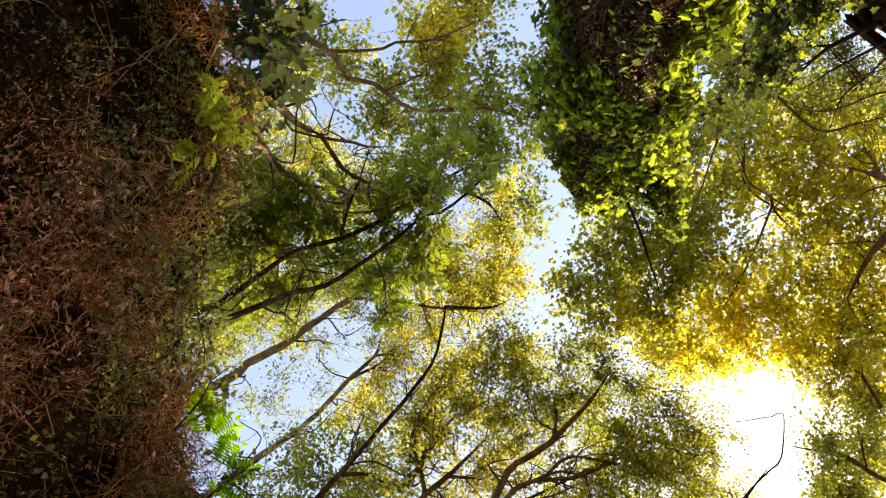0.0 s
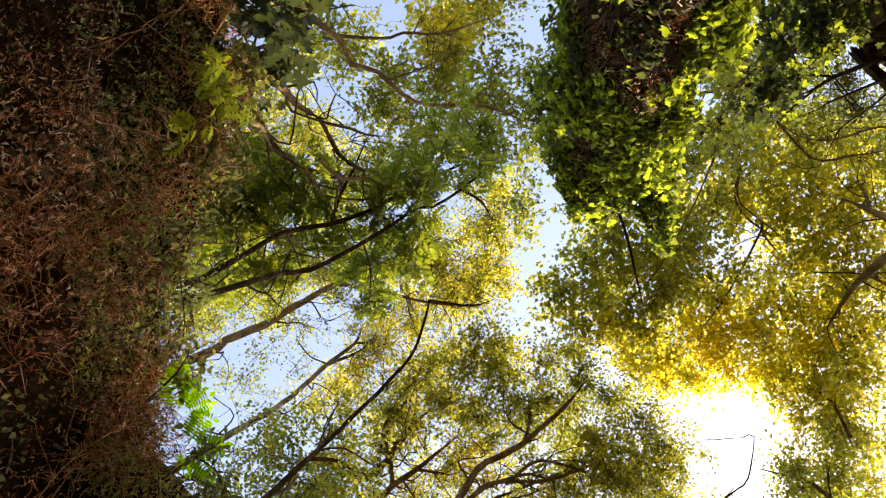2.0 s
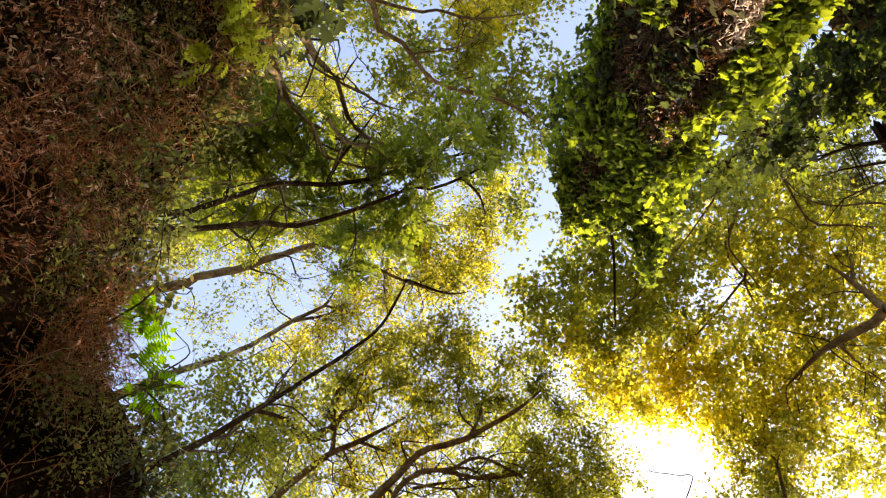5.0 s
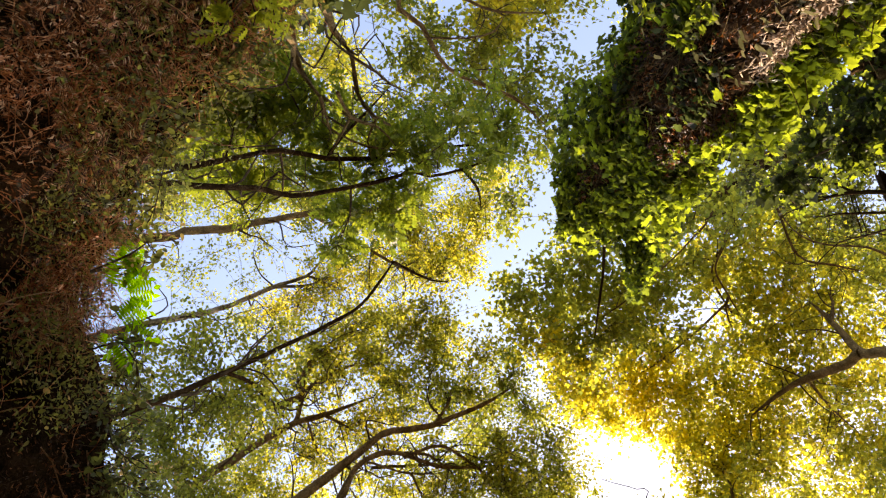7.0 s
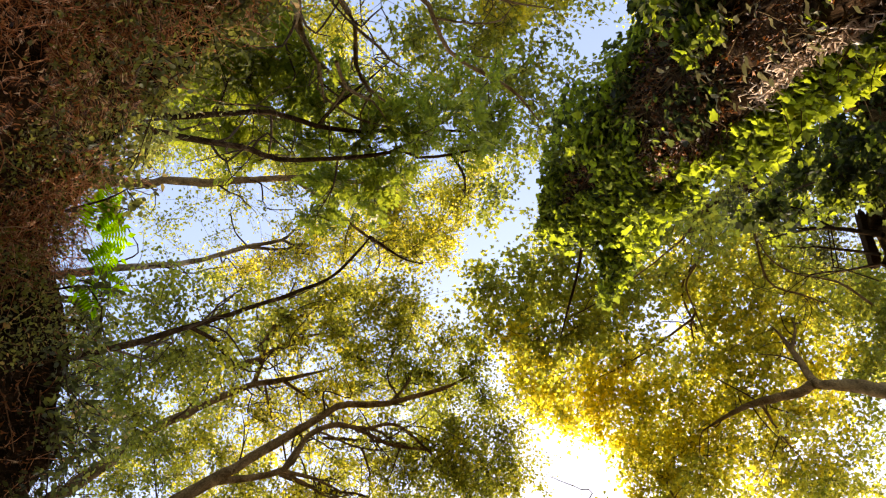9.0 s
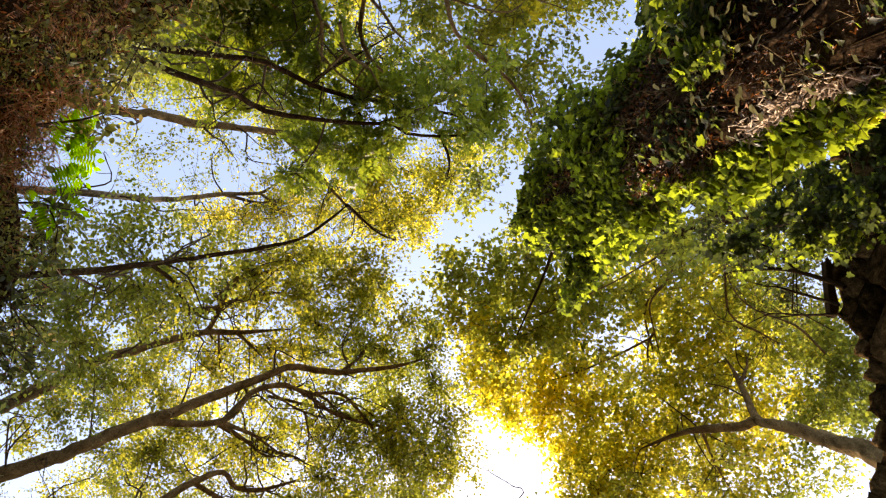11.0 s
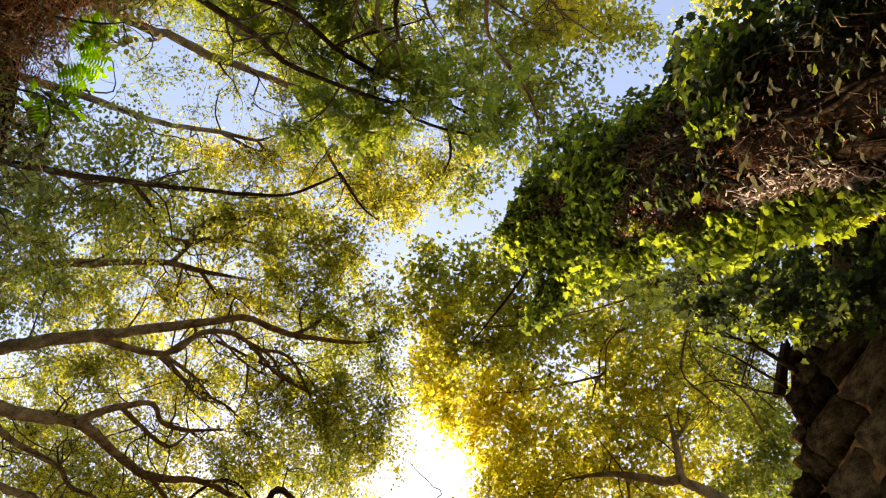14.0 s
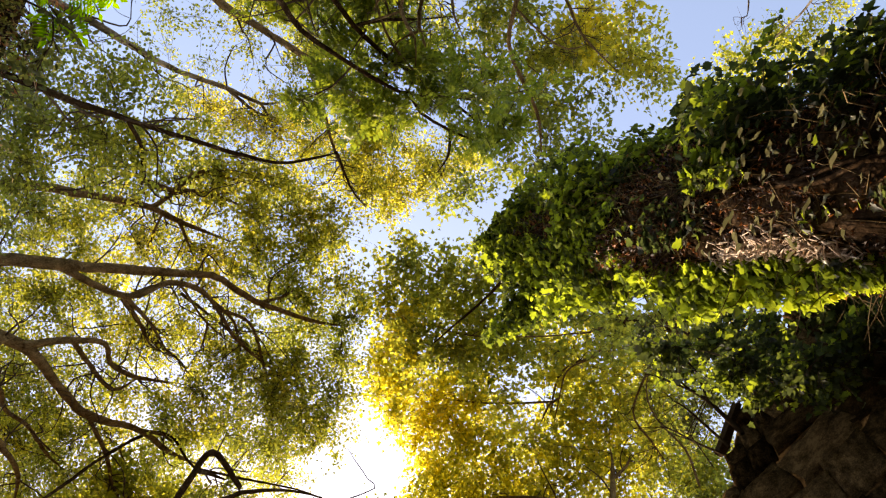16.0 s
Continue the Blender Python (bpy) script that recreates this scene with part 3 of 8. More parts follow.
crown(t, 'ash', 0.055, [
    (-0.47, -0.54, 7.36, 0.24, 0.18, 1.04), (-0.17, -0.48, 6.88, 0.25, 0.18, 1.04), (-0.03, -0.72, 7.20, 0.19, 0.21, 0.70),
    (-0.20, -0.26, 7.52, 0.20, 0.18, 1.31), (0.07, -0.38, 7.04, 0.20, 0.18, 1.04), (-2.12, -0.56, 7.36, 0.27, 0.15, 1.82),
    (-1.73, 0.00, 6.88, 0.14, 0.53, 0.73), (-0.71, -0.03, 7.20, 0.19, 0.23, 1.34), (-1.49, -0.66, 6.98, 0.21, 0.21, 1.05),
    (-1.90, -0.60, 7.62, 0.19, 0.18, 1.46), 
    (-2.05, -0.82, 6.98, 0.17, 0.18, 1.46)])
crown(t, 'ash', 0.055, [
    (-1.85, -0.86, 6.88, 0.25, 0.18, 1.70), (-1.74, -1.00, 7.20, 0.24, 0.18, 1.70), (-2.42, -0.77, 7.52, 0.24, 0.18, 1.70),
    (-1.91, -1.20, 7.04, 0.20, 0.18, 1.70), (-1.55, -0.34, 6.90, 0.20, 0.25, 1.10), (-1.36, -0.18, 7.00, 0.18, 0.25, 1.00),
    (-1.90, -0.28, 7.00, 0.22, 0.25, 1.10), (-1.74, -0.10, 6.90, 0.18, 0.25, 1.00), (-1.84, -0.54, 7.00, 0.20, 0.2, 1.20)])
finish(t)

t = tree('brown crooked limbs of a small tree rooted on the bank', BARK)
limb(t, [(-0.81, -0.94, 4.55, 0.034), (-1.18, -1.37, 6.38, 0.023), (-1.28, -1.23, 6.54, 0.022), (-1.33, -0.97, 6.79, 0.020), (-1.28, -0.79, 6.95, 0.018), (-1.10, -0.61, 7.16, 0.016), (-0.87, -0.49, 7.37, 0.006)], 8)
limb(t, [(-0.81, -0.94, 4.55, 0.026), (-0.99, -0.88, 5.00, 0.022), (-1.13, -0.93, 5.70, 0.020), (-1.14, -0.90, 6.00, 0.018), (-1.29, -0.89, 6.58, 0.014), (-1.15, -0.68, 6.63, 0.011), (-1.14, -0.51, 6.61, 0.004)], 8)
limb(t, [(-0.81, -0.94, 4.55, 0.030), (-0.83, -1.00, 5.20, 0.028), (-1.03, -1.08, 6.66, 0.021), (-0.95, -0.95, 6.79, 0.019), (-0.96, -0.73, 6.97, 0.016), (-0.88, -0.58, 7.10, 0.014), (-0.75, -0.50, 7.22, 0.005)], 8)
limb(t, [(-0.95, -0.95, 6.79, 0.012), (-0.81, -0.86, 6.97, 0.010), (-0.74, -0.79, 7.08, 0.008), (-0.61, -0.73, 7.22, 0.002)], 8)
limb(t, [(-1.12, -0.67, 6.50, 0.011), (-1.11, -0.54, 6.60, 0.009), (-1.11, -0.44, 6.70, 0.004)], 8)
limb(t, [(-0.99, -0.67, 6.40, 0.012), (-0.95, -0.53, 6.60, 0.010), (-0.81, -0.48, 6.80, 0.008), (-0.72, -0.35, 7.00, 0.003)], 8)
limb(t, [(-0.96, -0.52, 6.60, 0.008), (-1.10, -0.38, 6.80, 0.006), (-1.20, -0.29, 6.90, 0.003)], 8)
limb(t, [(-0.82, -0.52, 6.80, 0.008), (-0.90, -0.39, 6.90, 0.006), (-0.90, -0.21, 7.10, 0.003)], 8)
limb(t, [(-0.71, -0.32, 7.10, 0.007), (-0.92, -0.36, 6.90, 0.008), (-1.09, -0.45, 6.80, 0.007), (-1.16, -0.53, 6.70, 0.004)], 8)
finish(t, 2)

t = tree('tree with pale brown limbs and sparse greyish green leaves', BARK)
limb(t, [(-1.60, -4.40, 4.70, 0.038), (-1.45, -3.30, 7.40, 0.033), (-0.92, -2.00, 7.98, 0.027), (-0.79, -1.79, 8.21, 0.025), (-0.81, -1.61, 8.36, 0.024), (-0.63, -1.49, 8.53, 0.022), (-0.51, -1.24, 8.73, 0.020), (-0.33, -1.08, 8.92, 0.019), (0.17, -0.88, 9.26, 0.016), (0.48, -0.61, 9.52, 0.006)])
limb(t, [(-0.81, -1.83, 8.17, 0.016), (-0.61, -1.76, 8.35, 0.015), (-0.40, -1.70, 8.52, 0.014), (-0.28, -1.71, 8.61, 0.014), (0.03, -1.62, 8.84, 0.012), (0.49, -1.63, 9.13, 0.004)])
limb(t, [(-0.58, -1.38, 8.62, 0.011), (-0.24, -1.41, 8.91, 0.009), (0.01, -1.49, 9.13, 0.009), (0.13, -1.68, 9.33, 0.003)])
crown(t, 'maple', 0.056, [
    (-1.12, -2.41, 9.63, 0.34, 0.28, 0.95), (-1.06, -2.14, 9.99, 0.29, 0.28, 0.95), (-0.71, -2.50, 10.36, 0.27, 0.40, 0.60),
    (-1.04, -1.47, 9.81, 0.31, 0.25, 0.70), (-0.62, -1.67, 10.18, 0.35, 0.28, 0.95), (-0.22, -1.34, 9.63, 0.33, 0.30, 0.95),
    (0.16, -1.07, 9.99, 0.31, 0.20, 0.70), (0.48, -0.87, 10.36, 0.27, 0.15, 0.70), (0.77, -1.06, 9.81, 0.21, 0.10, 0.60),
    (1.08, -1.29, 10.18, 0.22, 0.05, 0.60), (-0.01, -1.97, 9.63, 0.30, 0.65, 1.20), (0.09, -1.69, 9.99, 0.32, 0.55, 1.20),
    (0.47, -2.00, 10.36, 0.30, 0.50, 0.95), (0.39, -1.29, 9.81, 0.25, 0.20, 0.60)])
crown(t, 'maple', 0.056, [
    (-0.79, -1.27, 10.18, 0.32, 0.35, 0.95), (0.44, -0.42, 9.63, 0.23, 0.10, 0.65), (0.23, -0.21, 9.99, 0.22, 0.10, 0.70),
    (0.14, 0.19, 10.36, 0.23, 0.10, 0.80), (-0.02, 0.38, 9.81, 0.19, 0.15, 0.80), (0.63, -1.49, 9.63, 0.17, 0.15, 0.60),
    (0.54, -1.99, 9.74, 0.37, 0.50, 1.00), (0.17, -1.81, 10.11, 0.38, 0.55, 1.00), (-0.12, -1.52, 10.48, 0.40, 0.25, 1.00),
    (0.87, -1.95, 9.93, 0.25, 0.30, 1.00), (0.37, -0.99, 10.29, 0.27, 0.10, 0.70), (0.62, -0.78, 9.74, 0.22, 0.05, 0.60),
    (-0.05, -0.96, 10.11, 0.28, 0.10, 0.80), (0.68, -1.38, 10.48, 0.19, 0.05, 0.60)])
crown(t, 'maple', 0.056, [
    (-2.74, -2.31, 13.31, 0.50, 0.42, 0.70), (-3.26, -2.08, 13.67, 0.47, 0.42, 0.70), (-2.51, -1.98, 14.04, 0.52, 0.42, 0.70),
    (-2.18, -1.03, 13.49, 0.40, 0.42, 0.70), (-3.26, -2.93, 13.86, 0.38, 0.42, 0.70), (-4.16, -2.20, 14.00, 0.46, 0.39, 0.43),
    (-3.85, -1.75, 13.74, 0.45, 0.39, 0.43), (-3.97, -1.61, 14.31, 0.35, 0.50, 0.43), (-4.00, -3.84, 14.90, 0.38, 0.36, 0.43),
    (-3.46, -3.28, 13.53, 0.32, 0.51, 0.43), (-4.24, -2.96, 15.49, 0.43, 0.44, 0.43), (-3.74, -2.42, 14.14, 0.46, 0.38, 0.43),
    (-3.83, -2.06, 14.77, 0.38, 0.41, 0.43), (-3.63, -1.49, 13.46, 0.31, 0.37, 0.43)])
crown(t, 'maple', 0.056, [
    (-3.51, -1.16, 13.12, 0.30, 0.45, 0.43), (-3.46, -3.61, 14.48, 0.41, 0.45, 0.43), (-2.99, -2.99, 12.78, 0.24, 0.38, 0.43),
    (-3.40, -3.05, 15.49, 0.39, 0.40, 0.43), (-3.67, -2.70, 15.71, 0.31, 0.21, 0.43), (-3.12, -1.82, 13.71, 0.32, 0.38, 0.43),
    (-3.13, -1.45, 13.66, 0.34, 0.40, 0.43), (-3.26, -1.09, 14.78, 0.37, 0.57, 0.43), (-1.60, -2.23, 9.18, 0.18, 0.08, 0.59),
    (-2.66, -2.91, 13.22, 0.31, 0.27, 0.43), (-2.98, -2.92, 14.82, 0.40, 0.38, 0.43), (-2.62, -2.23, 13.80, 0.43, 0.50, 0.43),
    (-2.52, -1.81, 13.28, 0.43, 0.44, 0.43), (-2.84, -1.49, 13.67, 0.31, 0.47, 0.43)])
crown(t, 'maple', 0.056, [
    (-2.95, -1.18, 14.43, 0.41, 0.26, 0.43), (-3.31, -0.86, 15.78, 0.47, 0.51, 0.43), (-1.55, -2.83, 9.64, 0.19, 0.43, 0.59),
    (-1.60, -3.15, 10.73, 0.24, 0.24, 0.59), (-1.46, -2.31, 9.92, 0.27, 0.26, 0.59), (-1.45, -1.97, 9.03, 0.26, 0.10, 0.59),
    (-2.66, -3.08, 15.51, 0.37, 0.47, 0.43), (-2.11, -2.06, 12.40, 0.33, 0.57, 0.43), (-2.49, -2.15, 14.84, 0.41, 0.46, 0.43),
    (-2.52, -1.71, 15.59, 0.38, 0.47, 0.43), (-2.33, -1.05, 13.45, 0.31, 0.40, 0.43), (-2.33, -0.74, 14.49, 0.31, 0.25, 0.43),
    (-1.44, -3.55, 11.16, 0.30, 0.38, 0.37), (-1.33, -2.88, 10.23, 0.31, 0.37, 0.59)])
crown(t, 'maple', 0.056, [
    (-1.41, -2.60, 10.42, 0.31, 0.48, 0.59), (-1.43, -2.57, 11.04, 0.35, 0.22, 0.59), (-2.04, -2.16, 13.51, 0.27, 0.58, 0.43),
    (-2.43, -2.28, 15.77, 0.30, 0.36, 0.43), (-2.09, -1.76, 15.84, 0.38, 0.39, 0.43), (-1.36, -0.83, 10.78, 0.22, 0.41, 0.59),
    (-1.86, -0.82, 14.47, 0.41, 0.34, 0.43), (-1.04, -3.20, 10.58, 0.21, 0.31, 0.59), (-1.02, -2.73, 9.63, 0.18, 0.24, 0.59),
    (-1.03, -2.43, 11.31, 0.33, 0.43, 0.37), (-0.91, -1.44, 9.91, 0.22, 0.07, 0.43), (-1.11, -0.90, 9.61, 0.29, 0.32, 0.59),
    (-1.64, -0.96, 13.82, 0.29, 0.41, 0.43), (-1.67, -0.75, 14.09, 0.36, 0.44, 0.43)])
crown(t, 'maple', 0.056, [
    (-0.95, -2.56, 11.53, 0.28, 0.50, 0.37), (-0.72, -1.92, 10.24, 0.21, 0.20, 0.59), (-0.74, -1.67, 11.06, 0.28, 0.27, 0.59),
    (-1.02, -1.50, 11.37, 0.27, 0.53, 0.43), (-0.77, -1.10, 11.63, 0.22, 0.43, 0.59), (-0.88, -0.88, 10.06, 0.21, 0.45, 0.59),
    (-0.65, -1.92, 11.13, 0.21, 0.28, 0.59), (-0.52, -1.17, 9.83, 0.28, 0.20, 0.59), (-0.36, -0.98, 9.62, 0.29, 0.32, 0.59),
    (-0.46, -0.81, 9.54, 0.20, 0.36, 0.59), (-0.07, -1.82, 9.28, 0.17, 0.68, 0.68), (-0.20, -1.72, 10.02, 0.18, 0.48, 0.68),
    (-0.08, -1.28, 10.05, 0.30, 0.31, 0.59), (-0.17, -0.95, 9.83, 0.26, 0.06, 0.50)])
crown(t, 'maple', 0.056, [
    (-0.24, -0.88, 11.07, 0.27, 0.01, 0.50), (-0.06, -0.71, 11.35, 0.21, 0.11, 0.43), (0.21, -2.30, 9.45, 0.22, 0.64, 0.68),
    (0.19, -2.29, 10.69, 0.31, 0.85, 0.68), (0.04, -1.77, 9.50, 0.24, 0.55, 0.68), (0.14, -1.86, 10.61, 0.22, 0.45, 0.68),
    (0.25, -1.46, 10.14, 0.29, 0.24, 0.37), (0.13, -1.11, 10.89, 0.34, 0.17, 0.43), (-0.02, -0.70, 11.07, 0.28, 0.13, 0.50),
    (0.26, -0.64, 10.85, 0.19, 0.11, 0.40), (0.21, 0.25, 11.17, 0.28, 0.07, 0.50), (0.15, 0.31, 9.66, 0.28, 0.02, 0.50),
    (0.37, -2.09, 9.39, 0.18, 0.64, 0.62), (0.49, -2.37, 11.40, 0.27, 0.41, 0.59)])
crown(t, 'maple', 0.056, [
    (0.46, -0.67, 10.03, 0.27, 0.16, 0.43), (0.37, -0.52, 9.88, 0.21, 0.28, 0.43), (0.69, -2.26, 10.65, 0.28, 0.41, 0.59),
    (0.72, -0.77, 10.35, 0.23, 0.19, 0.37), (0.93, -2.17, 10.23, 0.30, 0.29, 0.62), (1.05, -0.86, 10.56, 0.22, 0.06, 0.37),
    (0.76, -0.42, 9.25, 0.24, 0.07, 0.37), (1.42, -1.23, 10.20, 0.23, 0.15, 0.37), (1.42, -1.15, 11.61, 0.25, 0.00, 0.37),
    (1.65, -1.47, 11.14, 0.33, 0.16, 0.37)])
finish(t)

t = tree('slender leaning tree with grey bark and yellow autumn leaves', BARK)
limb(t, [(-4.67, 0.27, 4.70, 0.064), (-3.60, 0.31, 9.10, 0.048), (-3.44, 0.28, 9.90, 0.046), (-3.24, 0.32, 10.56, 0.045), (-2.97, 0.28, 11.22, 0.043), (-2.58, 0.23, 11.97, 0.039), (-1.97, 0.23, 12.91, 0.035), (-1.22, 0.23, 13.85, 0.012)])
limb(t, [(-2.58, 0.23, 11.97, 0.028), (-2.21, 0.55, 12.51, 0.025), (-1.79, 0.97, 13.09, 0.021), (-1.14, 1.43, 13.78, 0.016), (-0.80, 1.49, 14.10, 0.006)])
crown(t, 'maple', 0.05, [
    (-1.35, 0.81, 13.70, 0.45, 0.46, 1.15), (-0.84, 0.84, 14.10, 0.46, 0.46, 1.15), (-0.51, 0.42, 14.50, 0.40, 0.46, 1.15),
    (-1.02, 1.30, 13.90, 0.41, 0.46, 1.15), (-0.38, 0.96, 14.30, 0.28, 0.46, 1.15), (-1.73, 0.43, 13.70, 0.32, 0.46, 1.15),
    (-0.53, 1.33, 14.10, 0.26, 0.46, 1.15), (0.01, -0.09, 14.50, 0.33, 0.50, 1.15), (-2.10, 1.01, 13.90, 0.32, 0.50, 0.80),
    (-1.58, 1.24, 14.30, 0.38, 0.46, 1.15), (-4.71, -0.26, 13.20, 0.37, 0.20, 0.95), (-4.05, -0.18, 13.60, 0.37, 0.20, 0.95),
    (-3.44, -0.19, 14.00, 0.38, 0.20, 0.95), (-5.05, -0.66, 13.40, 0.28, 0.20, 0.95)])
crown(t, 'maple', 0.05, [
    (-4.48, -0.50, 13.80, 0.38, 0.20, 0.95), (-2.69, -0.09, 13.20, 0.31, 0.20, 0.95), (-5.33, -0.18, 13.60, 0.29, 0.20, 0.95),
    (-3.71, -0.55, 14.00, 0.38, 0.20, 0.95), (-4.47, 0.78, 13.07, 0.41, 0.15, 0.30), (-3.73, 0.70, 13.47, 0.41, 0.15, 0.30),
    (-5.53, 0.89, 13.88, 0.35, 0.15, 0.30), (-4.98, 1.22, 13.28, 0.38, 0.15, 0.30), (-6.39, -0.59, 15.37, 0.43, 0.40, 0.59),
    (-6.29, -0.49, 15.08, 0.30, 0.23, 0.59), (-6.23, 0.02, 15.35, 0.44, 0.13, 0.59), (-5.23, -1.02, 13.47, 0.32, 0.25, 0.59),
    (-5.52, -0.75, 14.25, 0.33, 0.23, 0.59), (-5.62, -0.13, 15.19, 0.47, 0.08, 0.59)])
crown(t, 'maple', 0.05, [
    (-5.67, 0.00, 14.77, 0.51, 0.10, 0.59), (-4.89, -0.69, 13.75, 0.37, 0.19, 0.59), (-5.27, -0.27, 15.39, 0.34, 0.25, 0.59),
    (-4.53, 0.05, 13.52, 0.33, 0.00, 0.59), (-4.58, -1.08, 13.83, 0.45, 0.11, 0.59), (-5.30, -0.89, 15.84, 0.46, 0.01, 0.59),
    (-5.14, -0.50, 15.74, 0.32, 0.15, 0.59), (-4.52, 0.36, 14.46, 0.34, 0.34, 0.59), (-4.83, 0.46, 15.15, 0.32, 0.28, 0.59),
    (-4.08, -1.06, 14.54, 0.29, 0.32, 0.59), (-4.83, -0.84, 15.73, 0.52, 0.14, 0.59), (-3.85, -0.40, 13.88, 0.35, 0.42, 0.59),
    (-4.54, 0.02, 15.31, 0.52, 0.30, 0.59), (-3.72, 0.35, 12.73, 0.28, 0.26, 0.59)])
crown(t, 'maple', 0.05, [
    (-3.39, -0.52, 13.08, 0.28, 0.16, 0.59), (-3.51, -0.30, 13.39, 0.44, 0.22, 0.59), (-4.10, -0.07, 15.86, 0.39, 0.02, 0.59),
    (-3.18, -0.69, 14.49, 0.32, 0.23, 0.59), (-3.42, -0.14, 14.50, 0.35, 0.11, 0.59), (-3.24, 0.12, 14.28, 0.47, 0.39, 0.59),
    (-2.86, 0.33, 12.66, 0.36, 0.21, 0.59), (-2.76, -0.32, 13.16, 0.39, 0.21, 0.59), (-2.87, 0.19, 13.72, 0.32, 0.21, 0.59),
    (-2.46, -0.24, 14.69, 0.45, 0.12, 0.59), (-2.41, 0.36, 14.40, 0.29, 0.23, 0.59), (-2.78, 0.78, 16.34, 0.38, 0.23, 0.50),
    (-2.16, 1.42, 13.89, 0.37, 0.49, 0.50), (-2.00, 0.15, 15.46, 0.40, 0.50, 0.68)])
crown(t, 'maple', 0.05, [
    (-2.44, 0.80, 15.98, 0.35, 0.49, 0.50), (-2.31, 1.25, 15.84, 0.34, 0.66, 0.50), (-2.30, 1.41, 15.08, 0.47, 0.25, 0.50),
    (-1.42, 0.28, 14.06, 0.44, 0.38, 0.68), (-1.66, 0.62, 15.07, 0.39, 0.46, 0.68), (-1.54, 0.81, 14.13, 0.35, 0.37, 0.68),
    (-1.62, 1.40, 15.19, 0.45, 0.61, 0.68), (-1.23, 0.15, 16.16, 0.41, 0.30, 0.68), (-1.37, 0.43, 14.74, 0.39, 0.35, 0.68),
    (-0.88, 1.06, 13.31, 0.40, 0.38, 0.68), (-1.35, 1.26, 14.57, 0.41, 0.54, 0.68), (-0.56, -0.26, 14.17, 0.28, 0.59, 0.68),
    (-0.75, 0.36, 16.58, 0.46, 0.42, 0.68), (-0.86, 0.37, 13.96, 0.26, 0.49, 0.68)])
crown(t, 'maple', 0.05, [
    (-0.90, 1.39, 16.20, 0.45, 0.71, 0.68), (-0.20, -0.26, 15.03, 0.29, 0.40, 0.68), (-0.24, 0.32, 14.04, 0.44, 0.47, 0.68),
    (-0.41, 0.40, 14.34, 0.33, 0.42, 0.68), (0.04, -0.38, 16.91, 0.37, 0.51, 0.68)])
finish(t, 3, 1.6)

t = tree('thin pale tree with a sparse yellow crown', BARK_PALE)
limb(t, [(-4.73, 1.01, 4.70, 0.056), (-4.04, 1.29, 9.72, 0.042), (-3.91, 1.40, 11.11, 0.038), (-3.74, 1.40, 11.86, 0.035), (-3.44, 1.31, 12.89, 0.030), (-3.13, 1.25, 13.65, 0.026), (-3.00, 1.05, 14.10, 0.009)])
limb(t, [(-3.44, 1.31, 12.89, 0.027), (-3.10, 1.38, 13.58, 0.020), (-2.86, 1.32, 14.10, 0.006)])
limb(t, [(-3.13, 1.25, 13.65, 0.023), (-2.92, 1.40, 13.95, 0.017), (-2.71, 1.71, 14.35, 0.004)])
crown(t, 'maple', 0.044, [
    (-3.30, 1.77, 13.70, 0.47, 0.58, 0.62), (-2.86, 1.41, 14.10, 0.43, 0.58, 0.62), (-2.77, 1.15, 14.50, 0.39, 0.58, 0.62),
    (-3.82, 1.83, 13.90, 0.38, 0.58, 0.62), (-4.42, 2.03, 14.30, 0.40, 0.22, 0.40), (-3.15, 1.03, 13.70, 0.28, 0.62, 0.50),
    (-2.20, 1.45, 14.10, 0.33, 0.58, 0.62), (-5.20, 1.53, 14.50, 0.41, 0.12, 0.20), (-4.40, 1.32, 13.90, 0.39, 0.12, 0.20),
    (-5.04, 2.14, 15.79, 0.39, 0.56, 0.38), (-3.83, 1.71, 13.32, 0.36, 0.61, 0.38), (-4.25, 2.08, 14.01, 0.32, 0.46, 0.38),
    (-3.89, 1.90, 14.76, 0.32, 0.64, 0.38), (-4.01, 2.43, 15.35, 0.33, 0.46, 0.38)])
crown(t, 'maple', 0.044, [
    (-3.03, 1.44, 13.31, 0.30, 0.51, 0.38), (-2.91, 1.60, 12.96, 0.30, 0.74, 0.38), (-2.56, 1.34, 13.23, 0.34, 0.63, 0.38),
    (-2.94, 1.61, 13.83, 0.40, 0.50, 0.38), (-2.54, 1.15, 14.94, 0.42, 0.58, 0.38)])
finish(t, 3, 1.6)

t = tree('dark thin-stemmed tree leaning from the bank', BARK_DARK)
limb(t, [(-3.73, 1.56, 4.70, 0.039), (-3.00, 1.54, 7.10, 0.029), (-2.87, 1.57, 7.69, 0.028), (-2.60, 1.54, 8.42, 0.025), (-2.26, 1.46, 9.08, 0.022), (-1.91, 1.35, 9.63, 0.020), (-1.61, 1.21, 10.05, 0.017), (-1.40, 0.95, 10.44, 0.015), (-1.31, 0.81, 10.62, 0.005)])
limb(t, [(-2.60, 1.54, 8.42, 0.022), (-2.52, 1.78, 8.91, 0.018), (-2.51, 2.05, 9.28, 0.015), (-2.44, 2.18, 9.52, 0.005)])
limb(t, [(-1.31, 0.81, 10.62, 0.018), (-1.33, 0.85, 11.02, 0.014), (-0.96, 1.13, 11.41, 0.010), (-0.69, 1.22, 11.72, 0.003)])
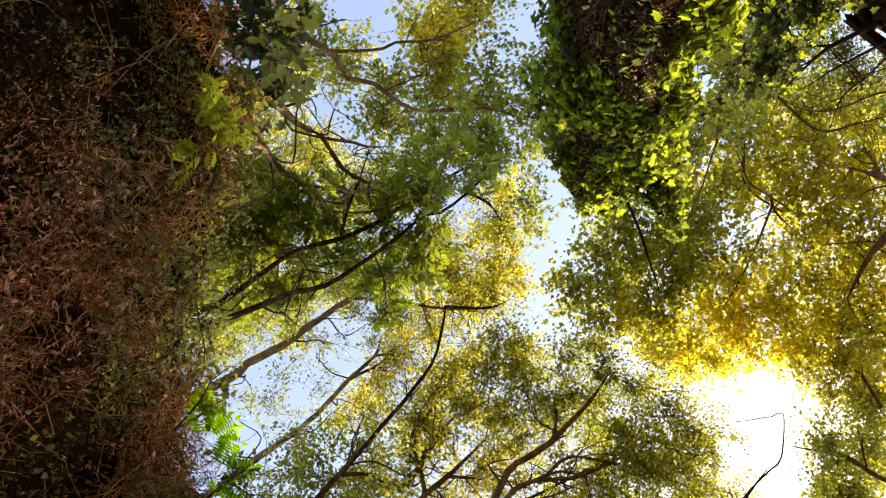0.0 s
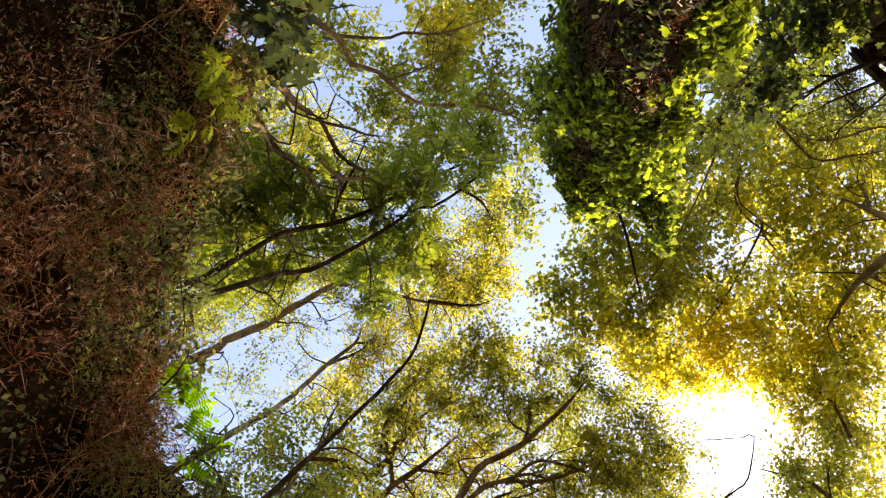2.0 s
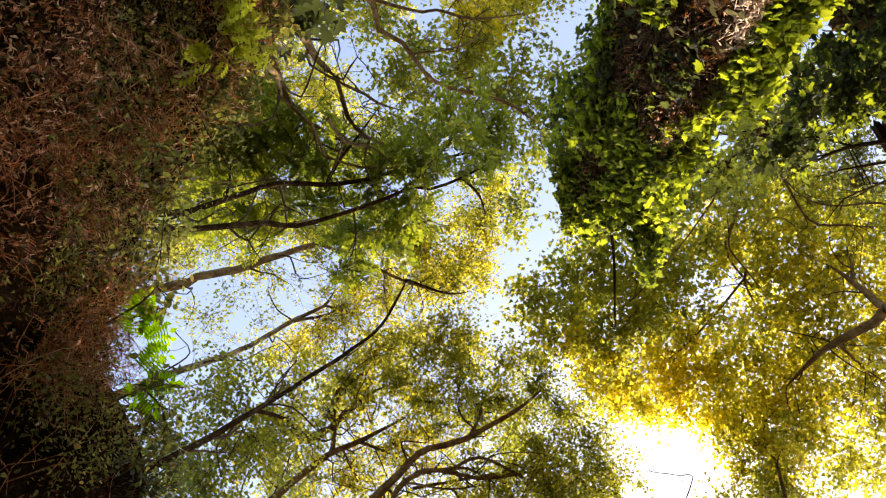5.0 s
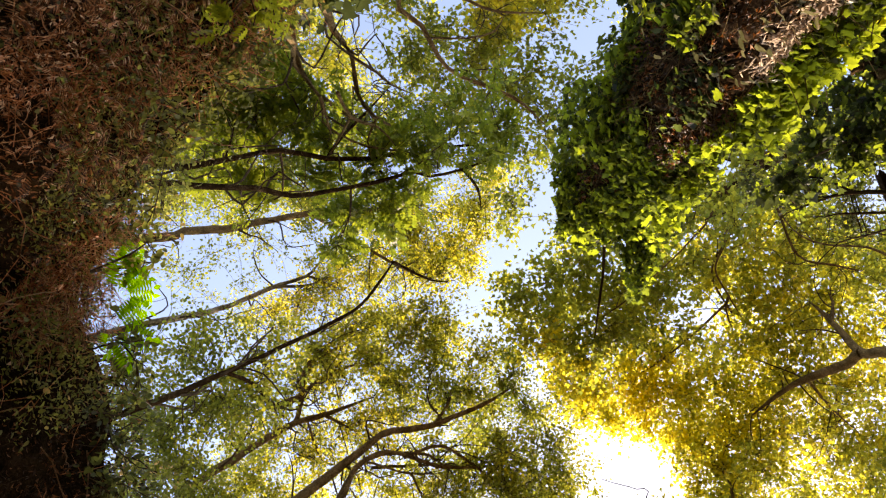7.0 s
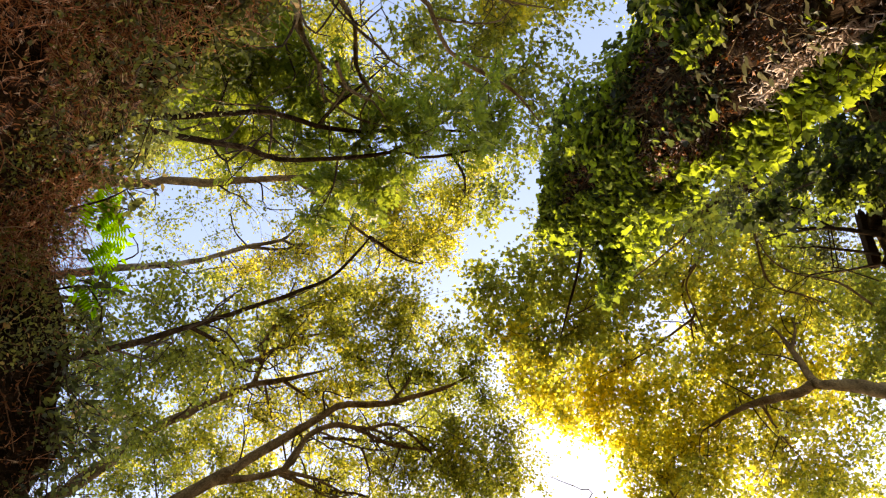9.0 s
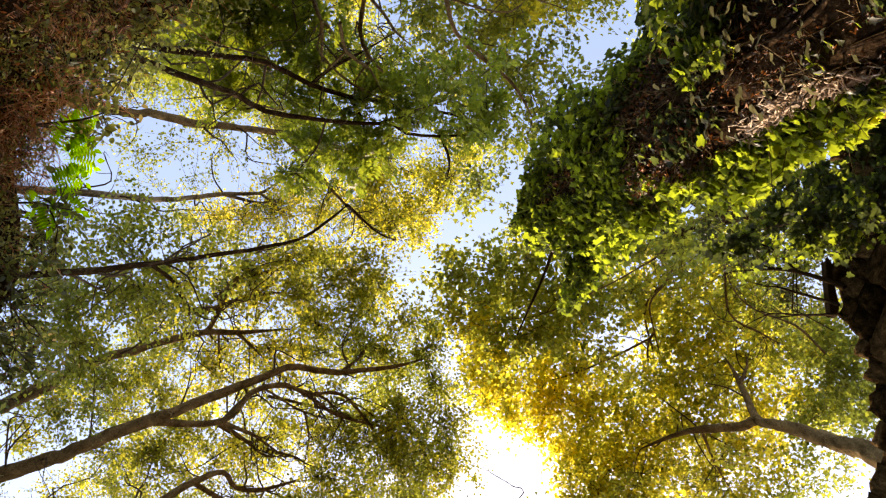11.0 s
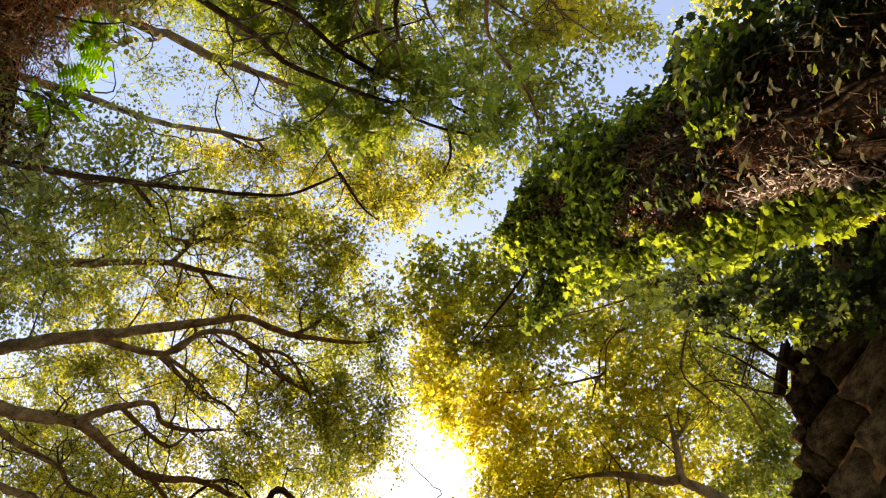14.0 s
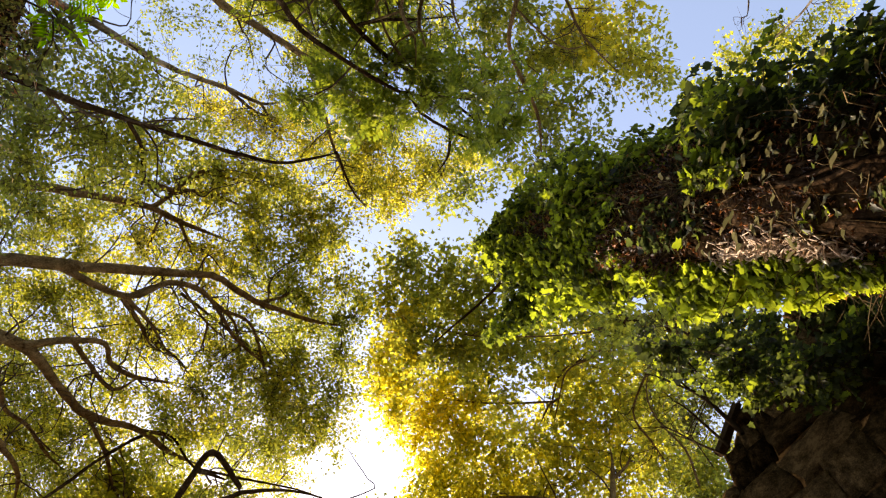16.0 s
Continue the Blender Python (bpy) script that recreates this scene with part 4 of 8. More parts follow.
crown(t, 'maple', 0.048, [
    (-3.36, 1.46, 9.17, 0.28, 0.15, 0.70), (-3.24, 1.70, 9.52, 0.32, 0.20, 0.80), (-3.17, 2.27, 9.87, 0.37, 0.30, 0.85),
    (-2.57, 1.61, 9.34, 0.28, 0.30, 0.85), (-2.39, 1.42, 9.70, 0.25, 0.40, 0.70), (-3.26, 2.10, 9.17, 0.34, 0.15, 0.85),
    (-3.80, 2.48, 9.52, 0.37, 0.05, 0.85), (-4.27, 2.10, 9.87, 0.32, 0.00, 0.85), (-3.86, 2.81, 9.34, 0.37, 0.05, 0.85),
    (-3.65, 3.03, 9.70, 0.31, 0.15, 0.85), (-2.56, 2.04, 9.17, 0.24, 0.30, 0.85), (-4.78, 1.92, 10.21, 0.27, 0.16, 0.43),
    (-5.06, 2.36, 10.79, 0.28, 0.16, 0.53), (-5.49, 2.77, 11.38, 0.39, 0.04, 0.53)])
crown(t, 'maple', 0.048, [
    (-4.60, 2.93, 9.70, 0.28, 0.00, 0.53), (-4.68, 3.18, 10.09, 0.23, 0.20, 0.53), (-4.57, 1.97, 10.32, 0.21, 0.04, 0.53),
    (-4.84, 2.49, 11.03, 0.38, 0.00, 0.53), (-4.54, 2.49, 10.44, 0.30, 0.00, 0.53), (-5.11, 2.95, 11.34, 0.35, 0.08, 0.53),
    (-4.80, 3.29, 10.67, 0.29, 0.05, 0.53), (-4.86, 3.54, 10.66, 0.33, 0.13, 0.53), (-4.89, 3.80, 10.60, 0.27, 0.00, 0.53),
    (-4.45, 1.81, 10.32, 0.34, 0.00, 0.53), (-4.36, 2.02, 10.22, 0.25, 0.00, 0.53), (-4.55, 2.46, 10.53, 0.29, 0.03, 0.53),
    (-4.35, 2.63, 10.14, 0.35, 0.16, 0.53), (-3.65, 2.67, 9.01, 0.26, 0.21, 0.53)])
crown(t, 'maple', 0.048, [
    (-4.49, 3.36, 10.58, 0.33, 0.05, 0.53), (-4.24, 3.52, 10.03, 0.34, 0.01, 0.53), (-3.87, 1.81, 9.81, 0.31, 0.29, 0.43),
    (-3.32, 1.68, 8.73, 0.17, 0.00, 0.43), (-4.16, 2.62, 10.53, 0.24, 0.14, 0.53), (-3.97, 2.60, 10.18, 0.33, 0.09, 0.53),
    (-3.42, 2.68, 9.16, 0.30, 0.17, 0.53), (-3.88, 3.26, 10.03, 0.35, 0.00, 0.53), (-2.98, 1.19, 8.85, 0.16, 0.26, 0.43),
    (-3.88, 1.67, 10.89, 0.25, 0.41, 0.50), (-3.53, 1.63, 9.73, 0.18, 0.19, 0.43), (-3.25, 1.91, 9.00, 0.20, 0.03, 0.53),
    (-3.51, 2.46, 10.01, 0.27, 0.29, 0.53), (-3.83, 2.88, 10.33, 0.21, 0.27, 0.53)])
crown(t, 'maple', 0.048, [
    (-3.63, 2.85, 9.82, 0.29, 0.39, 0.53), (-3.44, 3.05, 9.57, 0.29, 0.14, 0.53), (-3.15, 3.38, 9.09, 0.23, 0.00, 0.53),
    (-3.36, 1.33, 10.02, 0.30, 0.19, 0.50), (-3.15, 1.46, 9.50, 0.20, 0.19, 0.50), (-3.08, 1.82, 9.66, 0.28, 0.35, 0.50),
    (-3.69, 2.43, 11.02, 0.34, 0.35, 0.53), (-3.66, 2.43, 10.68, 0.20, 0.28, 0.53), (-2.94, 2.34, 9.34, 0.23, 0.29, 0.53),
    (-2.84, 1.42, 9.46, 0.27, 0.19, 0.53), (-2.88, 1.82, 9.79, 0.23, 0.00, 0.50), (-2.69, 1.85, 9.09, 0.29, 0.30, 0.53),
    (-3.46, 2.70, 11.34, 0.35, 0.25, 0.53), (-3.26, 2.84, 10.31, 0.21, 0.36, 0.53)])
crown(t, 'maple', 0.048, [
    (-2.39, 1.66, 8.79, 0.19, 0.43, 0.53), (-2.28, 1.85, 8.62, 0.16, 0.32, 0.53), (-2.20, 1.60, 9.20, 0.19, 0.37, 0.43),
    (-2.72, 2.52, 10.49, 0.26, 0.36, 0.53), (-2.27, 1.68, 10.34, 0.23, 0.46, 0.43)])
finish(t, 3, 1.6)

t = tree('broad tree with olive-brown limbs and backlit leaves', BARK)
limb(t, [(-6.68, 5.06, 4.70, 0.101), (-4.53, 3.86, 10.05, 0.075), (-4.34, 3.76, 10.62, 0.069), (-3.97, 3.55, 11.44, 0.059), (-3.47, 3.38, 12.20, 0.050), (-3.17, 3.30, 12.57, 0.044), (-2.84, 3.30, 12.92, 0.039), (-2.18, 3.24, 13.56, 0.012)])
limb(t, [(-3.17, 3.30, 12.57, 0.039), (-3.13, 2.95, 12.90, 0.034), (-3.13, 2.61, 13.17, 0.030), (-2.76, 2.43, 13.51, 0.024), (-2.38, 2.32, 13.82, 0.007)])
limb(t, [(-3.88, 2.46, 12.00, 0.042), (-3.63, 2.62, 12.24, 0.039), (-3.54, 3.01, 12.50, 0.035), (-3.30, 3.04, 12.70, 0.032), (-2.91, 2.80, 13.09, 0.026), (-2.58, 2.70, 13.36, 0.022), (-2.31, 2.67, 13.56, 0.007)])
limb(t, [(-2.84, 3.30, 12.92, 0.027), (-2.57, 3.65, 13.35, 0.020), (-2.36, 3.93, 13.69, 0.006)])
limb(t, [(-3.13, 2.73, 13.07, 0.023), (-2.99, 2.51, 13.36, 0.019), (-2.96, 2.28, 13.62, 0.015), (-2.69, 2.13, 13.95, 0.004)])
limb(t, [(-3.47, 3.02, 12.55, 0.027), (-3.15, 2.98, 13.03, 0.023), (-2.78, 2.76, 13.58, 0.017), (-2.63, 2.61, 13.95, 0.006)])
limb(t, [(-3.22, 3.31, 12.50, 0.022), (-3.17, 3.16, 12.74, 0.021), (-3.22, 2.75, 13.27, 0.016), (-3.09, 2.57, 13.61, 0.013), (-2.92, 2.41, 13.95, 0.004)])
limb(t, [(-3.05, 3.30, 12.70, 0.018), (-3.03, 4.07, 13.22, 0.012), (-2.92, 4.32, 13.56, 0.004)])
limb(t, [(-2.87, 3.30, 12.89, 0.018), (-2.67, 3.58, 13.36, 0.014), (-2.43, 3.77, 13.82, 0.004)])
crown(t, 'maple', 0.056, [
    (-2.97, 2.40, 13.27, 0.45, 0.34, 0.95), (-2.54, 2.12, 13.69, 0.46, 0.34, 0.95), (-2.07, 2.01, 14.11, 0.47, 0.34, 0.95),
    (-1.42, 2.13, 13.48, 0.49, 0.39, 0.95), (-0.92, 2.21, 13.90, 0.42, 0.29, 0.95), (-2.07, 2.59, 13.27, 0.49, 0.34, 0.95),
    (-2.87, 3.03, 13.69, 0.47, 0.44, 0.90), (-3.74, 3.00, 14.11, 0.44, 0.34, 0.95), (-4.07, 3.73, 13.48, 0.43, 0.39, 0.80),
    (-1.78, 3.18, 13.90, 0.52, 0.34, 0.95), (-2.38, 3.52, 13.27, 0.41, 0.49, 0.80), (-3.46, 4.21, 13.69, 0.49, 0.49, 0.80),
    (-4.54, 4.74, 14.11, 0.52, 0.34, 0.95), (-5.05, 4.85, 13.48, 0.51, 0.19, 0.95)])
crown(t, 'maple', 0.056, [
    (-1.25, 2.76, 13.90, 0.47, 0.34, 0.95), (-1.07, 1.72, 13.27, 0.31, 0.29, 0.80), (-5.46, 5.06, 12.95, 0.39, 0.42, 0.68),
    (-5.94, 5.50, 14.62, 0.44, 0.03, 0.68), (-5.69, 5.47, 14.04, 0.34, 0.12, 0.68), (-5.08, 5.29, 12.74, 0.39, 0.03, 0.68),
    (-5.04, 4.88, 13.68, 0.41, 0.28, 0.68), (-5.36, 4.74, 15.65, 0.32, 0.38, 0.50), (-5.41, 5.02, 15.22, 0.46, 0.18, 0.68),
    (-5.10, 5.56, 14.71, 0.44, 0.32, 0.68), (-4.95, 5.56, 14.08, 0.33, 0.29, 0.68), (-5.32, 4.85, 16.02, 0.49, 0.11, 0.68),
    (-4.43, 4.82, 14.12, 0.40, 0.39, 0.68), (-4.46, 4.95, 13.76, 0.48, 0.21, 0.68)])
crown(t, 'maple', 0.056, [
    (-4.74, 4.22, 15.66, 0.45, 0.48, 0.50), (-3.79, 3.70, 13.49, 0.36, 0.24, 0.50), (-4.40, 4.48, 14.73, 0.33, 0.22, 0.68),
    (-3.62, 3.25, 13.78, 0.34, 0.23, 0.68), (-3.61, 3.88, 14.24, 0.31, 0.53, 0.50), (-3.34, 4.11, 13.75, 0.28, 0.50, 0.50),
    (-3.87, 3.20, 15.82, 0.33, 0.46, 0.68), (-2.80, 2.79, 12.88, 0.34, 0.42, 0.68), (-3.36, 3.80, 15.13, 0.32, 0.31, 0.56),
    (-3.37, 4.27, 14.63, 0.44, 0.45, 0.50), (-2.71, 3.92, 12.79, 0.28, 0.35, 0.50), (-3.50, 5.05, 14.65, 0.48, 0.61, 0.50),
    (-2.80, 2.36, 13.67, 0.35, 0.50, 0.68), (-2.98, 2.87, 14.57, 0.28, 0.40, 0.68)])
crown(t, 'maple', 0.056, [
    (-3.03, 3.00, 14.29, 0.44, 0.29, 0.56), (-2.76, 3.44, 13.35, 0.27, 0.62, 0.50), (-2.61, 3.80, 13.33, 0.28, 0.46, 0.50),
    (-3.07, 4.65, 15.23, 0.39, 0.49, 0.50), (-2.75, 2.13, 15.08, 0.48, 0.49, 0.68), (-2.61, 2.59, 15.04, 0.50, 0.18, 0.68),
    (-1.96, 2.46, 12.46, 0.24, 0.41, 0.68), (-2.15, 3.06, 13.92, 0.29, 0.38, 0.68), (-2.14, 3.59, 13.58, 0.41, 0.54, 0.50),
    (-2.61, 4.34, 14.88, 0.50, 0.21, 0.50), (-2.11, 3.93, 13.30, 0.45, 0.50, 0.50), (-2.05, 2.18, 15.06, 0.45, 0.45, 0.68),
    (-1.81, 2.04, 13.75, 0.34, 0.18, 0.68), (-2.25, 2.81, 14.74, 0.28, 0.36, 0.68)])
crown(t, 'maple', 0.056, [
    (-2.35, 3.42, 15.32, 0.40, 0.16, 0.68), (-1.85, 3.51, 13.17, 0.25, 0.60, 0.50), (-1.61, 2.33, 15.06, 0.42, 0.58, 0.68),
    (-1.40, 2.57, 13.96, 0.32, 0.37, 0.68), (-1.58, 2.94, 14.15, 0.38, 0.37, 0.68), (-1.85, 3.83, 15.55, 0.41, 0.41, 0.68),
    (-1.24, 2.20, 14.11, 0.36, 0.34, 0.50), (-1.16, 3.01, 15.06, 0.42, 0.37, 0.68), (-1.18, 3.16, 13.80, 0.32, 0.35, 0.68),
    (-0.91, 2.59, 14.84, 0.36, 0.53, 0.68)])
finish(t, 4, 2.6)

t = tree('tall tree with stout brown limbs and dense backlit crown', BARK)
limb(t, [(-7.70, 5.67, 4.70, 0.106), (-3.47, 4.14, 10.44, 0.078), (-3.05, 4.01, 11.04, 0.070), (-2.50, 3.79, 11.71, 0.061), (-1.86, 3.49, 12.39, 0.050), (-1.49, 3.51, 12.68, 0.046), (-1.10, 3.52, 12.98, 0.041), (-0.36, 3.38, 13.53, 0.031), (0.03, 3.24, 13.82, 0.010)])
limb(t, [(-3.24, 4.07, 10.77, 0.050), (-2.41, 4.10, 11.45, 0.042), (-2.18, 3.77, 11.88, 0.036), (-1.82, 3.70, 12.26, 0.033), (-1.45, 3.94, 12.62, 0.029), (-1.06, 4.22, 12.98, 0.026), (-0.19, 4.45, 13.56, 0.008)])
limb(t, [(-2.41, 4.10, 11.45, 0.031), (-2.10, 4.53, 12.22, 0.023), (-1.71, 5.11, 13.04, 0.006)])
limb(t, [(-1.59, 3.86, 12.49, 0.027), (-1.07, 3.86, 12.93, 0.023), (-0.55, 4.44, 13.44, 0.018), (-0.27, 4.84, 13.82, 0.006)])
limb(t, [(-1.17, 3.52, 12.92, 0.028), (-1.00, 3.42, 13.63, 0.021), (-0.94, 3.22, 14.34, 0.006)])
limb(t, [(-2.39, 4.07, 11.49, 0.032), (-2.21, 3.81, 12.00, 0.028), (-1.92, 3.78, 12.47, 0.025), (-1.37, 4.00, 13.04, 0.021), (-1.06, 4.38, 13.51, 0.019), (-0.47, 4.59, 14.08, 0.006)])
limb(t, [(-2.49, 4.10, 11.39, 0.027), (-2.26, 4.52, 12.07, 0.022), (-2.02, 5.03, 12.80, 0.016), (-1.69, 5.29, 13.56, 0.004)])
limb(t, [(-2.05, 3.74, 12.02, 0.018), (-1.58, 4.31, 13.03, 0.014), (-1.08, 4.72, 14.08, 0.004)])
limb(t, [(-1.58, 4.31, 13.03, 0.019), (-1.49, 4.88, 13.47, 0.015), (-1.52, 5.60, 13.95, 0.004)])
limb(t, [(-1.03, 3.51, 13.03, 0.019), (-1.31, 3.35, 13.67, 0.015), (-1.31, 3.10, 14.34, 0.004)])
crown(t, 'maple', 0.058, [
    (-5.75, 5.13, 12.60, 0.34, 0.35, 0.70), (-5.77, 5.59, 13.00, 0.34, 0.35, 0.70), (-5.73, 5.84, 12.80, 0.34, 0.35, 0.70), (-5.66, 5.39, 13.20, 0.34, 0.35, 0.70),
    (-0.50, 2.61, 13.53, 0.41, 0.24, 0.95), (-0.66, 3.29, 13.95, 0.47, 0.29, 0.95), (-1.25, 3.65, 14.37, 0.49, 0.29, 0.95),
    (0.06, 2.99, 13.74, 0.41, 0.09, 0.95), (0.30, 3.75, 14.16, 0.43, 0.14, 0.95), (0.69, 4.13, 13.53, 0.42, 0.14, 0.95),
    (1.04, 4.83, 13.95, 0.39, 0.19, 0.95), (0.49, 4.99, 14.37, 0.51, 0.29, 0.95), (-0.23, 4.04, 13.74, 0.47, 0.29, 0.95),
    (-0.79, 4.53, 14.16, 0.49, 0.29, 0.70), (-1.26, 4.82, 13.53, 0.48, 0.34, 0.60), (-2.07, 4.96, 13.95, 0.50, 0.39, 0.60),
    (-2.75, 4.78, 14.37, 0.41, 0.49, 0.70), (-2.77, 5.33, 13.74, 0.45, 0.39, 0.60)])
crown(t, 'maple', 0.058, [
    (-0.17, 5.17, 14.16, 0.50, 0.29, 0.95), (-3.86, 4.76, 13.53, 0.44, 0.29, 0.80), (-3.68, 5.55, 13.95, 0.52, 0.29, 0.70),
    (-0.06, 2.76, 14.37, 0.37, 0.09, 0.95), (-1.74, 3.60, 13.74, 0.42, 0.34, 0.80), (0.55, 4.51, 14.16, 0.43, 0.14, 0.90),
    (-4.69, 5.61, 15.65, 0.44, 0.41, 0.50), (-3.82, 5.11, 14.94, 0.39, 0.44, 0.50), (-3.99, 5.74, 15.64, 0.49, 0.32, 0.50),
    (-3.66, 6.17, 14.91, 0.49, 0.28, 0.43), (-4.35, 6.71, 15.79, 0.38, 0.13, 0.43), (-3.44, 6.24, 13.85, 0.29, 0.57, 0.43),
    (-3.07, 5.73, 14.16, 0.37, 0.43, 0.43), (-2.99, 5.90, 13.36, 0.42, 0.29, 0.43)])
crown(t, 'maple', 0.058, [
    (-3.43, 6.53, 14.21, 0.47, 0.39, 0.43), (-2.87, 5.01, 14.75, 0.31, 0.21, 0.43), (-2.91, 5.73, 14.73, 0.39, 0.42, 0.37),
    (-2.52, 5.18, 13.22, 0.38, 0.44, 0.37), (-3.11, 6.21, 14.58, 0.32, 0.52, 0.37), (-2.92, 5.85, 16.84, 0.39, 0.42, 0.43),
    (-2.58, 5.85, 15.30, 0.50, 0.38, 0.37), (-2.33, 5.08, 13.14, 0.38, 0.50, 0.37), (-2.46, 6.19, 14.58, 0.47, 0.35, 0.37),
    (-2.18, 3.75, 14.37, 0.43, 0.42, 0.50), (-1.93, 4.55, 15.07, 0.42, 0.35, 0.50), (-2.00, 4.82, 13.79, 0.34, 0.46, 0.37),
    (-2.23, 5.56, 15.34, 0.33, 0.48, 0.37), (-1.99, 5.89, 14.70, 0.47, 0.25, 0.37)])
crown(t, 'maple', 0.058, [
    (-1.26, 3.89, 13.38, 0.35, 0.33, 0.68), (-1.80, 4.98, 15.88, 0.40, 0.21, 0.50), (-1.76, 5.65, 15.33, 0.47, 0.31, 0.37),
    (-1.40, 5.73, 14.66, 0.32, 0.45, 0.37), (-1.03, 3.71, 14.90, 0.38, 0.32, 0.68), (-1.09, 3.95, 14.69, 0.49, 0.32, 0.68),
    (-1.08, 4.53, 13.36, 0.39, 0.36, 0.37), (-0.56, 3.07, 14.19, 0.44, 0.22, 0.68), (-0.61, 4.24, 15.78, 0.51, 0.13, 0.68),
    (-0.78, 4.66, 15.65, 0.44, 0.29, 0.68), (-0.54, 4.26, 13.89, 0.34, 0.36, 0.43), (-0.11, 3.24, 13.82, 0.26, 0.03, 0.68),
    (-0.39, 3.69, 14.13, 0.35, 0.22, 0.68), (-0.44, 4.45, 15.06, 0.36, 0.12, 0.68)])
crown(t, 'maple', 0.058, [
    (-0.13, 4.55, 14.34, 0.48, 0.25, 0.68), (-0.26, 4.24, 12.95, 0.39, 0.38, 0.68), (-0.41, 5.86, 14.83, 0.45, 0.52, 0.68),
    (0.10, 3.94, 15.88, 0.46, 0.23, 0.68), (0.22, 3.97, 13.86, 0.27, 0.16, 0.68), (0.05, 4.52, 14.09, 0.42, 0.15, 0.68),
    (0.07, 4.90, 13.22, 0.43, 0.18, 0.68), (0.71, 3.96, 14.90, 0.42, 0.19, 0.68), (0.42, 3.86, 14.28, 0.30, 0.21, 0.68),
    (0.66, 4.72, 13.82, 0.33, 0.03, 0.56)])
finish(t, 4, 2.6)

t = tree('spreading tree with crooked dark brown limbs and small leaves', BARK)
limb(t, [(-6.72, 3.37, 4.70, 0.111), (-3.38, 5.00, 10.18, 0.082), (-3.14, 5.11, 10.62, 0.077), (-2.83, 5.26, 11.07, 0.072), (-2.39, 5.79, 11.66, 0.065), (-1.96, 6.10, 12.12, 0.058), (-1.34, 6.17, 12.76, 0.047), (-0.83, 6.40, 13.19, 0.039), (-0.38, 6.48, 13.56, 0.013)])
limb(t, [(-2.94, 5.21, 10.90, 0.053), (-2.66, 5.11, 11.61, 0.045), (-2.40, 5.10, 12.05, 0.040), (-2.23, 5.43, 12.34, 0.037), (-1.89, 5.55, 12.74, 0.032), (-1.45, 5.50, 13.30, 0.010)])
limb(t, [(-2.66, 5.11, 11.61, 0.038), (-2.34, 5.46, 11.98, 0.034), (-1.99, 5.76, 12.44, 0.028), (-1.88, 5.60, 12.78, 0.009)])
limb(t, [(-2.04, 6.04, 12.03, 0.037), (-1.53, 6.61, 12.45, 0.030), (-1.16, 7.18, 12.81, 0.024), (-0.91, 7.47, 13.04, 0.008)])
limb(t, [(-1.34, 6.17, 12.76, 0.029), (-1.07, 6.24, 13.20, 0.021), (-0.84, 6.47, 13.56, 0.006)])
limb(t, [(-2.84, 4.86, 13.04, 0.033), (-2.29, 5.18, 13.37, 0.025), (-1.64, 5.36, 13.72, 0.017), (-1.47, 5.49, 13.82, 0.006)])
limb(t, [(-2.29, 4.40, 13.56, 0.029), (-1.42, 4.48, 13.82, 0.024), (-0.59, 4.60, 14.06, 0.020), (0.41, 4.89, 14.34, 0.006)])
crown(t, 'maple', 0.054, [
    (-4.02, 5.92, 13.40, 0.61, 0.29, 0.95), (-3.67, 5.36, 13.82, 0.46, 0.39, 0.70), (-3.71, 7.50, 14.24, 0.67, 0.29, 0.95),
    (-2.90, 5.76, 13.61, 0.40, 0.39, 0.40), (-2.43, 5.61, 14.03, 0.46, 0.39, 0.45), (-2.31, 7.50, 13.40, 0.63, 0.24, 0.95),
    (-3.08, 7.46, 13.82, 0.54, 0.29, 0.95), (-2.56, 8.76, 14.24, 0.69, 0.29, 0.95), (-2.15, 6.47, 13.61, 0.51, 0.29, 0.60),
    (-1.59, 6.42, 14.03, 0.47, 0.29, 0.70), (-0.99, 5.42, 13.40, 0.48, 0.29, 0.95), (-0.88, 4.88, 13.82, 0.49, 0.29, 0.80),
    (-0.97, 7.56, 14.24, 0.54, 0.29, 0.95), (-0.82, 6.23, 13.61, 0.45, 0.29, 0.95)])
crown(t, 'maple', 0.054, [
    (-0.32, 5.87, 14.03, 0.51, 0.29, 0.95), (-0.15, 4.73, 13.40, 0.47, 0.29, 0.95), (-1.54, 7.95, 13.82, 0.54, 0.29, 0.95),
    (0.50, 5.29, 14.24, 0.45, 0.29, 0.95), (-1.50, 4.72, 13.61, 0.43, 0.34, 0.60), (0.36, 5.82, 14.03, 0.45, 0.29, 0.95),
    (0.86, 4.85, 13.40, 0.33, 0.29, 0.95), (-4.95, 5.90, 13.48, 0.45, 0.20, 0.59), (-4.71, 6.12, 13.84, 0.40, 0.34, 0.59),
    (-5.24, 7.20, 15.00, 0.33, 0.27, 0.59), (-5.26, 7.60, 15.49, 0.51, 0.46, 0.59), (-4.54, 5.69, 14.10, 0.42, 0.34, 0.59),
    (-4.86, 6.90, 15.71, 0.37, 0.43, 0.59), (-4.49, 6.40, 14.05, 0.38, 0.32, 0.59)])
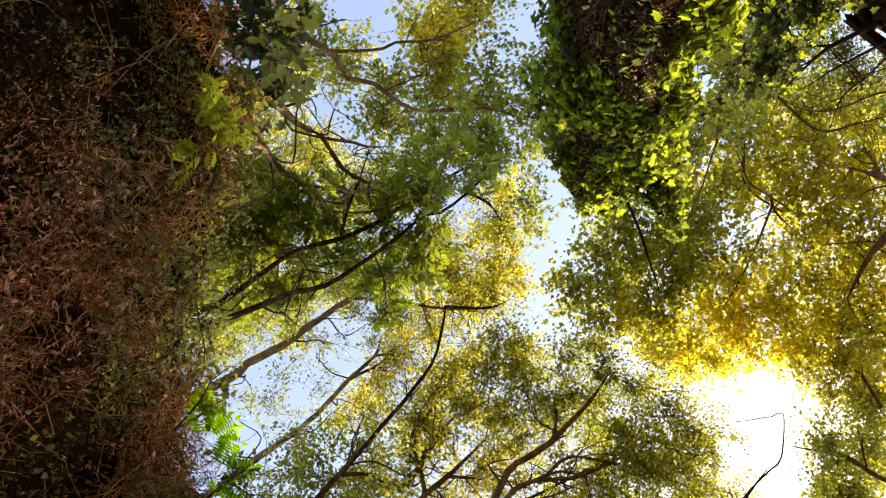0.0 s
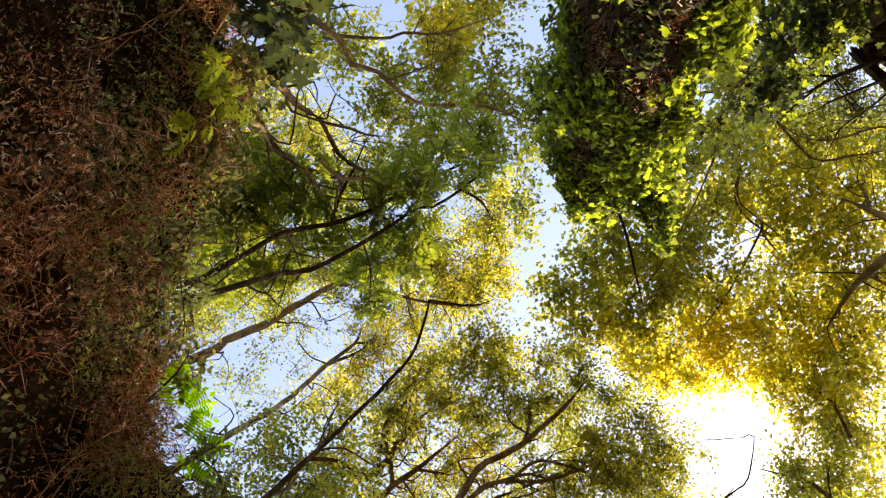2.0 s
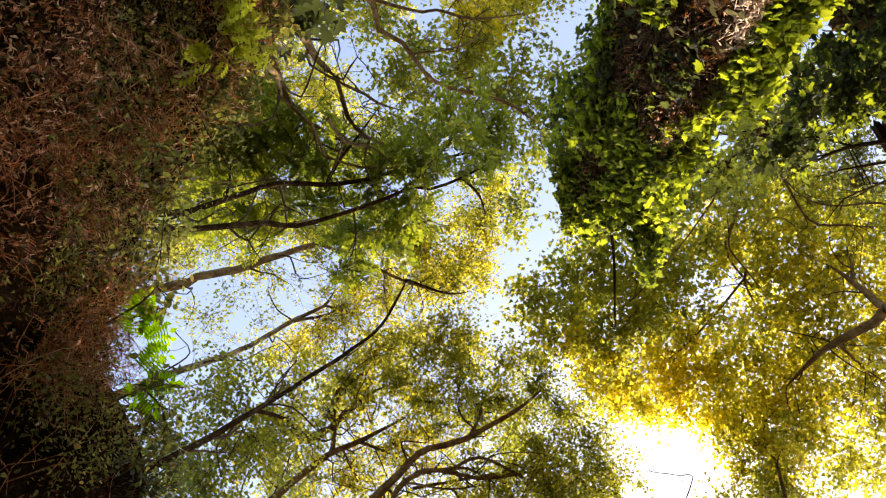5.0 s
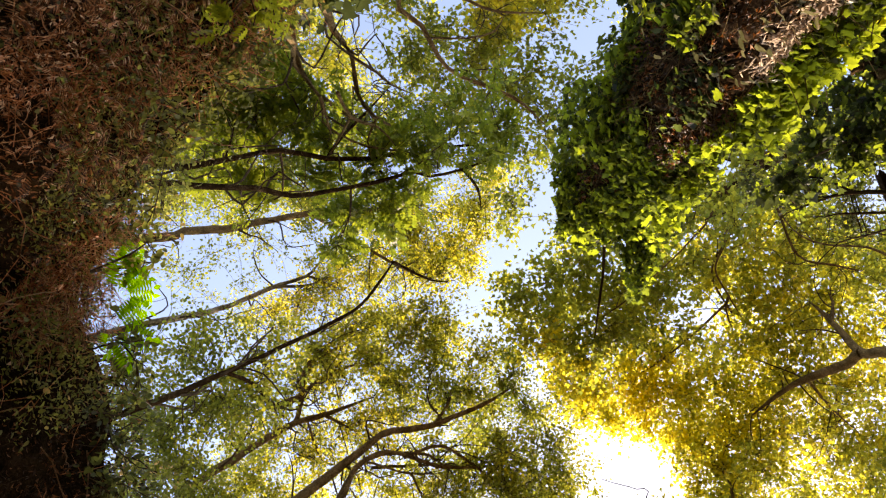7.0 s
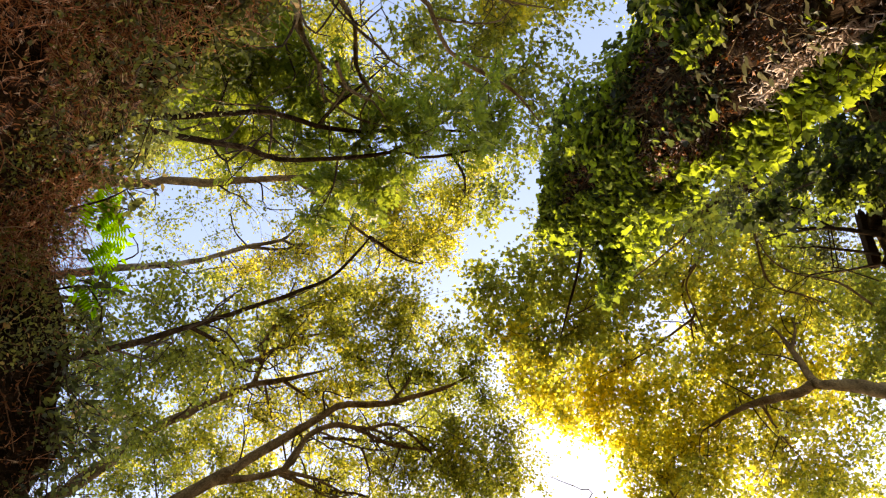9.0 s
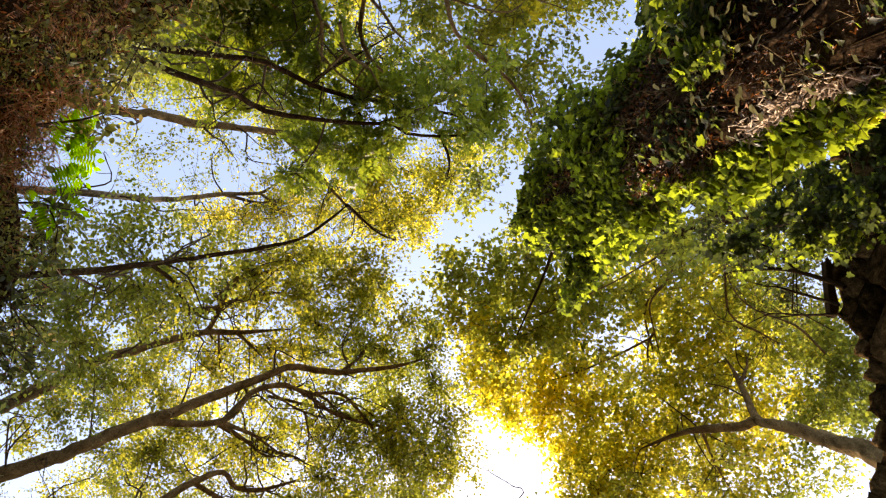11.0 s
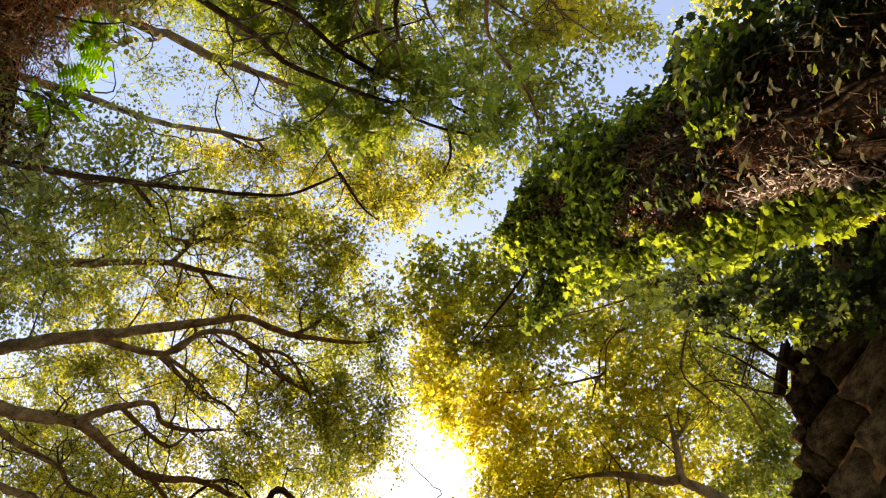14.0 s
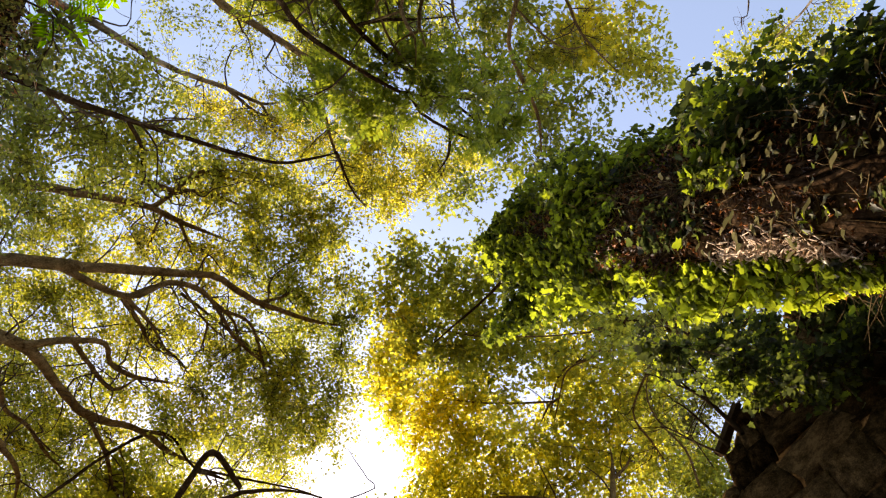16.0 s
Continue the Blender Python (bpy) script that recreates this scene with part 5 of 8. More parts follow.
crown(t, 'maple', 0.054, [
    (-4.81, 7.43, 15.22, 0.34, 0.28, 0.59), (-3.81, 5.16, 13.82, 0.30, 0.53, 0.43), (-4.73, 6.28, 15.47, 0.55, 0.56, 0.43),
    (-3.88, 6.04, 13.99, 0.48, 0.24, 0.59), (-4.53, 7.05, 14.83, 0.34, 0.33, 0.59), (-4.42, 7.75, 15.33, 0.50, 0.33, 0.59),
    (-4.41, 7.86, 15.06, 0.51, 0.43, 0.59), (-4.37, 8.90, 15.59, 0.45, 0.33, 0.59), (-3.53, 6.56, 13.46, 0.47, 0.29, 0.59),
    (-4.02, 8.02, 15.02, 0.41, 0.36, 0.59), (-3.48, 7.27, 13.28, 0.40, 0.19, 0.59), (-3.13, 4.93, 13.33, 0.38, 0.37, 0.43),
    (-3.23, 6.77, 13.76, 0.42, 0.32, 0.59), (-2.76, 6.73, 12.99, 0.32, 0.33, 0.59)])
crown(t, 'maple', 0.054, [
    (-3.26, 8.03, 14.35, 0.46, 0.35, 0.59), (-3.60, 8.82, 15.20, 0.37, 0.28, 0.59), (-2.46, 5.96, 13.14, 0.43, 0.25, 0.37),
    (-3.21, 7.39, 15.17, 0.49, 0.27, 0.59), (-2.45, 6.89, 13.44, 0.49, 0.30, 0.37), (-2.85, 7.98, 14.45, 0.42, 0.27, 0.59),
    (-3.06, 9.25, 15.98, 0.49, 0.32, 0.59), (-3.02, 8.77, 14.51, 0.57, 0.34, 0.59), (-3.10, 9.87, 15.09, 0.37, 0.35, 0.59),
    (-2.96, 10.50, 15.25, 0.57, 0.33, 0.59), (-2.41, 6.93, 14.92, 0.47, 0.28, 0.43), (-2.30, 6.54, 13.66, 0.41, 0.40, 0.37),
    (-2.61, 8.37, 15.87, 0.51, 0.41, 0.37), (-2.64, 8.10, 14.59, 0.39, 0.52, 0.59)])
crown(t, 'maple', 0.054, [
    (-2.81, 9.42, 15.70, 0.54, 0.19, 0.59), (-2.26, 7.77, 12.85, 0.33, 0.17, 0.59), (-2.18, 6.41, 15.12, 0.36, 0.32, 0.43),
    (-1.90, 6.13, 13.07, 0.33, 0.26, 0.37), (-2.19, 7.35, 14.55, 0.39, 0.34, 0.37), (-2.18, 7.58, 14.31, 0.34, 0.15, 0.37),
    (-2.12, 8.38, 15.23, 0.37, 0.30, 0.59), (-1.52, 5.09, 14.36, 0.36, 0.29, 0.37), (-1.48, 6.34, 14.37, 0.50, 0.55, 0.59),
    (-1.29, 6.25, 13.56, 0.37, 0.23, 0.59), (-1.76, 8.26, 16.08, 0.37, 0.36, 0.43), (-1.57, 6.83, 13.39, 0.42, 0.66, 0.43),
    (-1.76, 8.00, 14.30, 0.34, 0.38, 0.59), (-1.55, 9.43, 15.85, 0.38, 0.31, 0.59)])
crown(t, 'maple', 0.054, [
    (-1.67, 8.58, 13.82, 0.50, 0.18, 0.59), (-1.18, 4.96, 15.71, 0.43, 0.29, 0.50), (-0.88, 4.85, 13.47, 0.39, 0.23, 0.50),
    (-1.31, 6.12, 15.54, 0.34, 0.19, 0.59), (-0.88, 5.63, 12.85, 0.41, 0.49, 0.59), (-1.19, 6.98, 14.57, 0.44, 0.37, 0.59),
    (-1.04, 8.21, 15.94, 0.48, 0.26, 0.59), (-1.09, 7.39, 14.40, 0.46, 0.33, 0.59), (-1.34, 7.96, 14.51, 0.50, 0.42, 0.59),
    (-0.98, 5.44, 16.22, 0.35, 0.15, 0.50), (-0.69, 5.85, 15.94, 0.38, 0.27, 0.50), (-0.67, 5.73, 14.14, 0.34, 0.29, 0.59),
    (-0.66, 5.85, 13.30, 0.44, 0.32, 0.59), (-0.85, 7.16, 15.07, 0.47, 0.24, 0.59)])
crown(t, 'maple', 0.054, [
    (-0.71, 7.97, 15.94, 0.40, 0.28, 0.59), (-0.57, 8.29, 15.49, 0.33, 0.46, 0.59), (-0.23, 5.11, 13.95, 0.44, 0.35, 0.59),
    (-0.08, 6.36, 14.88, 0.48, 0.27, 0.59), (-0.43, 6.86, 15.15, 0.35, 0.36, 0.59), (0.01, 4.46, 13.06, 0.31, 0.32, 0.59),
    (0.35, 6.22, 15.38, 0.54, 0.51, 0.59), (0.10, 6.64, 15.22, 0.53, 0.34, 0.59), (0.36, 7.60, 16.19, 0.40, 0.22, 0.59),
    (0.59, 4.97, 13.78, 0.36, 0.41, 0.59), (0.62, 6.05, 15.08, 0.46, 0.31, 0.59), (0.91, 7.14, 16.23, 0.58, 0.43, 0.59),
    (0.91, 6.18, 14.41, 0.43, 0.37, 0.59)])
reach, own = [], np.random.default_rng(21)  # unseen crown added over the path to shade the bank, with two sun gaps
while len(reach) < 120:
    q = (own.uniform(-1.2, 3.3), own.uniform(7.3, 12.0), own.uniform(11.8, 13.4))
    k = 13.0 - q[2]
    if math.hypot(q[0] + 0.36 * k - 1.55, q[1] + 0.98 * k - 8.5) > 0.78 and math.hypot(q[0] + 0.36 * k - 2.15, q[1] + 0.98 * k - 7.5) > 0.6:
        reach.append((*q, own.uniform(0.5, 0.75) - 0.25 * (q[0] > 2.7), 0.4, 1.3))
crown(t, 'maple', 0.11, reach)
finish(t, 4, 2.6)

t = tree('tree with thin winding limbs beside the path', BARK)
limb(t, [(-5.38, 1.72, 4.70, 0.055), (-3.30, 5.71, 10.70, 0.041), (-2.97, 6.18, 11.40, 0.036), (-2.85, 6.56, 11.73, 0.033), (-2.57, 6.85, 12.17, 0.029), (-2.26, 7.33, 12.66, 0.025), (-1.97, 7.63, 13.04, 0.008)])
limb(t, [(-4.54, 2.23, 4.70, 0.060), (-2.69, 6.32, 10.70, 0.045), (-2.49, 6.72, 11.27, 0.040), (-2.24, 7.31, 11.89, 0.035), (-2.13, 8.18, 12.52, 0.011)])
crown(t, 'maple', 0.054, [
    (-3.13, 7.82, 13.14, 0.53, 0.39, 0.95), (-2.43, 8.93, 13.56, 0.56, 0.39, 0.95), (-1.64, 8.77, 13.98, 0.56, 0.39, 0.95),
    (-0.70, 7.60, 13.35, 0.52, 0.39, 0.95), (-4.49, 7.24, 13.77, 0.66, 0.39, 0.95), (-3.80, 7.66, 13.14, 0.63, 0.39, 0.95),
    (-5.34, 6.94, 13.55, 0.44, 0.51, 0.62), (-5.98, 7.91, 15.96, 0.41, 0.40, 0.62), (-5.61, 8.09, 15.13, 0.48, 0.34, 0.62),
    (-5.63, 8.05, 14.45, 0.50, 0.26, 0.62), (-5.77, 9.19, 15.42, 0.43, 0.54, 0.62), (-4.34, 6.79, 12.81, 0.31, 0.41, 0.62),
    (-4.50, 7.01, 12.68, 0.29, 0.35, 0.62), (-4.92, 8.46, 14.29, 0.56, 0.39, 0.62)])
crown(t, 'maple', 0.054, [
    (-5.81, 9.99, 15.89, 0.49, 0.38, 0.62), (-5.22, 9.54, 14.82, 0.52, 0.29, 0.62), (-5.10, 8.62, 15.82, 0.38, 0.35, 0.62),
    (-4.79, 8.27, 15.09, 0.36, 0.36, 0.62), (-3.94, 7.33, 12.47, 0.41, 0.38, 0.62), (-3.92, 7.61, 12.39, 0.31, 0.31, 0.62),
    (-4.00, 8.37, 13.00, 0.32, 0.55, 0.62), (-3.58, 7.34, 12.56, 0.32, 0.47, 0.62), (-3.99, 8.72, 14.47, 0.48, 0.30, 0.62),
    (-3.99, 8.61, 13.46, 0.40, 0.45, 0.62), (-3.49, 8.49, 14.30, 0.48, 0.18, 0.62), (-3.62, 9.02, 14.74, 0.38, 0.33, 0.62),
    (-3.78, 9.63, 15.18, 0.39, 0.38, 0.62), (-4.04, 10.15, 15.09, 0.56, 0.32, 0.62)])
crown(t, 'maple', 0.054, [
    (-3.63, 9.01, 14.83, 0.53, 0.44, 0.62), (-3.61, 10.07, 15.16, 0.60, 0.52, 0.62), (-2.87, 8.85, 13.46, 0.32, 0.21, 0.62),
    (-2.56, 9.26, 13.12, 0.37, 0.40, 0.62), (-2.19, 8.90, 13.60, 0.53, 0.26, 0.62), (-1.96, 8.49, 12.84, 0.35, 0.44, 0.62),
    (-2.54, 11.12, 15.62, 0.53, 0.26, 0.62), (-1.81, 7.83, 13.21, 0.44, 0.29, 0.62), (-2.07, 9.63, 15.25, 0.52, 0.32, 0.62),
    (-2.22, 10.08, 15.63, 0.39, 0.37, 0.62), (-1.90, 9.21, 13.78, 0.50, 0.42, 0.62), (-2.16, 10.69, 15.29, 0.41, 0.46, 0.62),
    (-1.82, 10.27, 15.44, 0.50, 0.33, 0.62), (-1.55, 9.75, 14.72, 0.49, 0.36, 0.62)])
crown(t, 'maple', 0.054, [
    (-0.92, 8.51, 14.25, 0.45, 0.40, 0.62), (-1.45, 9.50, 15.59, 0.42, 0.32, 0.62), (-1.17, 10.07, 15.24, 0.40, 0.40, 0.62),
    (-1.05, 8.77, 13.32, 0.41, 0.35, 0.62), (-0.60, 7.54, 13.58, 0.43, 0.47, 0.62), (-0.52, 7.27, 12.93, 0.38, 0.35, 0.62),
    (-0.51, 9.08, 14.80, 0.35, 0.42, 0.62), (-0.73, 8.63, 13.50, 0.33, 0.21, 0.62), (-0.34, 8.93, 15.50, 0.53, 0.44, 0.62),
    (0.26, 8.32, 13.68, 0.44, 0.24, 0.62)])
finish(t, 4, 2.6)

t = tree('old tree with thick knotty nearly black limbs', BARK_DARK)
limb(t, [(0.33, 6.14, 0.00, 0.057), (0.29, 5.48, 7.16, 0.049), (0.00, 4.78, 8.36, 0.042), (-0.17, 4.48, 8.93, 0.038), (-0.22, 4.24, 9.27, 0.035), (-0.25, 4.08, 9.49, 0.034), (-0.15, 4.06, 9.58, 0.033), (0.15, 4.27, 9.82, 0.031), (0.31, 4.45, 9.96, 0.030), (0.15, 4.83, 10.18, 0.012)])
limb(t, [(0.31, 4.45, 9.96, 0.025), (0.70, 4.30, 10.34, 0.018), (1.16, 4.24, 10.70, 0.004)])
limb(t, [(-0.23, 4.21, 9.31, 0.027), (-0.09, 4.33, 9.65, 0.023), (0.10, 4.48, 10.05, 0.007)])
crown(t, 'maple', 0.056, [
    (0.07, 6.28, 12.23, 0.45, 0.35, 0.90), (0.76, 6.29, 12.65, 0.47, 0.35, 0.90), 
    (-0.10, 6.89, 12.44, 0.47, 0.35, 0.90), (-0.30, 7.25, 14.29, 0.41, 0.49, 0.56), (-0.04, 5.78, 11.45, 0.26, 0.26, 0.56),
    (-0.30, 6.47, 12.01, 0.25, 0.17, 0.56), (-0.14, 8.95, 14.24, 0.48, 0.13, 0.56), (0.18, 6.15, 12.92, 0.39, 0.24, 0.56),
    (0.01, 7.15, 14.05, 0.31, 0.38, 0.56), (0.24, 7.54, 13.59, 0.50, 0.30, 0.56), (0.27, 8.04, 13.76, 0.49, 0.21, 0.56),
    (0.45, 6.31, 13.38, 0.30, 0.33, 0.56), (0.69, 6.31, 13.09, 0.34, 0.31, 0.56)])
crown(t, 'maple', 0.056, [
    (0.43, 6.43, 12.26, 0.29, 0.42, 0.56), (0.65, 7.10, 12.79, 0.31, 0.44, 0.56), (0.35, 6.72, 11.93, 0.28, 0.45, 0.56),
    (1.06, 6.09, 13.45, 0.31, 0.25, 0.56), (0.89, 5.72, 11.77, 0.34, 0.28, 0.56), (1.09, 7.20, 14.01, 0.50, 0.41, 0.56),
    (0.96, 6.91, 12.94, 0.27, 0.27, 0.56), 
    (1.27, 6.89, 13.13, 0.46, 0.42, 0.56)])
finish(t)

t = tree('maple with bright yellow backlit autumn foliage', BARK)
limb(t, [(3.98, -0.80, 0.00, 0.022), (3.55, -0.72, 10.63, 0.019), (3.31, 0.27, 11.83, 0.016), (3.13, 0.61, 12.34, 0.015), (3.13, 1.02, 12.74, 0.014), (3.10, 1.40, 13.11, 0.014), (3.40, 1.87, 13.53, 0.013), (3.78, 2.39, 14.00, 0.005)])
limb(t, [(3.40, 1.87, 13.53, 0.022), (3.41, 2.11, 13.71, 0.019), (3.57, 2.45, 14.00, 0.006)])
limb(t, [(3.40, 2.00, 13.63, 0.019), (2.89, 2.65, 14.07, 0.016), (2.37, 3.18, 14.49, 0.013), (1.69, 3.66, 14.93, 0.004)])
crown(t, 'maple', 0.086, [
    (1.24, 3.46, 14.43, 0.49, 0.66, 1.35), (1.95, 3.23, 14.93, 0.51, 0.66, 1.35), (1.80, 4.28, 15.43, 0.41, 0.68, 1.35),
    (2.43, 3.53, 14.68, 0.56, 0.72, 1.35), (3.08, 4.19, 15.18, 0.48, 0.64, 1.35), (2.53, 2.96, 14.43, 0.49, 0.62, 1.35),
    (3.25, 3.43, 14.93, 0.52, 0.64, 1.35), (3.78, 4.59, 15.43, 0.50, 0.63, 1.35), (3.99, 3.70, 14.68, 0.52, 0.58, 1.35),
    (3.15, 4.97, 15.18, 0.44, 0.68, 1.00), (3.48, 4.95, 14.43, 0.47, 0.63, 1.00), (0.95, 3.11, 14.93, 0.36, 0.73, 1.35),
    (1.27, 4.16, 15.43, 0.32, 0.68, 1.35), (2.28, 3.94, 14.68, 0.37, 0.78, 1.35)])
crown(t, 'maple', 0.086, [
    (4.13, 4.68, 15.18, 0.50, 0.58, 1.00), (0.91, 3.51, 14.74, 0.36, 0.64, 1.50), (1.30, 4.00, 15.24, 0.38, 0.64, 1.50),
    (1.88, 4.41, 15.74, 0.42, 0.64, 1.50), (2.32, 4.37, 14.99, 0.37, 0.64, 1.50), (2.92, 4.78, 15.49, 0.39, 0.64, 1.50),
    (0.73, 3.05, 14.51, 0.30, 0.68, 0.68), (0.86, 3.06, 14.05, 0.28, 0.82, 0.68), (1.51, 4.29, 16.83, 0.51, 0.62, 0.68),
    (1.51, 3.60, 14.52, 0.37, 0.67, 0.68), (1.95, 2.76, 14.49, 0.30, 0.76, 0.68), (2.12, 3.52, 15.46, 0.37, 0.69, 0.68),
    (2.05, 3.42, 14.33, 0.37, 0.78, 0.68), (2.62, 3.48, 14.78, 0.44, 0.67, 0.68)])
crown(t, 'maple', 0.086, [
    (2.75, 4.64, 17.04, 0.37, 0.67, 0.68), (3.12, 3.68, 16.44, 0.43, 0.70, 0.68), (2.86, 3.81, 15.07, 0.45, 0.58, 0.68),
    (3.06, 4.58, 15.65, 0.49, 0.68, 0.68), (3.20, 4.80, 15.58, 0.32, 0.66, 0.68), (3.50, 3.83, 15.46, 0.42, 0.64, 0.68),
    (3.91, 4.97, 17.13, 0.60, 0.47, 0.68), (3.86, 3.71, 15.03, 0.36, 0.42, 0.68), (4.39, 5.41, 17.31, 0.47, 0.62, 0.68),
    (4.56, 4.04, 15.49, 0.42, 0.50, 0.68), (4.05, 3.87, 14.03, 0.38, 0.58, 0.68)])
finish(t, 3, 1.6)

t = tree('shaded maple with dull green leaves turning yellow', BARK)
limb(t, [(3.61, -0.32, 0.00, 0.017), (3.23, -0.29, 10.51, 0.014), (2.51, 0.67, 11.52, 0.012), (2.27, 1.03, 11.90, 0.011), (1.87, 1.53, 12.41, 0.010), (1.41, 1.98, 12.89, 0.009), (0.80, 2.30, 13.38, 0.003)])
crown(t, 'maple', 0.086, [
    (0.22, 1.65, 12.88, 0.38, 0.27, 1.50), (0.14, 2.26, 13.38, 0.32, 0.30, 1.50), (0.72, 2.08, 13.88, 0.46, 0.27, 1.50),
    (1.05, 2.40, 13.13, 0.39, 0.27, 1.50), (1.40, 1.80, 13.63, 0.45, 0.27, 1.50), (1.60, 2.22, 12.88, 0.43, 0.27, 1.50),
    (0.64, 1.43, 13.38, 0.39, 0.27, 1.50), (2.19, 2.29, 13.88, 0.47, 0.27, 1.50), (1.84, 1.64, 13.13, 0.43, 0.27, 1.50),
    (0.65, 2.50, 13.63, 0.24, 0.85, 1.50), (2.30, 1.74, 12.88, 0.39, 0.27, 1.50), (1.28, 2.79, 13.38, 0.32, 0.60, 1.50),
    (0.05, 1.63, 13.88, 0.27, 0.27, 1.50), (1.28, 1.09, 13.13, 0.39, 0.27, 1.50)])
crown(t, 'maple', 0.086, [
    (2.31, 1.24, 13.63, 0.41, 0.27, 1.50), (0.20, 2.18, 16.28, 0.34, 0.12, 0.68), (-0.00, 2.19, 14.13, 0.33, 0.25, 0.68),
    (0.78, 1.78, 13.84, 0.30, 0.32, 0.68), (0.81, 2.53, 14.86, 0.28, 0.24, 0.68), (0.52, 2.48, 13.48, 0.43, 0.67, 0.68),
    (1.01, 0.58, 14.02, 0.34, 0.15, 0.68), (1.01, 1.21, 15.25, 0.46, 0.32, 0.68), (1.08, 1.40, 12.83, 0.38, 0.20, 0.68),
    (1.00, 2.09, 15.30, 0.32, 0.24, 0.68), (0.89, 2.41, 15.15, 0.37, 0.32, 0.68), (0.93, 2.88, 15.22, 0.48, 0.36, 0.68),
    (1.25, 0.48, 12.27, 0.22, 0.15, 0.68), (1.67, 0.94, 15.20, 0.46, 0.29, 0.68)])
crown(t, 'maple', 0.086, [
    (1.41, 1.42, 13.65, 0.42, 0.39, 0.68), (1.45, 2.00, 15.06, 0.49, 0.17, 0.68), (1.37, 2.41, 14.95, 0.30, 0.21, 0.68),
    (1.30, 2.55, 13.23, 0.28, 0.30, 0.68), (1.30, 2.84, 13.45, 0.30, 0.20, 0.68), (1.90, 0.79, 15.09, 0.45, 0.20, 0.68),
    (1.67, 1.02, 13.33, 0.43, 0.24, 0.68), (1.73, 1.43, 12.76, 0.29, 0.35, 0.68), (2.17, 2.11, 14.85, 0.46, 0.35, 0.68),
    (1.68, 2.03, 12.80, 0.32, 0.27, 0.68), (2.60, 0.80, 15.06, 0.30, 0.25, 0.68), (2.63, 1.31, 15.66, 0.47, 0.40, 0.68),
    (2.65, 1.51, 15.75, 0.47, 0.27, 0.68), (2.15, 2.03, 14.22, 0.41, 0.18, 0.68)])
crown(t, 'maple', 0.086, [
    (2.49, 2.35, 14.16, 0.38, 0.13, 0.68), (2.66, 2.75, 15.12, 0.43, 0.21, 0.68), (2.77, 1.01, 14.88, 0.41, 0.39, 0.68)])
finish(t, 3, 1.6)

t = tree('leaning plane tree with smooth grey-brown trunk and yellow-green leaves', BARK)
limb(t, [(5.03, 1.80, 0.00, 0.162), (4.49, 1.61, 7.53, 0.138), (4.55, 1.83, 8.73, 0.120), (4.72, 2.10, 10.29, 0.097), (4.67, 2.27, 11.19, 0.078), (4.58, 2.42, 11.82, 0.062), (4.57, 2.28, 12.36, 0.047), (4.55, 2.08, 12.95, 0.029), (4.48, 1.95, 13.38, 0.006)])
limb(t, [(4.58, 2.42, 11.82, 0.074), (4.42, 2.71, 12.24, 0.064), (4.09, 3.14, 12.95, 0.046), (3.75, 3.80, 13.69, 0.010)])
limb(t, [(4.56, 2.17, 12.68, 0.031), (4.74, 1.96, 13.05, 0.021), (4.74, 1.83, 13.22, 0.006)])
limb(t, [(5.17, 1.32, 11.83, 0.017), (4.84, 1.09, 12.14, 0.015), (4.38, 1.04, 12.47, 0.013), (4.07, 0.84, 12.71, 0.011), (3.84, 0.27, 13.07, 0.004)])
limb(t, [(4.21, 2.98, 12.69, 0.023), (4.75, 3.58, 13.17, 0.017), (5.36, 4.13, 13.69, 0.004)])
limb(t, [(3.92, 0.47, 12.94, 0.018), (4.17, 1.21, 12.81, 0.016), (4.66, 1.38, 12.76, 0.015), (5.02, 1.48, 12.76, 0.005)])
limb(t, [(3.60, 2.25, 14.00, 0.019), (3.32, 1.79, 13.90, 0.017), (3.25, 1.43, 13.82, 0.016), (3.52, 0.90, 13.69, 0.006)])
crown(t, 'maple', 0.086, [
    (2.90, 1.27, 13.50, 0.45, 0.38, 1.15), (3.52, 1.01, 14.00, 0.48, 0.48, 1.15), (4.24, 1.20, 14.50, 0.50, 0.48, 1.15),
    (3.82, 2.00, 13.75, 0.38, 0.58, 1.15), (3.55, 1.51, 14.25, 0.34, 0.58, 1.15), (4.23, 1.74, 13.50, 0.47, 0.48, 1.15),
    (4.14, 2.62, 14.00, 0.54, 0.48, 1.15), (3.67, 2.88, 14.50, 0.45, 0.48, 1.15), (4.68, 2.61, 13.75, 0.49, 0.48, 1.15),
    (5.17, 2.13, 14.25, 0.46, 0.48, 1.15), (5.18, 3.31, 13.50, 0.49, 0.58, 1.15), (4.68, 3.42, 14.00, 0.55, 0.48, 1.15),
    (4.39, 4.40, 14.50, 0.53, 0.48, 1.15), (4.84, 4.07, 13.75, 0.50, 0.48, 1.15)])
crown(t, 'maple', 0.086, [
    (5.47, 4.79, 14.25, 0.48, 0.48, 1.15), (3.85, 4.62, 13.50, 0.49, 0.48, 1.15), (2.61, 1.73, 14.00, 0.38, 0.28, 1.15),
    (3.20, 1.95, 14.50, 0.30, 0.38, 0.90), (2.82, 2.58, 13.75, 0.28, 0.38, 1.15), (5.59, 2.66, 14.25, 0.41, 0.58, 1.15),
    (5.58, 1.23, 15.55, 0.50, 0.28, 0.60), (6.66, 1.74, 16.05, 0.59, 0.03, 0.50),
    (6.62, 2.64, 15.30, 0.51, 0.28, 0.50), (6.62, 1.98, 15.05, 0.45, 0.03, 0.50),
    (6.23, 1.65, 13.12, 0.41, 0.03, 1.30), (6.93, 2.12, 13.60, 0.43, 0.03, 1.30)])
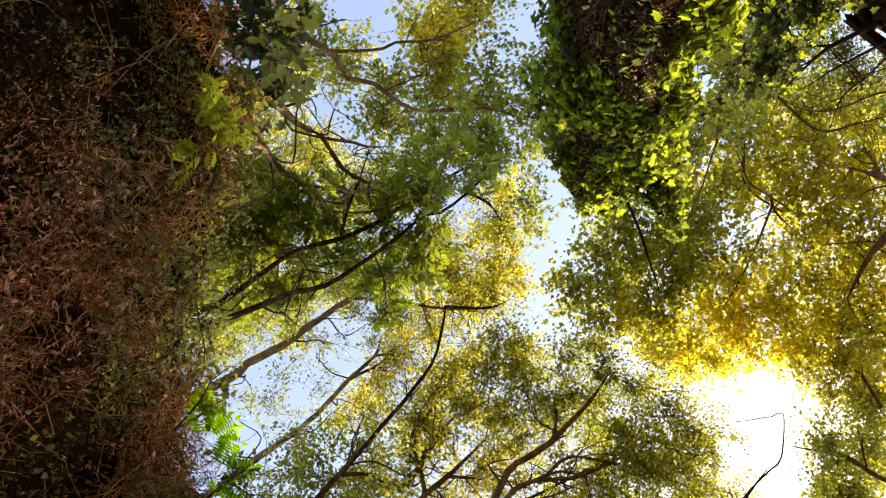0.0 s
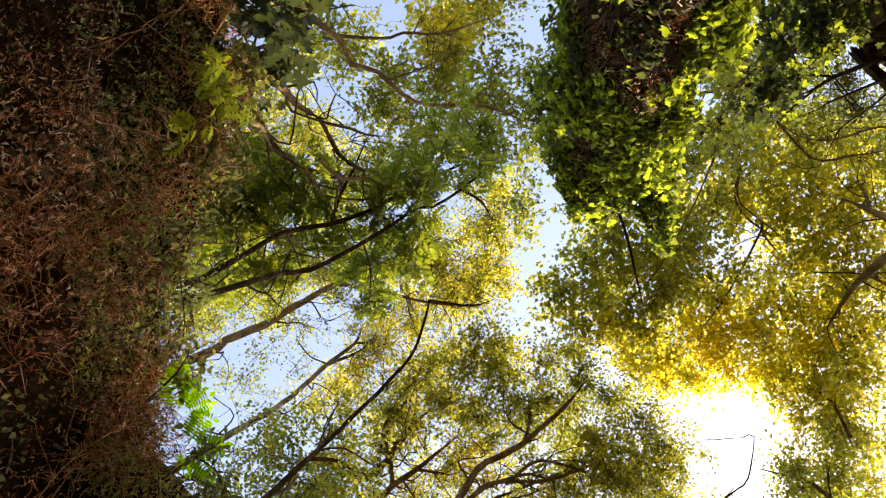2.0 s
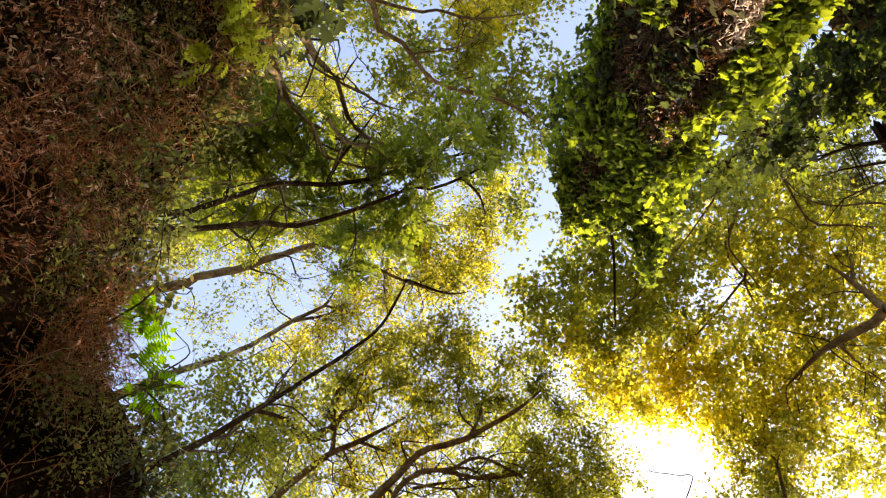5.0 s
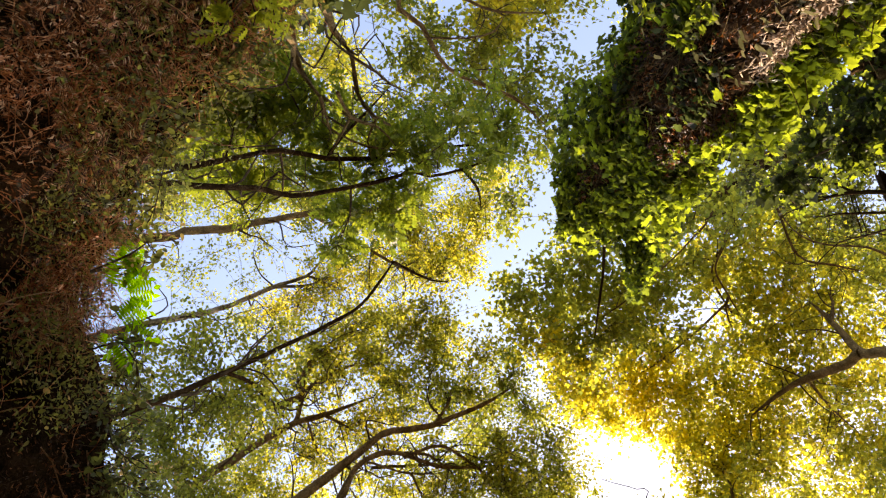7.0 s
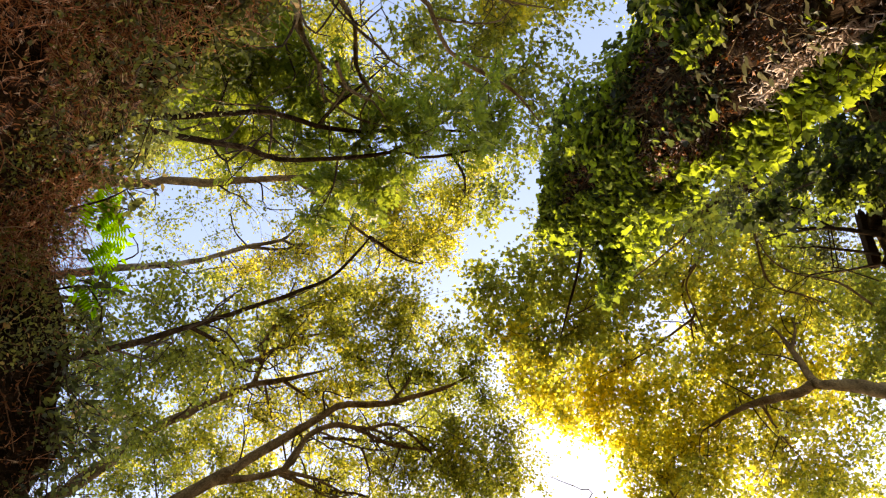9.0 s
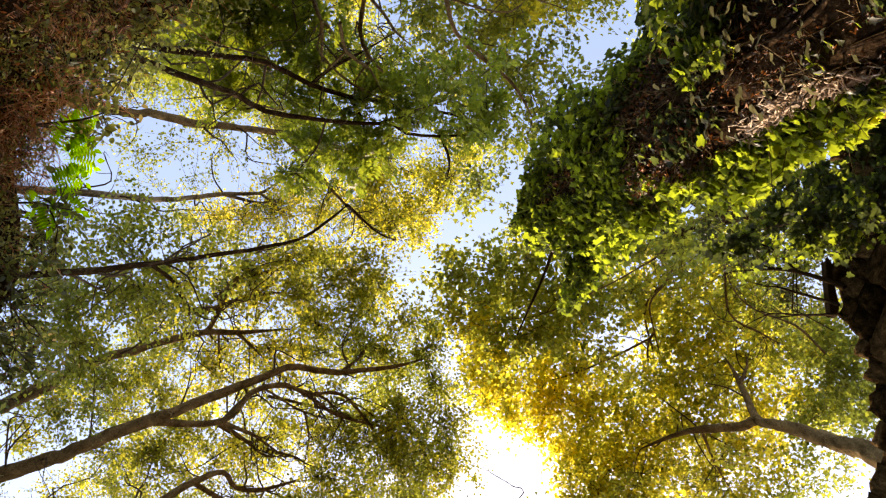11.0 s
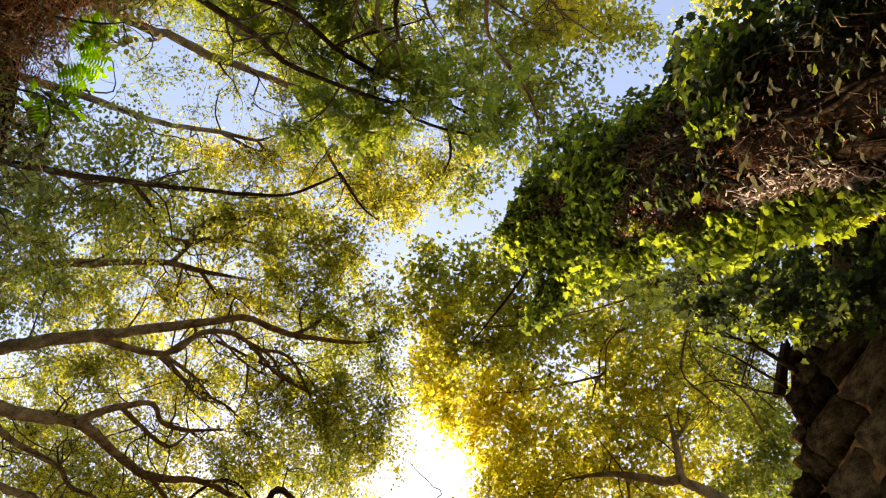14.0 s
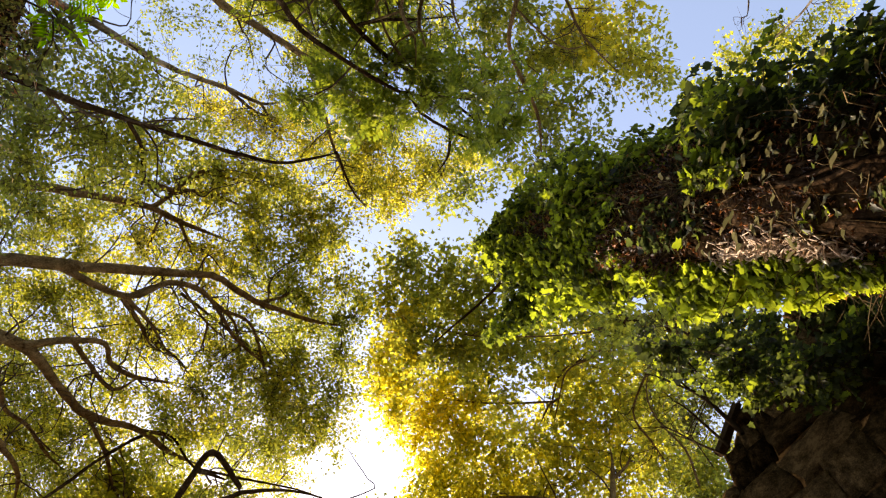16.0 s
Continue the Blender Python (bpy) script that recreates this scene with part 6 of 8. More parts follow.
crown(t, 'maple', 0.086, [
    (6.67, 2.39, 14.08, 0.44, 0.03, 1.30), (6.35, 1.17, 13.36, 0.30, 0.03, 1.30), (6.32, 2.69, 13.84, 0.43, 0.03, 1.30),
    (5.71, 1.12, 13.12, 0.33, 0.13, 1.30), (5.25, 1.13, 14.50, 0.62, 0.33, 0.80),
    (5.63, 2.02, 14.98, 0.65, 0.33, 0.80), (4.58, 1.30, 14.26, 0.60, 0.33, 0.80), (4.94, 2.39, 14.74, 0.63, 0.33, 0.80),
    (3.88, 1.94, 14.02, 0.48, 0.33, 0.80), (4.17, 0.75, 14.50, 0.50, 0.33, 0.80), (3.66, 1.48, 14.98, 0.46, 0.48, 0.80),
    (5.06, -0.25, 14.74, 0.52, 0.33, 0.80)])
crown(t, 'maple', 0.086, [
    (6.37, 1.51, 14.80, 0.49, 0.38, 0.90),
    (5.58, 1.71, 15.28, 0.49, 0.48, 0.90), (7.05, 1.89, 15.04, 0.45, 0.33, 0.90),
    (6.32, 2.42, 14.32, 0.42, 0.48, 0.90), (4.72, 1.24, 14.80, 0.41, 0.38, 0.90), (7.34, 2.87, 15.28, 0.47, 0.48, 0.90),
    (5.08, 0.71, 14.92, 0.53, 0.03, 0.80), 
    (4.84, 0.58, 15.64, 0.55, 0.03, 0.80)])
crown(t, 'maple', 0.086, [
    (4.98, -0.04, 15.40, 0.43, 0.03, 0.80), 
    (4.38, 0.58, 15.16, 0.42, 0.03, 0.80), (2.59, 0.47, 12.93, 0.37, 0.61, 0.68), (3.14, 1.54, 15.24, 0.31, 0.41, 0.68),
    (3.36, 3.23, 15.96, 0.47, 0.31, 0.68), (3.26, 0.57, 14.03, 0.35, 0.54, 0.68), (3.36, 1.18, 15.45, 0.44, 0.56, 0.68),
    (3.45, 1.56, 15.13, 0.36, 0.45, 0.68), (3.31, 1.62, 13.90, 0.45, 0.50, 0.68), (3.94, 3.69, 16.40, 0.44, 0.46, 0.68),
    (4.27, 0.31, 16.15, 0.37, 0.00, 0.50), (3.18, 0.59, 13.24, 0.26, 0.55, 0.68)])
crown(t, 'maple', 0.086, [
    (3.73, 0.94, 15.14, 0.30, 0.55, 0.50), (4.54, 1.88, 16.65, 0.55, 0.54, 0.68), (4.24, 2.25, 16.09, 0.52, 0.33, 0.50),
    (4.24, 2.62, 16.07, 0.45, 0.72, 0.68), (4.04, 3.51, 15.33, 0.51, 0.42, 0.68), (4.93, -0.37, 17.50, 0.37, 0.00, 0.50),
    (4.89, 0.03, 16.20, 0.52, 0.20, 0.50), (4.62, 0.65, 16.04, 0.38, 0.42, 0.50), (4.26, 0.95, 14.92, 0.39, 0.18, 0.50),
    (4.00, 1.63, 14.14, 0.33, 0.58, 0.68), (4.00, 1.78, 14.48, 0.29, 0.30, 0.50), (4.35, 2.69, 15.24, 0.41, 0.61, 0.68),
    (4.75, 3.38, 16.23, 0.50, 0.39, 0.68), (4.05, 4.69, 14.38, 0.37, 0.45, 0.68)])
crown(t, 'maple', 0.086, [
    (4.01, 4.84, 13.90, 0.33, 0.47, 0.68), (3.93, 5.17, 14.15, 0.37, 0.66, 0.68), (5.48, -0.95, 16.55, 0.50, 0.41, 0.50),
    (5.09, -0.14, 16.60, 0.51, 0.34, 0.50), (5.30, 0.16, 16.06, 0.34, 0.00, 0.50), (5.48, 0.82, 16.79, 0.36, 0.03, 0.50),
    (4.79, 1.24, 14.57, 0.32, 0.20, 0.50), (4.20, 1.27, 13.52, 0.34, 0.39, 0.50), (4.50, 2.02, 14.48, 0.40, 0.34, 0.68),
    (4.62, 2.43, 14.66, 0.46, 0.38, 0.50), (4.43, 2.78, 13.73, 0.36, 0.47, 0.68), (4.37, 3.21, 13.72, 0.33, 0.39, 0.68),
    (4.85, 4.37, 15.12, 0.37, 0.45, 0.68), (4.64, 4.44, 14.82, 0.42, 0.47, 0.68)])
crown(t, 'maple', 0.086, [
    (4.18, 4.79, 13.73, 0.32, 0.54, 0.68), (4.62, 5.70, 14.12, 0.35, 0.28, 0.68), (5.49, -1.22, 15.28, 0.38, 0.00, 0.50),
    (5.52, -0.96, 15.33, 0.30, 0.46, 0.50), 
    (5.67, 0.74, 16.56, 0.55, 0.00, 0.50), (4.93, 1.13, 14.84, 0.35, 0.32, 0.56), (4.56, 1.28, 13.85, 0.34, 0.50, 0.56),
    (4.52, 1.70, 13.65, 0.38, 0.60, 0.68), (5.06, 2.54, 15.12, 0.46, 0.19, 0.50), (4.48, 2.55, 13.18, 0.27, 0.41, 0.68),
    (5.34, 3.22, 14.92, 0.37, 0.46, 0.68), (5.09, 3.76, 15.24, 0.31, 0.44, 0.68)])
crown(t, 'maple', 0.086, [
    (5.99, 4.74, 16.47, 0.38, 0.48, 0.68), (6.02, 4.99, 16.48, 0.54, 0.46, 0.68), (4.45, 4.18, 12.90, 0.34, 0.56, 0.68),
    (6.51, -0.93, 16.62, 0.38, 0.15, 0.50), (5.67, -0.43, 15.10, 0.47, 0.01, 0.50), 
    (5.40, 1.64, 14.46, 0.41, 0.53, 0.56),
    (6.09, 1.93, 16.06, 0.44, 0.58, 0.56), (5.43, 2.25, 14.23, 0.31, 0.54, 0.68), (6.16, 3.38, 16.11, 0.54, 0.46, 0.68),
    (5.49, 3.01, 14.18, 0.46, 0.70, 0.68), (5.14, 3.37, 13.36, 0.35, 0.59, 0.68)])
crown(t, 'maple', 0.086, [
    (4.66, 3.33, 12.59, 0.27, 0.46, 0.68), (5.20, 4.53, 13.91, 0.30, 0.37, 0.68), (5.08, 4.69, 13.84, 0.37, 0.43, 0.68),
    (5.75, 5.61, 14.89, 0.45, 0.64, 0.68), (6.37, -0.93, 15.92, 0.42, 0.32, 0.50), 
    (5.89, 1.85, 15.01, 0.42, 0.38, 0.50), (6.65, 2.63, 16.14, 0.53, 0.42, 0.68),
    (6.58, 3.26, 15.90, 0.35, 0.56, 0.68), (6.15, 3.57, 15.37, 0.33, 0.74, 0.68)])
crown(t, 'maple', 0.086, [
    (6.09, 3.96, 15.03, 0.45, 0.51, 0.68), (5.80, 4.06, 14.08, 0.38, 0.56, 0.68), (5.88, 4.41, 14.20, 0.40, 0.61, 0.68),
    (5.98, 5.22, 14.60, 0.38, 0.29, 0.68), (7.76, -1.07, 17.83, 0.50, 0.00, 0.50), (6.30, -0.25, 14.23, 0.41, 0.17, 0.50),
    (6.59, 1.65, 14.84, 0.44, 0.30, 0.56), (5.93, 1.90, 14.14, 0.41, 0.30, 0.56), (6.06, 2.43, 13.96, 0.30, 0.61, 0.56),
    (6.52, 2.82, 14.59, 0.32, 0.13, 0.68), (6.88, 3.73, 15.83, 0.45, 0.62, 0.68)])
crown(t, 'maple', 0.086, [
    (6.29, 3.50, 14.56, 0.45, 0.52, 0.68), (8.34, 0.39, 17.84, 0.53, 0.05, 0.50), (7.80, 0.78, 16.58, 0.36, 0.05, 0.50),
    (6.75, 1.12, 14.83, 0.49, 0.14, 0.68), (6.85, 1.61, 15.06, 0.39, 0.16, 0.68), (6.17, 1.75, 13.18, 0.27, 0.08, 0.68),
    (6.22, 2.05, 13.18, 0.40, 0.19, 0.68), (7.94, 3.28, 16.52, 0.45, 0.42, 0.56), (6.04, 2.85, 13.32, 0.36, 0.14, 0.68),
    (6.72, 3.49, 14.36, 0.35, 0.26, 0.68), (7.69, 0.14, 15.57, 0.54, 0.09, 0.50), (8.68, 0.48, 17.27, 0.64, 0.00, 0.50),
    (7.25, 0.98, 14.81, 0.49, 0.12, 0.50), (7.49, 1.74, 15.24, 0.42, 0.09, 0.68)])
crown(t, 'maple', 0.086, [
    (6.72, 1.97, 13.61, 0.29, 0.00, 0.68), (7.08, 2.45, 14.02, 0.39, 0.00, 0.68), (7.75, 3.26, 15.89, 0.41, 0.06, 0.68),
    (8.05, 3.65, 15.62, 0.46, 0.40, 0.56), (7.82, 2.11, 14.99, 0.41, 0.11, 0.68), (7.54, 2.38, 14.42, 0.49, 0.01, 0.68),
    (7.73, 2.74, 15.00, 0.35, 0.06, 0.68), (7.89, 3.17, 14.83, 0.37, 0.00, 0.68), (7.64, 1.95, 13.52, 0.41, 0.00, 0.68),
    (7.88, 2.40, 14.18, 0.37, 0.00, 0.68)])
finish(t, 3, 1.6)

t = tree('tree with loose yellow-green foliage against the sun', BARK)
limb(t, [(3.65, 6.75, 0.00, 0.068), (3.26, 6.02, 10.15, 0.058), (3.06, 6.03, 11.35, 0.050), (2.81, 6.14, 12.86, 0.038), (2.67, 6.03, 13.71, 0.030), (2.49, 6.01, 14.15, 0.025), (2.17, 5.99, 14.80, 0.007)])
limb(t, [(3.43, 5.49, 13.60, 0.030), (3.54, 5.12, 14.22, 0.024), (3.41, 4.94, 14.60, 0.020), (3.14, 4.99, 14.95, 0.006)])
crown(t, 'maple', 0.076, [
    (3.87, 4.31, 14.47, 0.62, 0.57, 1.00), (3.31, 4.65, 14.95, 0.48, 0.52, 1.00), (4.06, 5.47, 15.43, 0.62, 0.42, 1.00),
    (3.11, 5.46, 14.71, 0.54, 0.52, 1.00), (3.68, 6.22, 15.19, 0.57, 0.42, 1.00), (2.68, 6.12, 14.47, 0.53, 0.37, 1.00),
    (4.58, 3.88, 14.71, 0.53, 0.52, 1.00),
    (4.48, 3.33, 15.19, 0.54, 0.62, 1.00), (6.30, 4.71, 14.47, 0.56, 0.42, 0.90),
    (7.05, 4.33, 14.95, 0.46, 0.22, 0.60), (5.33, 5.74, 15.43, 0.59, 0.42, 0.90)])
crown(t, 'maple', 0.076, [
    (3.82, 5.76, 14.71, 0.55, 0.42, 0.90), (6.45, 5.74, 15.19, 0.59, 0.42, 0.90), 
    (2.40, 5.82, 13.98, 0.29, 0.29, 0.62),
    (3.00, 6.61, 15.84, 0.32, 0.42, 0.62)])
crown(t, 'maple', 0.076, [
    (3.84, 5.41, 16.65, 0.39, 0.51, 0.62), (3.42, 5.04, 14.52, 0.30, 0.29, 0.62), (3.51, 5.92, 14.71, 0.45, 0.29, 0.56),
    (3.61, 6.97, 15.68, 0.51, 0.46, 0.68), (3.53, 7.04, 15.28, 0.51, 0.29, 0.68), (3.28, 6.91, 14.14, 0.33, 0.30, 0.68),
    (3.91, 4.27, 14.52, 0.42, 0.50, 0.62), (3.76, 5.13, 14.45, 0.35, 0.46, 0.62),
    (4.09, 5.80, 15.89, 0.45, 0.44, 0.62), (3.81, 6.19, 15.74, 0.49, 0.42, 0.56), (4.40, 7.11, 16.16, 0.51, 0.43, 0.56),
    (4.20, 7.71, 16.80, 0.56, 0.30, 0.68), (4.51, 8.65, 16.90, 0.50, 0.18, 0.68)])
crown(t, 'maple', 0.076, [
    (4.00, 3.11, 14.54, 0.35, 0.68, 0.62), (4.49, 6.65, 16.00, 0.54, 0.32, 0.62), (4.20, 6.38, 15.05, 0.43, 0.30, 0.56),
    (4.02, 7.02, 14.83, 0.49, 0.54, 0.62), (4.93, 3.94, 15.91, 0.43, 0.69, 0.62), (5.84, 6.74, 17.70, 0.63, 0.53, 0.56),
    (4.70, 6.64, 15.32, 0.34, 0.37, 0.56), (5.07, 5.91, 15.24, 0.41, 0.56, 0.56), (5.70, 6.62, 15.99, 0.50, 0.42, 0.56),
    (5.96, 6.50, 15.85, 0.36, 0.58, 0.56), (6.69, 6.64, 16.79, 0.58, 0.45, 0.56), (6.49, 6.67, 16.10, 0.59, 0.69, 0.56),
    (6.82, 7.25, 16.26, 0.62, 0.55, 0.56), (6.28, 3.93, 14.54, 0.38, 0.25, 0.37)])
crown(t, 'maple', 0.076, [
    (6.92, 5.08, 15.53, 0.33, 0.35, 0.56), (6.45, 5.13, 15.10, 0.51, 0.36, 0.56), (7.56, 6.45, 17.34, 0.66, 0.52, 0.56),
    (7.07, 6.55, 16.35, 0.59, 0.43, 0.56), (6.61, 6.89, 15.54, 0.48, 0.63, 0.56), (6.70, 3.93, 14.53, 0.39, 0.19, 0.37),
    (6.55, 4.53, 14.41, 0.33, 0.44, 0.56), (6.84, 5.07, 14.88, 0.55, 0.43, 0.56), (7.69, 6.09, 16.21, 0.48, 0.42, 0.56),
    (6.55, 5.65, 13.75, 0.39, 0.31, 0.56), (6.80, 6.29, 14.75, 0.57, 0.44, 0.56), (7.53, 3.80, 15.10, 0.37, 0.14, 0.37),
    (8.16, 4.51, 16.25, 0.41, 0.18, 0.37), (8.92, 5.80, 17.51, 0.64, 0.31, 0.37)])
crown(t, 'maple', 0.076, [
    (7.17, 4.88, 14.57, 0.40, 0.33, 0.37), (8.93, 4.78, 16.93, 0.37, 0.22, 0.37)])
crown(t, 'maple', 0.076, [
    (3.14, 6.86, 14.95, 0.68, 0.32, 1.30), (2.62, 6.85, 14.91, 0.48, 0.34, 0.62), (2.45, 5.98, 13.67, 0.40, 0.22, 0.62),
    (3.17, 7.47, 15.47, 0.42, 0.33, 0.68), (3.20, 8.37, 15.66, 0.34, 0.56, 0.68), (4.14, 9.06, 17.17, 0.62, 0.23, 0.68),
    (2.39, 7.13, 15.43, 0.52, 0.42, 1.00), (2.54, 7.01, 14.47, 0.55, 0.27, 1.30), (2.40, 7.83, 16.18, 0.51, 0.50, 0.62),
    (2.57, 9.06, 17.57, 0.44, 0.55, 0.62), (2.43, 7.60, 15.11, 0.47, 0.37, 0.68), (2.61, 7.03, 14.19, 0.47, 0.37, 0.68)])
finish(t)

t = tree('distant poplar with pale yellow top', BARK_PALE)
limb(t, [(2.25, -7.29, 0.00, 0.028), (2.01, -6.51, 12.40, 0.024), (2.24, -6.09, 13.60, 0.021), (2.71, -5.63, 15.25, 0.018), (2.79, -5.08, 16.47, 0.016), (2.79, -4.66, 17.20, 0.006)])
limb(t, [(1.52, -5.41, 13.60, 0.020), (1.47, -4.92, 13.81, 0.015), (1.73, -4.68, 13.93, 0.013), (1.85, -4.54, 14.00, 0.011), (1.81, -4.47, 14.03, 0.011), (1.93, -4.38, 14.08, 0.004)])
crown(t, 'maple', 0.085, [
    (2.58, -4.70, 16.82, 0.43, 0.33, 0.72), (2.88, -5.22, 17.20, 0.44, 0.33, 0.72), (2.74, -4.39, 17.58, 0.35, 0.33, 0.72),
    (2.72, -3.74, 17.01, 0.31, 0.33, 0.72), (3.40, -5.89, 17.39, 0.46, 0.33, 0.72), (2.89, -5.63, 16.82, 0.36, 0.33, 0.72),
    (3.55, -6.25, 17.20, 0.46, 0.33, 0.72), (2.87, -5.05, 17.95, 0.51, 0.47, 0.44), (3.47, -4.77, 20.22, 0.55, 0.23, 0.44),
    (2.95, -3.72, 18.06, 0.41, 0.40, 0.44), (3.10, -3.48, 19.16, 0.38, 0.24, 0.44), (3.32, -6.93, 17.06, 0.47, 0.45, 0.44),
    (3.69, -7.09, 17.59, 0.38, 0.44, 0.44), (3.18, -5.74, 17.39, 0.46, 0.17, 0.44)])
crown(t, 'maple', 0.085, [
    (3.69, -5.46, 18.06, 0.62, 0.46, 0.44), (4.09, -5.32, 19.10, 0.62, 0.42, 0.44), (3.18, -3.66, 16.39, 0.42, 0.33, 0.44),
    (3.67, -3.86, 18.62, 0.51, 0.30, 0.44), (4.48, -7.32, 18.50, 0.55, 0.41, 0.44), (4.28, -6.46, 18.20, 0.62, 0.20, 0.44),
    (4.26, -5.98, 18.25, 0.42, 0.21, 0.44), (3.94, -5.59, 18.22, 0.56, 0.49, 0.44), (4.50, -7.19, 18.21, 0.43, 0.27, 0.44)])
finish(t)

t = tree("hazy grey-green tree far behind the ruined wall", BARK_PALE)
limb(t, [(7.6, 1.2, 0.0, 0.11), (7.4, 1.3, 12.0, 0.08), (6.9, 1.5, 15.5, 0.05), (6.6, 1.6, 18.0, 0.01)])
crown(t, "bramble", 0.075, [
    (6.87, 0.93, 18.47, 0.55, 0.36, 1.10), (6.84, 1.04, 17.24, 0.55, 0.36, 1.10), (7.02, 1.55, 18.44, 0.55, 0.36, 1.10),
    (7.66, 1.53, 18.36, 0.55, 0.36, 1.10), (6.77, 0.47, 16.86, 0.55, 0.36, 1.10), (7.15, 1.83, 17.72, 0.55, 0.36, 1.10),
    (7.84, 2.00, 17.91, 0.55, 0.36, 1.10), (8.58, 2.26, 18.39, 0.55, 0.36, 1.10), (8.18, 1.15, 17.83, 0.55, 0.36, 1.10)])
finish(t, 4)

# ---- ivy-clad trunk ----
ivy_line = smooth_line([(1.06, -1.25, 0.0, 0.38), (0.98, -1.04, 2.2, 0.29), (0.9, -0.73, 3.8, 0.24), (0.87, -0.54, 4.6, 0.23), (0.81, -0.36, 5.3, 0.21), (0.67, -0.1, 6.2, 0.17), (0.43, 0.27, 7.1, 0.06)], 0.08)
foot = ivy_line[0, :3].copy()
v, f = tube(smooth_line(ivy_line[::4], 0.035), 56)
axis = ivy_line[np.argmin(np.abs(v[:, 2:3] - ivy_line[None, :, 2]), axis=1), :3]
arm = (v - axis) * [1, 1, 0]
turn = np.arctan2(arm[:, 1], arm[:, 0])
ridge = 1 - np.abs(bumps(np.cos(turn) * 2.2, np.sin(turn) * 2.2, v[:, 2] * 0.9, scale=2.2)) * 2.2
knob = bumps(np.cos(turn), np.sin(turn), v[:, 2] * 2.4, scale=3.5)
v = v + arm * (0.09 * ridge + 0.1 * knob + 0.05 * bumps(np.cos(turn) * 4, np.sin(turn) * 4, v[:, 2] * 9, scale=2.0) - 0.05)[:, None]
host = tagged(new("ivy_tree"), "old leaning trunk thickly clad in ivy", "tree")
host.location = foot
under(mesh_from("trunk", v - foot, f, BARK_OLD, smooth=True), host, "ribbed dark brown bark")


def ivy_on(line, n, low, high, depth, size, turn_or_shade, patch, threshold, loose=0.25, shape=IVY_LEAF, side=(0, 360), strip=1.0):
    """Ivy in hanging tufts round a trunk: tufts stand out where a slow noise is high, bark shows where it is low."""
    i = (rng.uniform(low, high, n) * (len(line) - 1)).astype(int)
    ang = rng.uniform(0, 2 * np.pi, n)
    out = np.stack([np.cos(ang), np.sin(ang), 0 * ang], -1)
    z = line[i, 2] + rng.normal(size=n) * 0.04
    lump = bumps(np.cos(ang) * 0.7, np.sin(ang) * 0.7, z + patch, scale=1.5) + 0.5 * bumps(np.cos(ang) * 0.7, np.sin(ang) * 0.7, z + patch, scale=4.0)
    bare = np.interp(np.degrees(ang), [0, 50, 88, 95, 106, 114, 190, 225, 290, 360], [0.0, -0.6, -0.6, 0.95, 0.95, 0.75, 0.65, 0.1, -0.5, 0.0])
    bare = np.interp(line[i, 2], [3.0, 3.7, 4.75, 5.3], [0.6, 1.0, 1.0, 0.0]) * bare * strip
    keep = (lump > threshold + bare + rng.normal(size=n) * 0.08) & (np.degrees(ang) >= side[0]) & (np.degrees(ang) <= side[1])
    i, out, z, lump = i[keep], out[keep], z[keep], lump[keep]
    m = len(i)
    face = np.degrees(ang[keep])
    off = depth * np.interp(face, [95, 120, 185, 205], [1.0, 0.5, 0.5, 1.0]) * np.where(face < 180, np.interp(z, [3.2, 4.4, 5.0], [0.3, 0.45, 1.0]), 1.0) * np.clip(0.3 + 1.5 * lump, 0.06, 1.5) * (0.3 + 0.7 * rng.random(m) ** 0.5)
    p = line[i, :3] + out * (line[i, 3] + off)[:, None]
    p[:, 2] = z
    way = out * loose + rng.normal(size=(m, 3)) * (0.2 + 0.6 * loose) + [0, 0, -0.9]
    up = out + rng.normal(size=(m, 3)) * (0.1 + loose) + [0, 0, loose]
    return leaf_cloud(shape, p, way, up, size * np.interp(z, [2.6, 3.6, 4.6, 7.0], [0.5, 0.66, 0.88, 1.05]) * (0.5 + 0.75 * rng.random(m)), turn_or_shade + 0.12 * rng.normal(size=m))


def leaf_part(name, clouds, mat, parent, origin, label="", kind="stuff"):
    v, f = join([(a, b) for a, b, c in clouds])
    return under(mesh_from(name, v - origin, f, mat, np.concatenate([c for a, b, c in clouds])), parent, label, kind)


# leaf tone paints the light: sunward side bright, averted sides near black
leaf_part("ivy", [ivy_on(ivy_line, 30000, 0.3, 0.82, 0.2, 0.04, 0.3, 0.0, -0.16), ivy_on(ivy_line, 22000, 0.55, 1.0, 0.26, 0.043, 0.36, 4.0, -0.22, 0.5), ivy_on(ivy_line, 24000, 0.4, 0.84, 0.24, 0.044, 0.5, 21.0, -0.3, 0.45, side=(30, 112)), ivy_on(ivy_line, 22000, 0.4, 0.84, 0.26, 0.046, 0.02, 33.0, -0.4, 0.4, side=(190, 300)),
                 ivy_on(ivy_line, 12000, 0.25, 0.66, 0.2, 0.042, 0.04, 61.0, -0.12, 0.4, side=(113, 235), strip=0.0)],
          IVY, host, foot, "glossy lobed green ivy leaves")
arm_line = smooth_line([(0.76, -0.22, 5.8, 0.05), (0.86, 0.0, 5.95, 0.05), (0.86, 0.18, 6.1, 0.04), (0.8, 0.34, 6.3, 0.03), (0.74, 0.5, 6.45, 0.008)], 0.06)
v, f = tube(arm_line, 8, 0.1)
side_arm = under(mesh_from("side_limb", v - foot, f, BARK_OLD, smooth=True), host)
leaf_part("ivy", [ivy_on(arm_line, 5200, 0.1, 1.0, 0.24, 0.04, 0.34, 6.0, -0.4, 0.6)], IVY, side_arm, foot)
winding = []
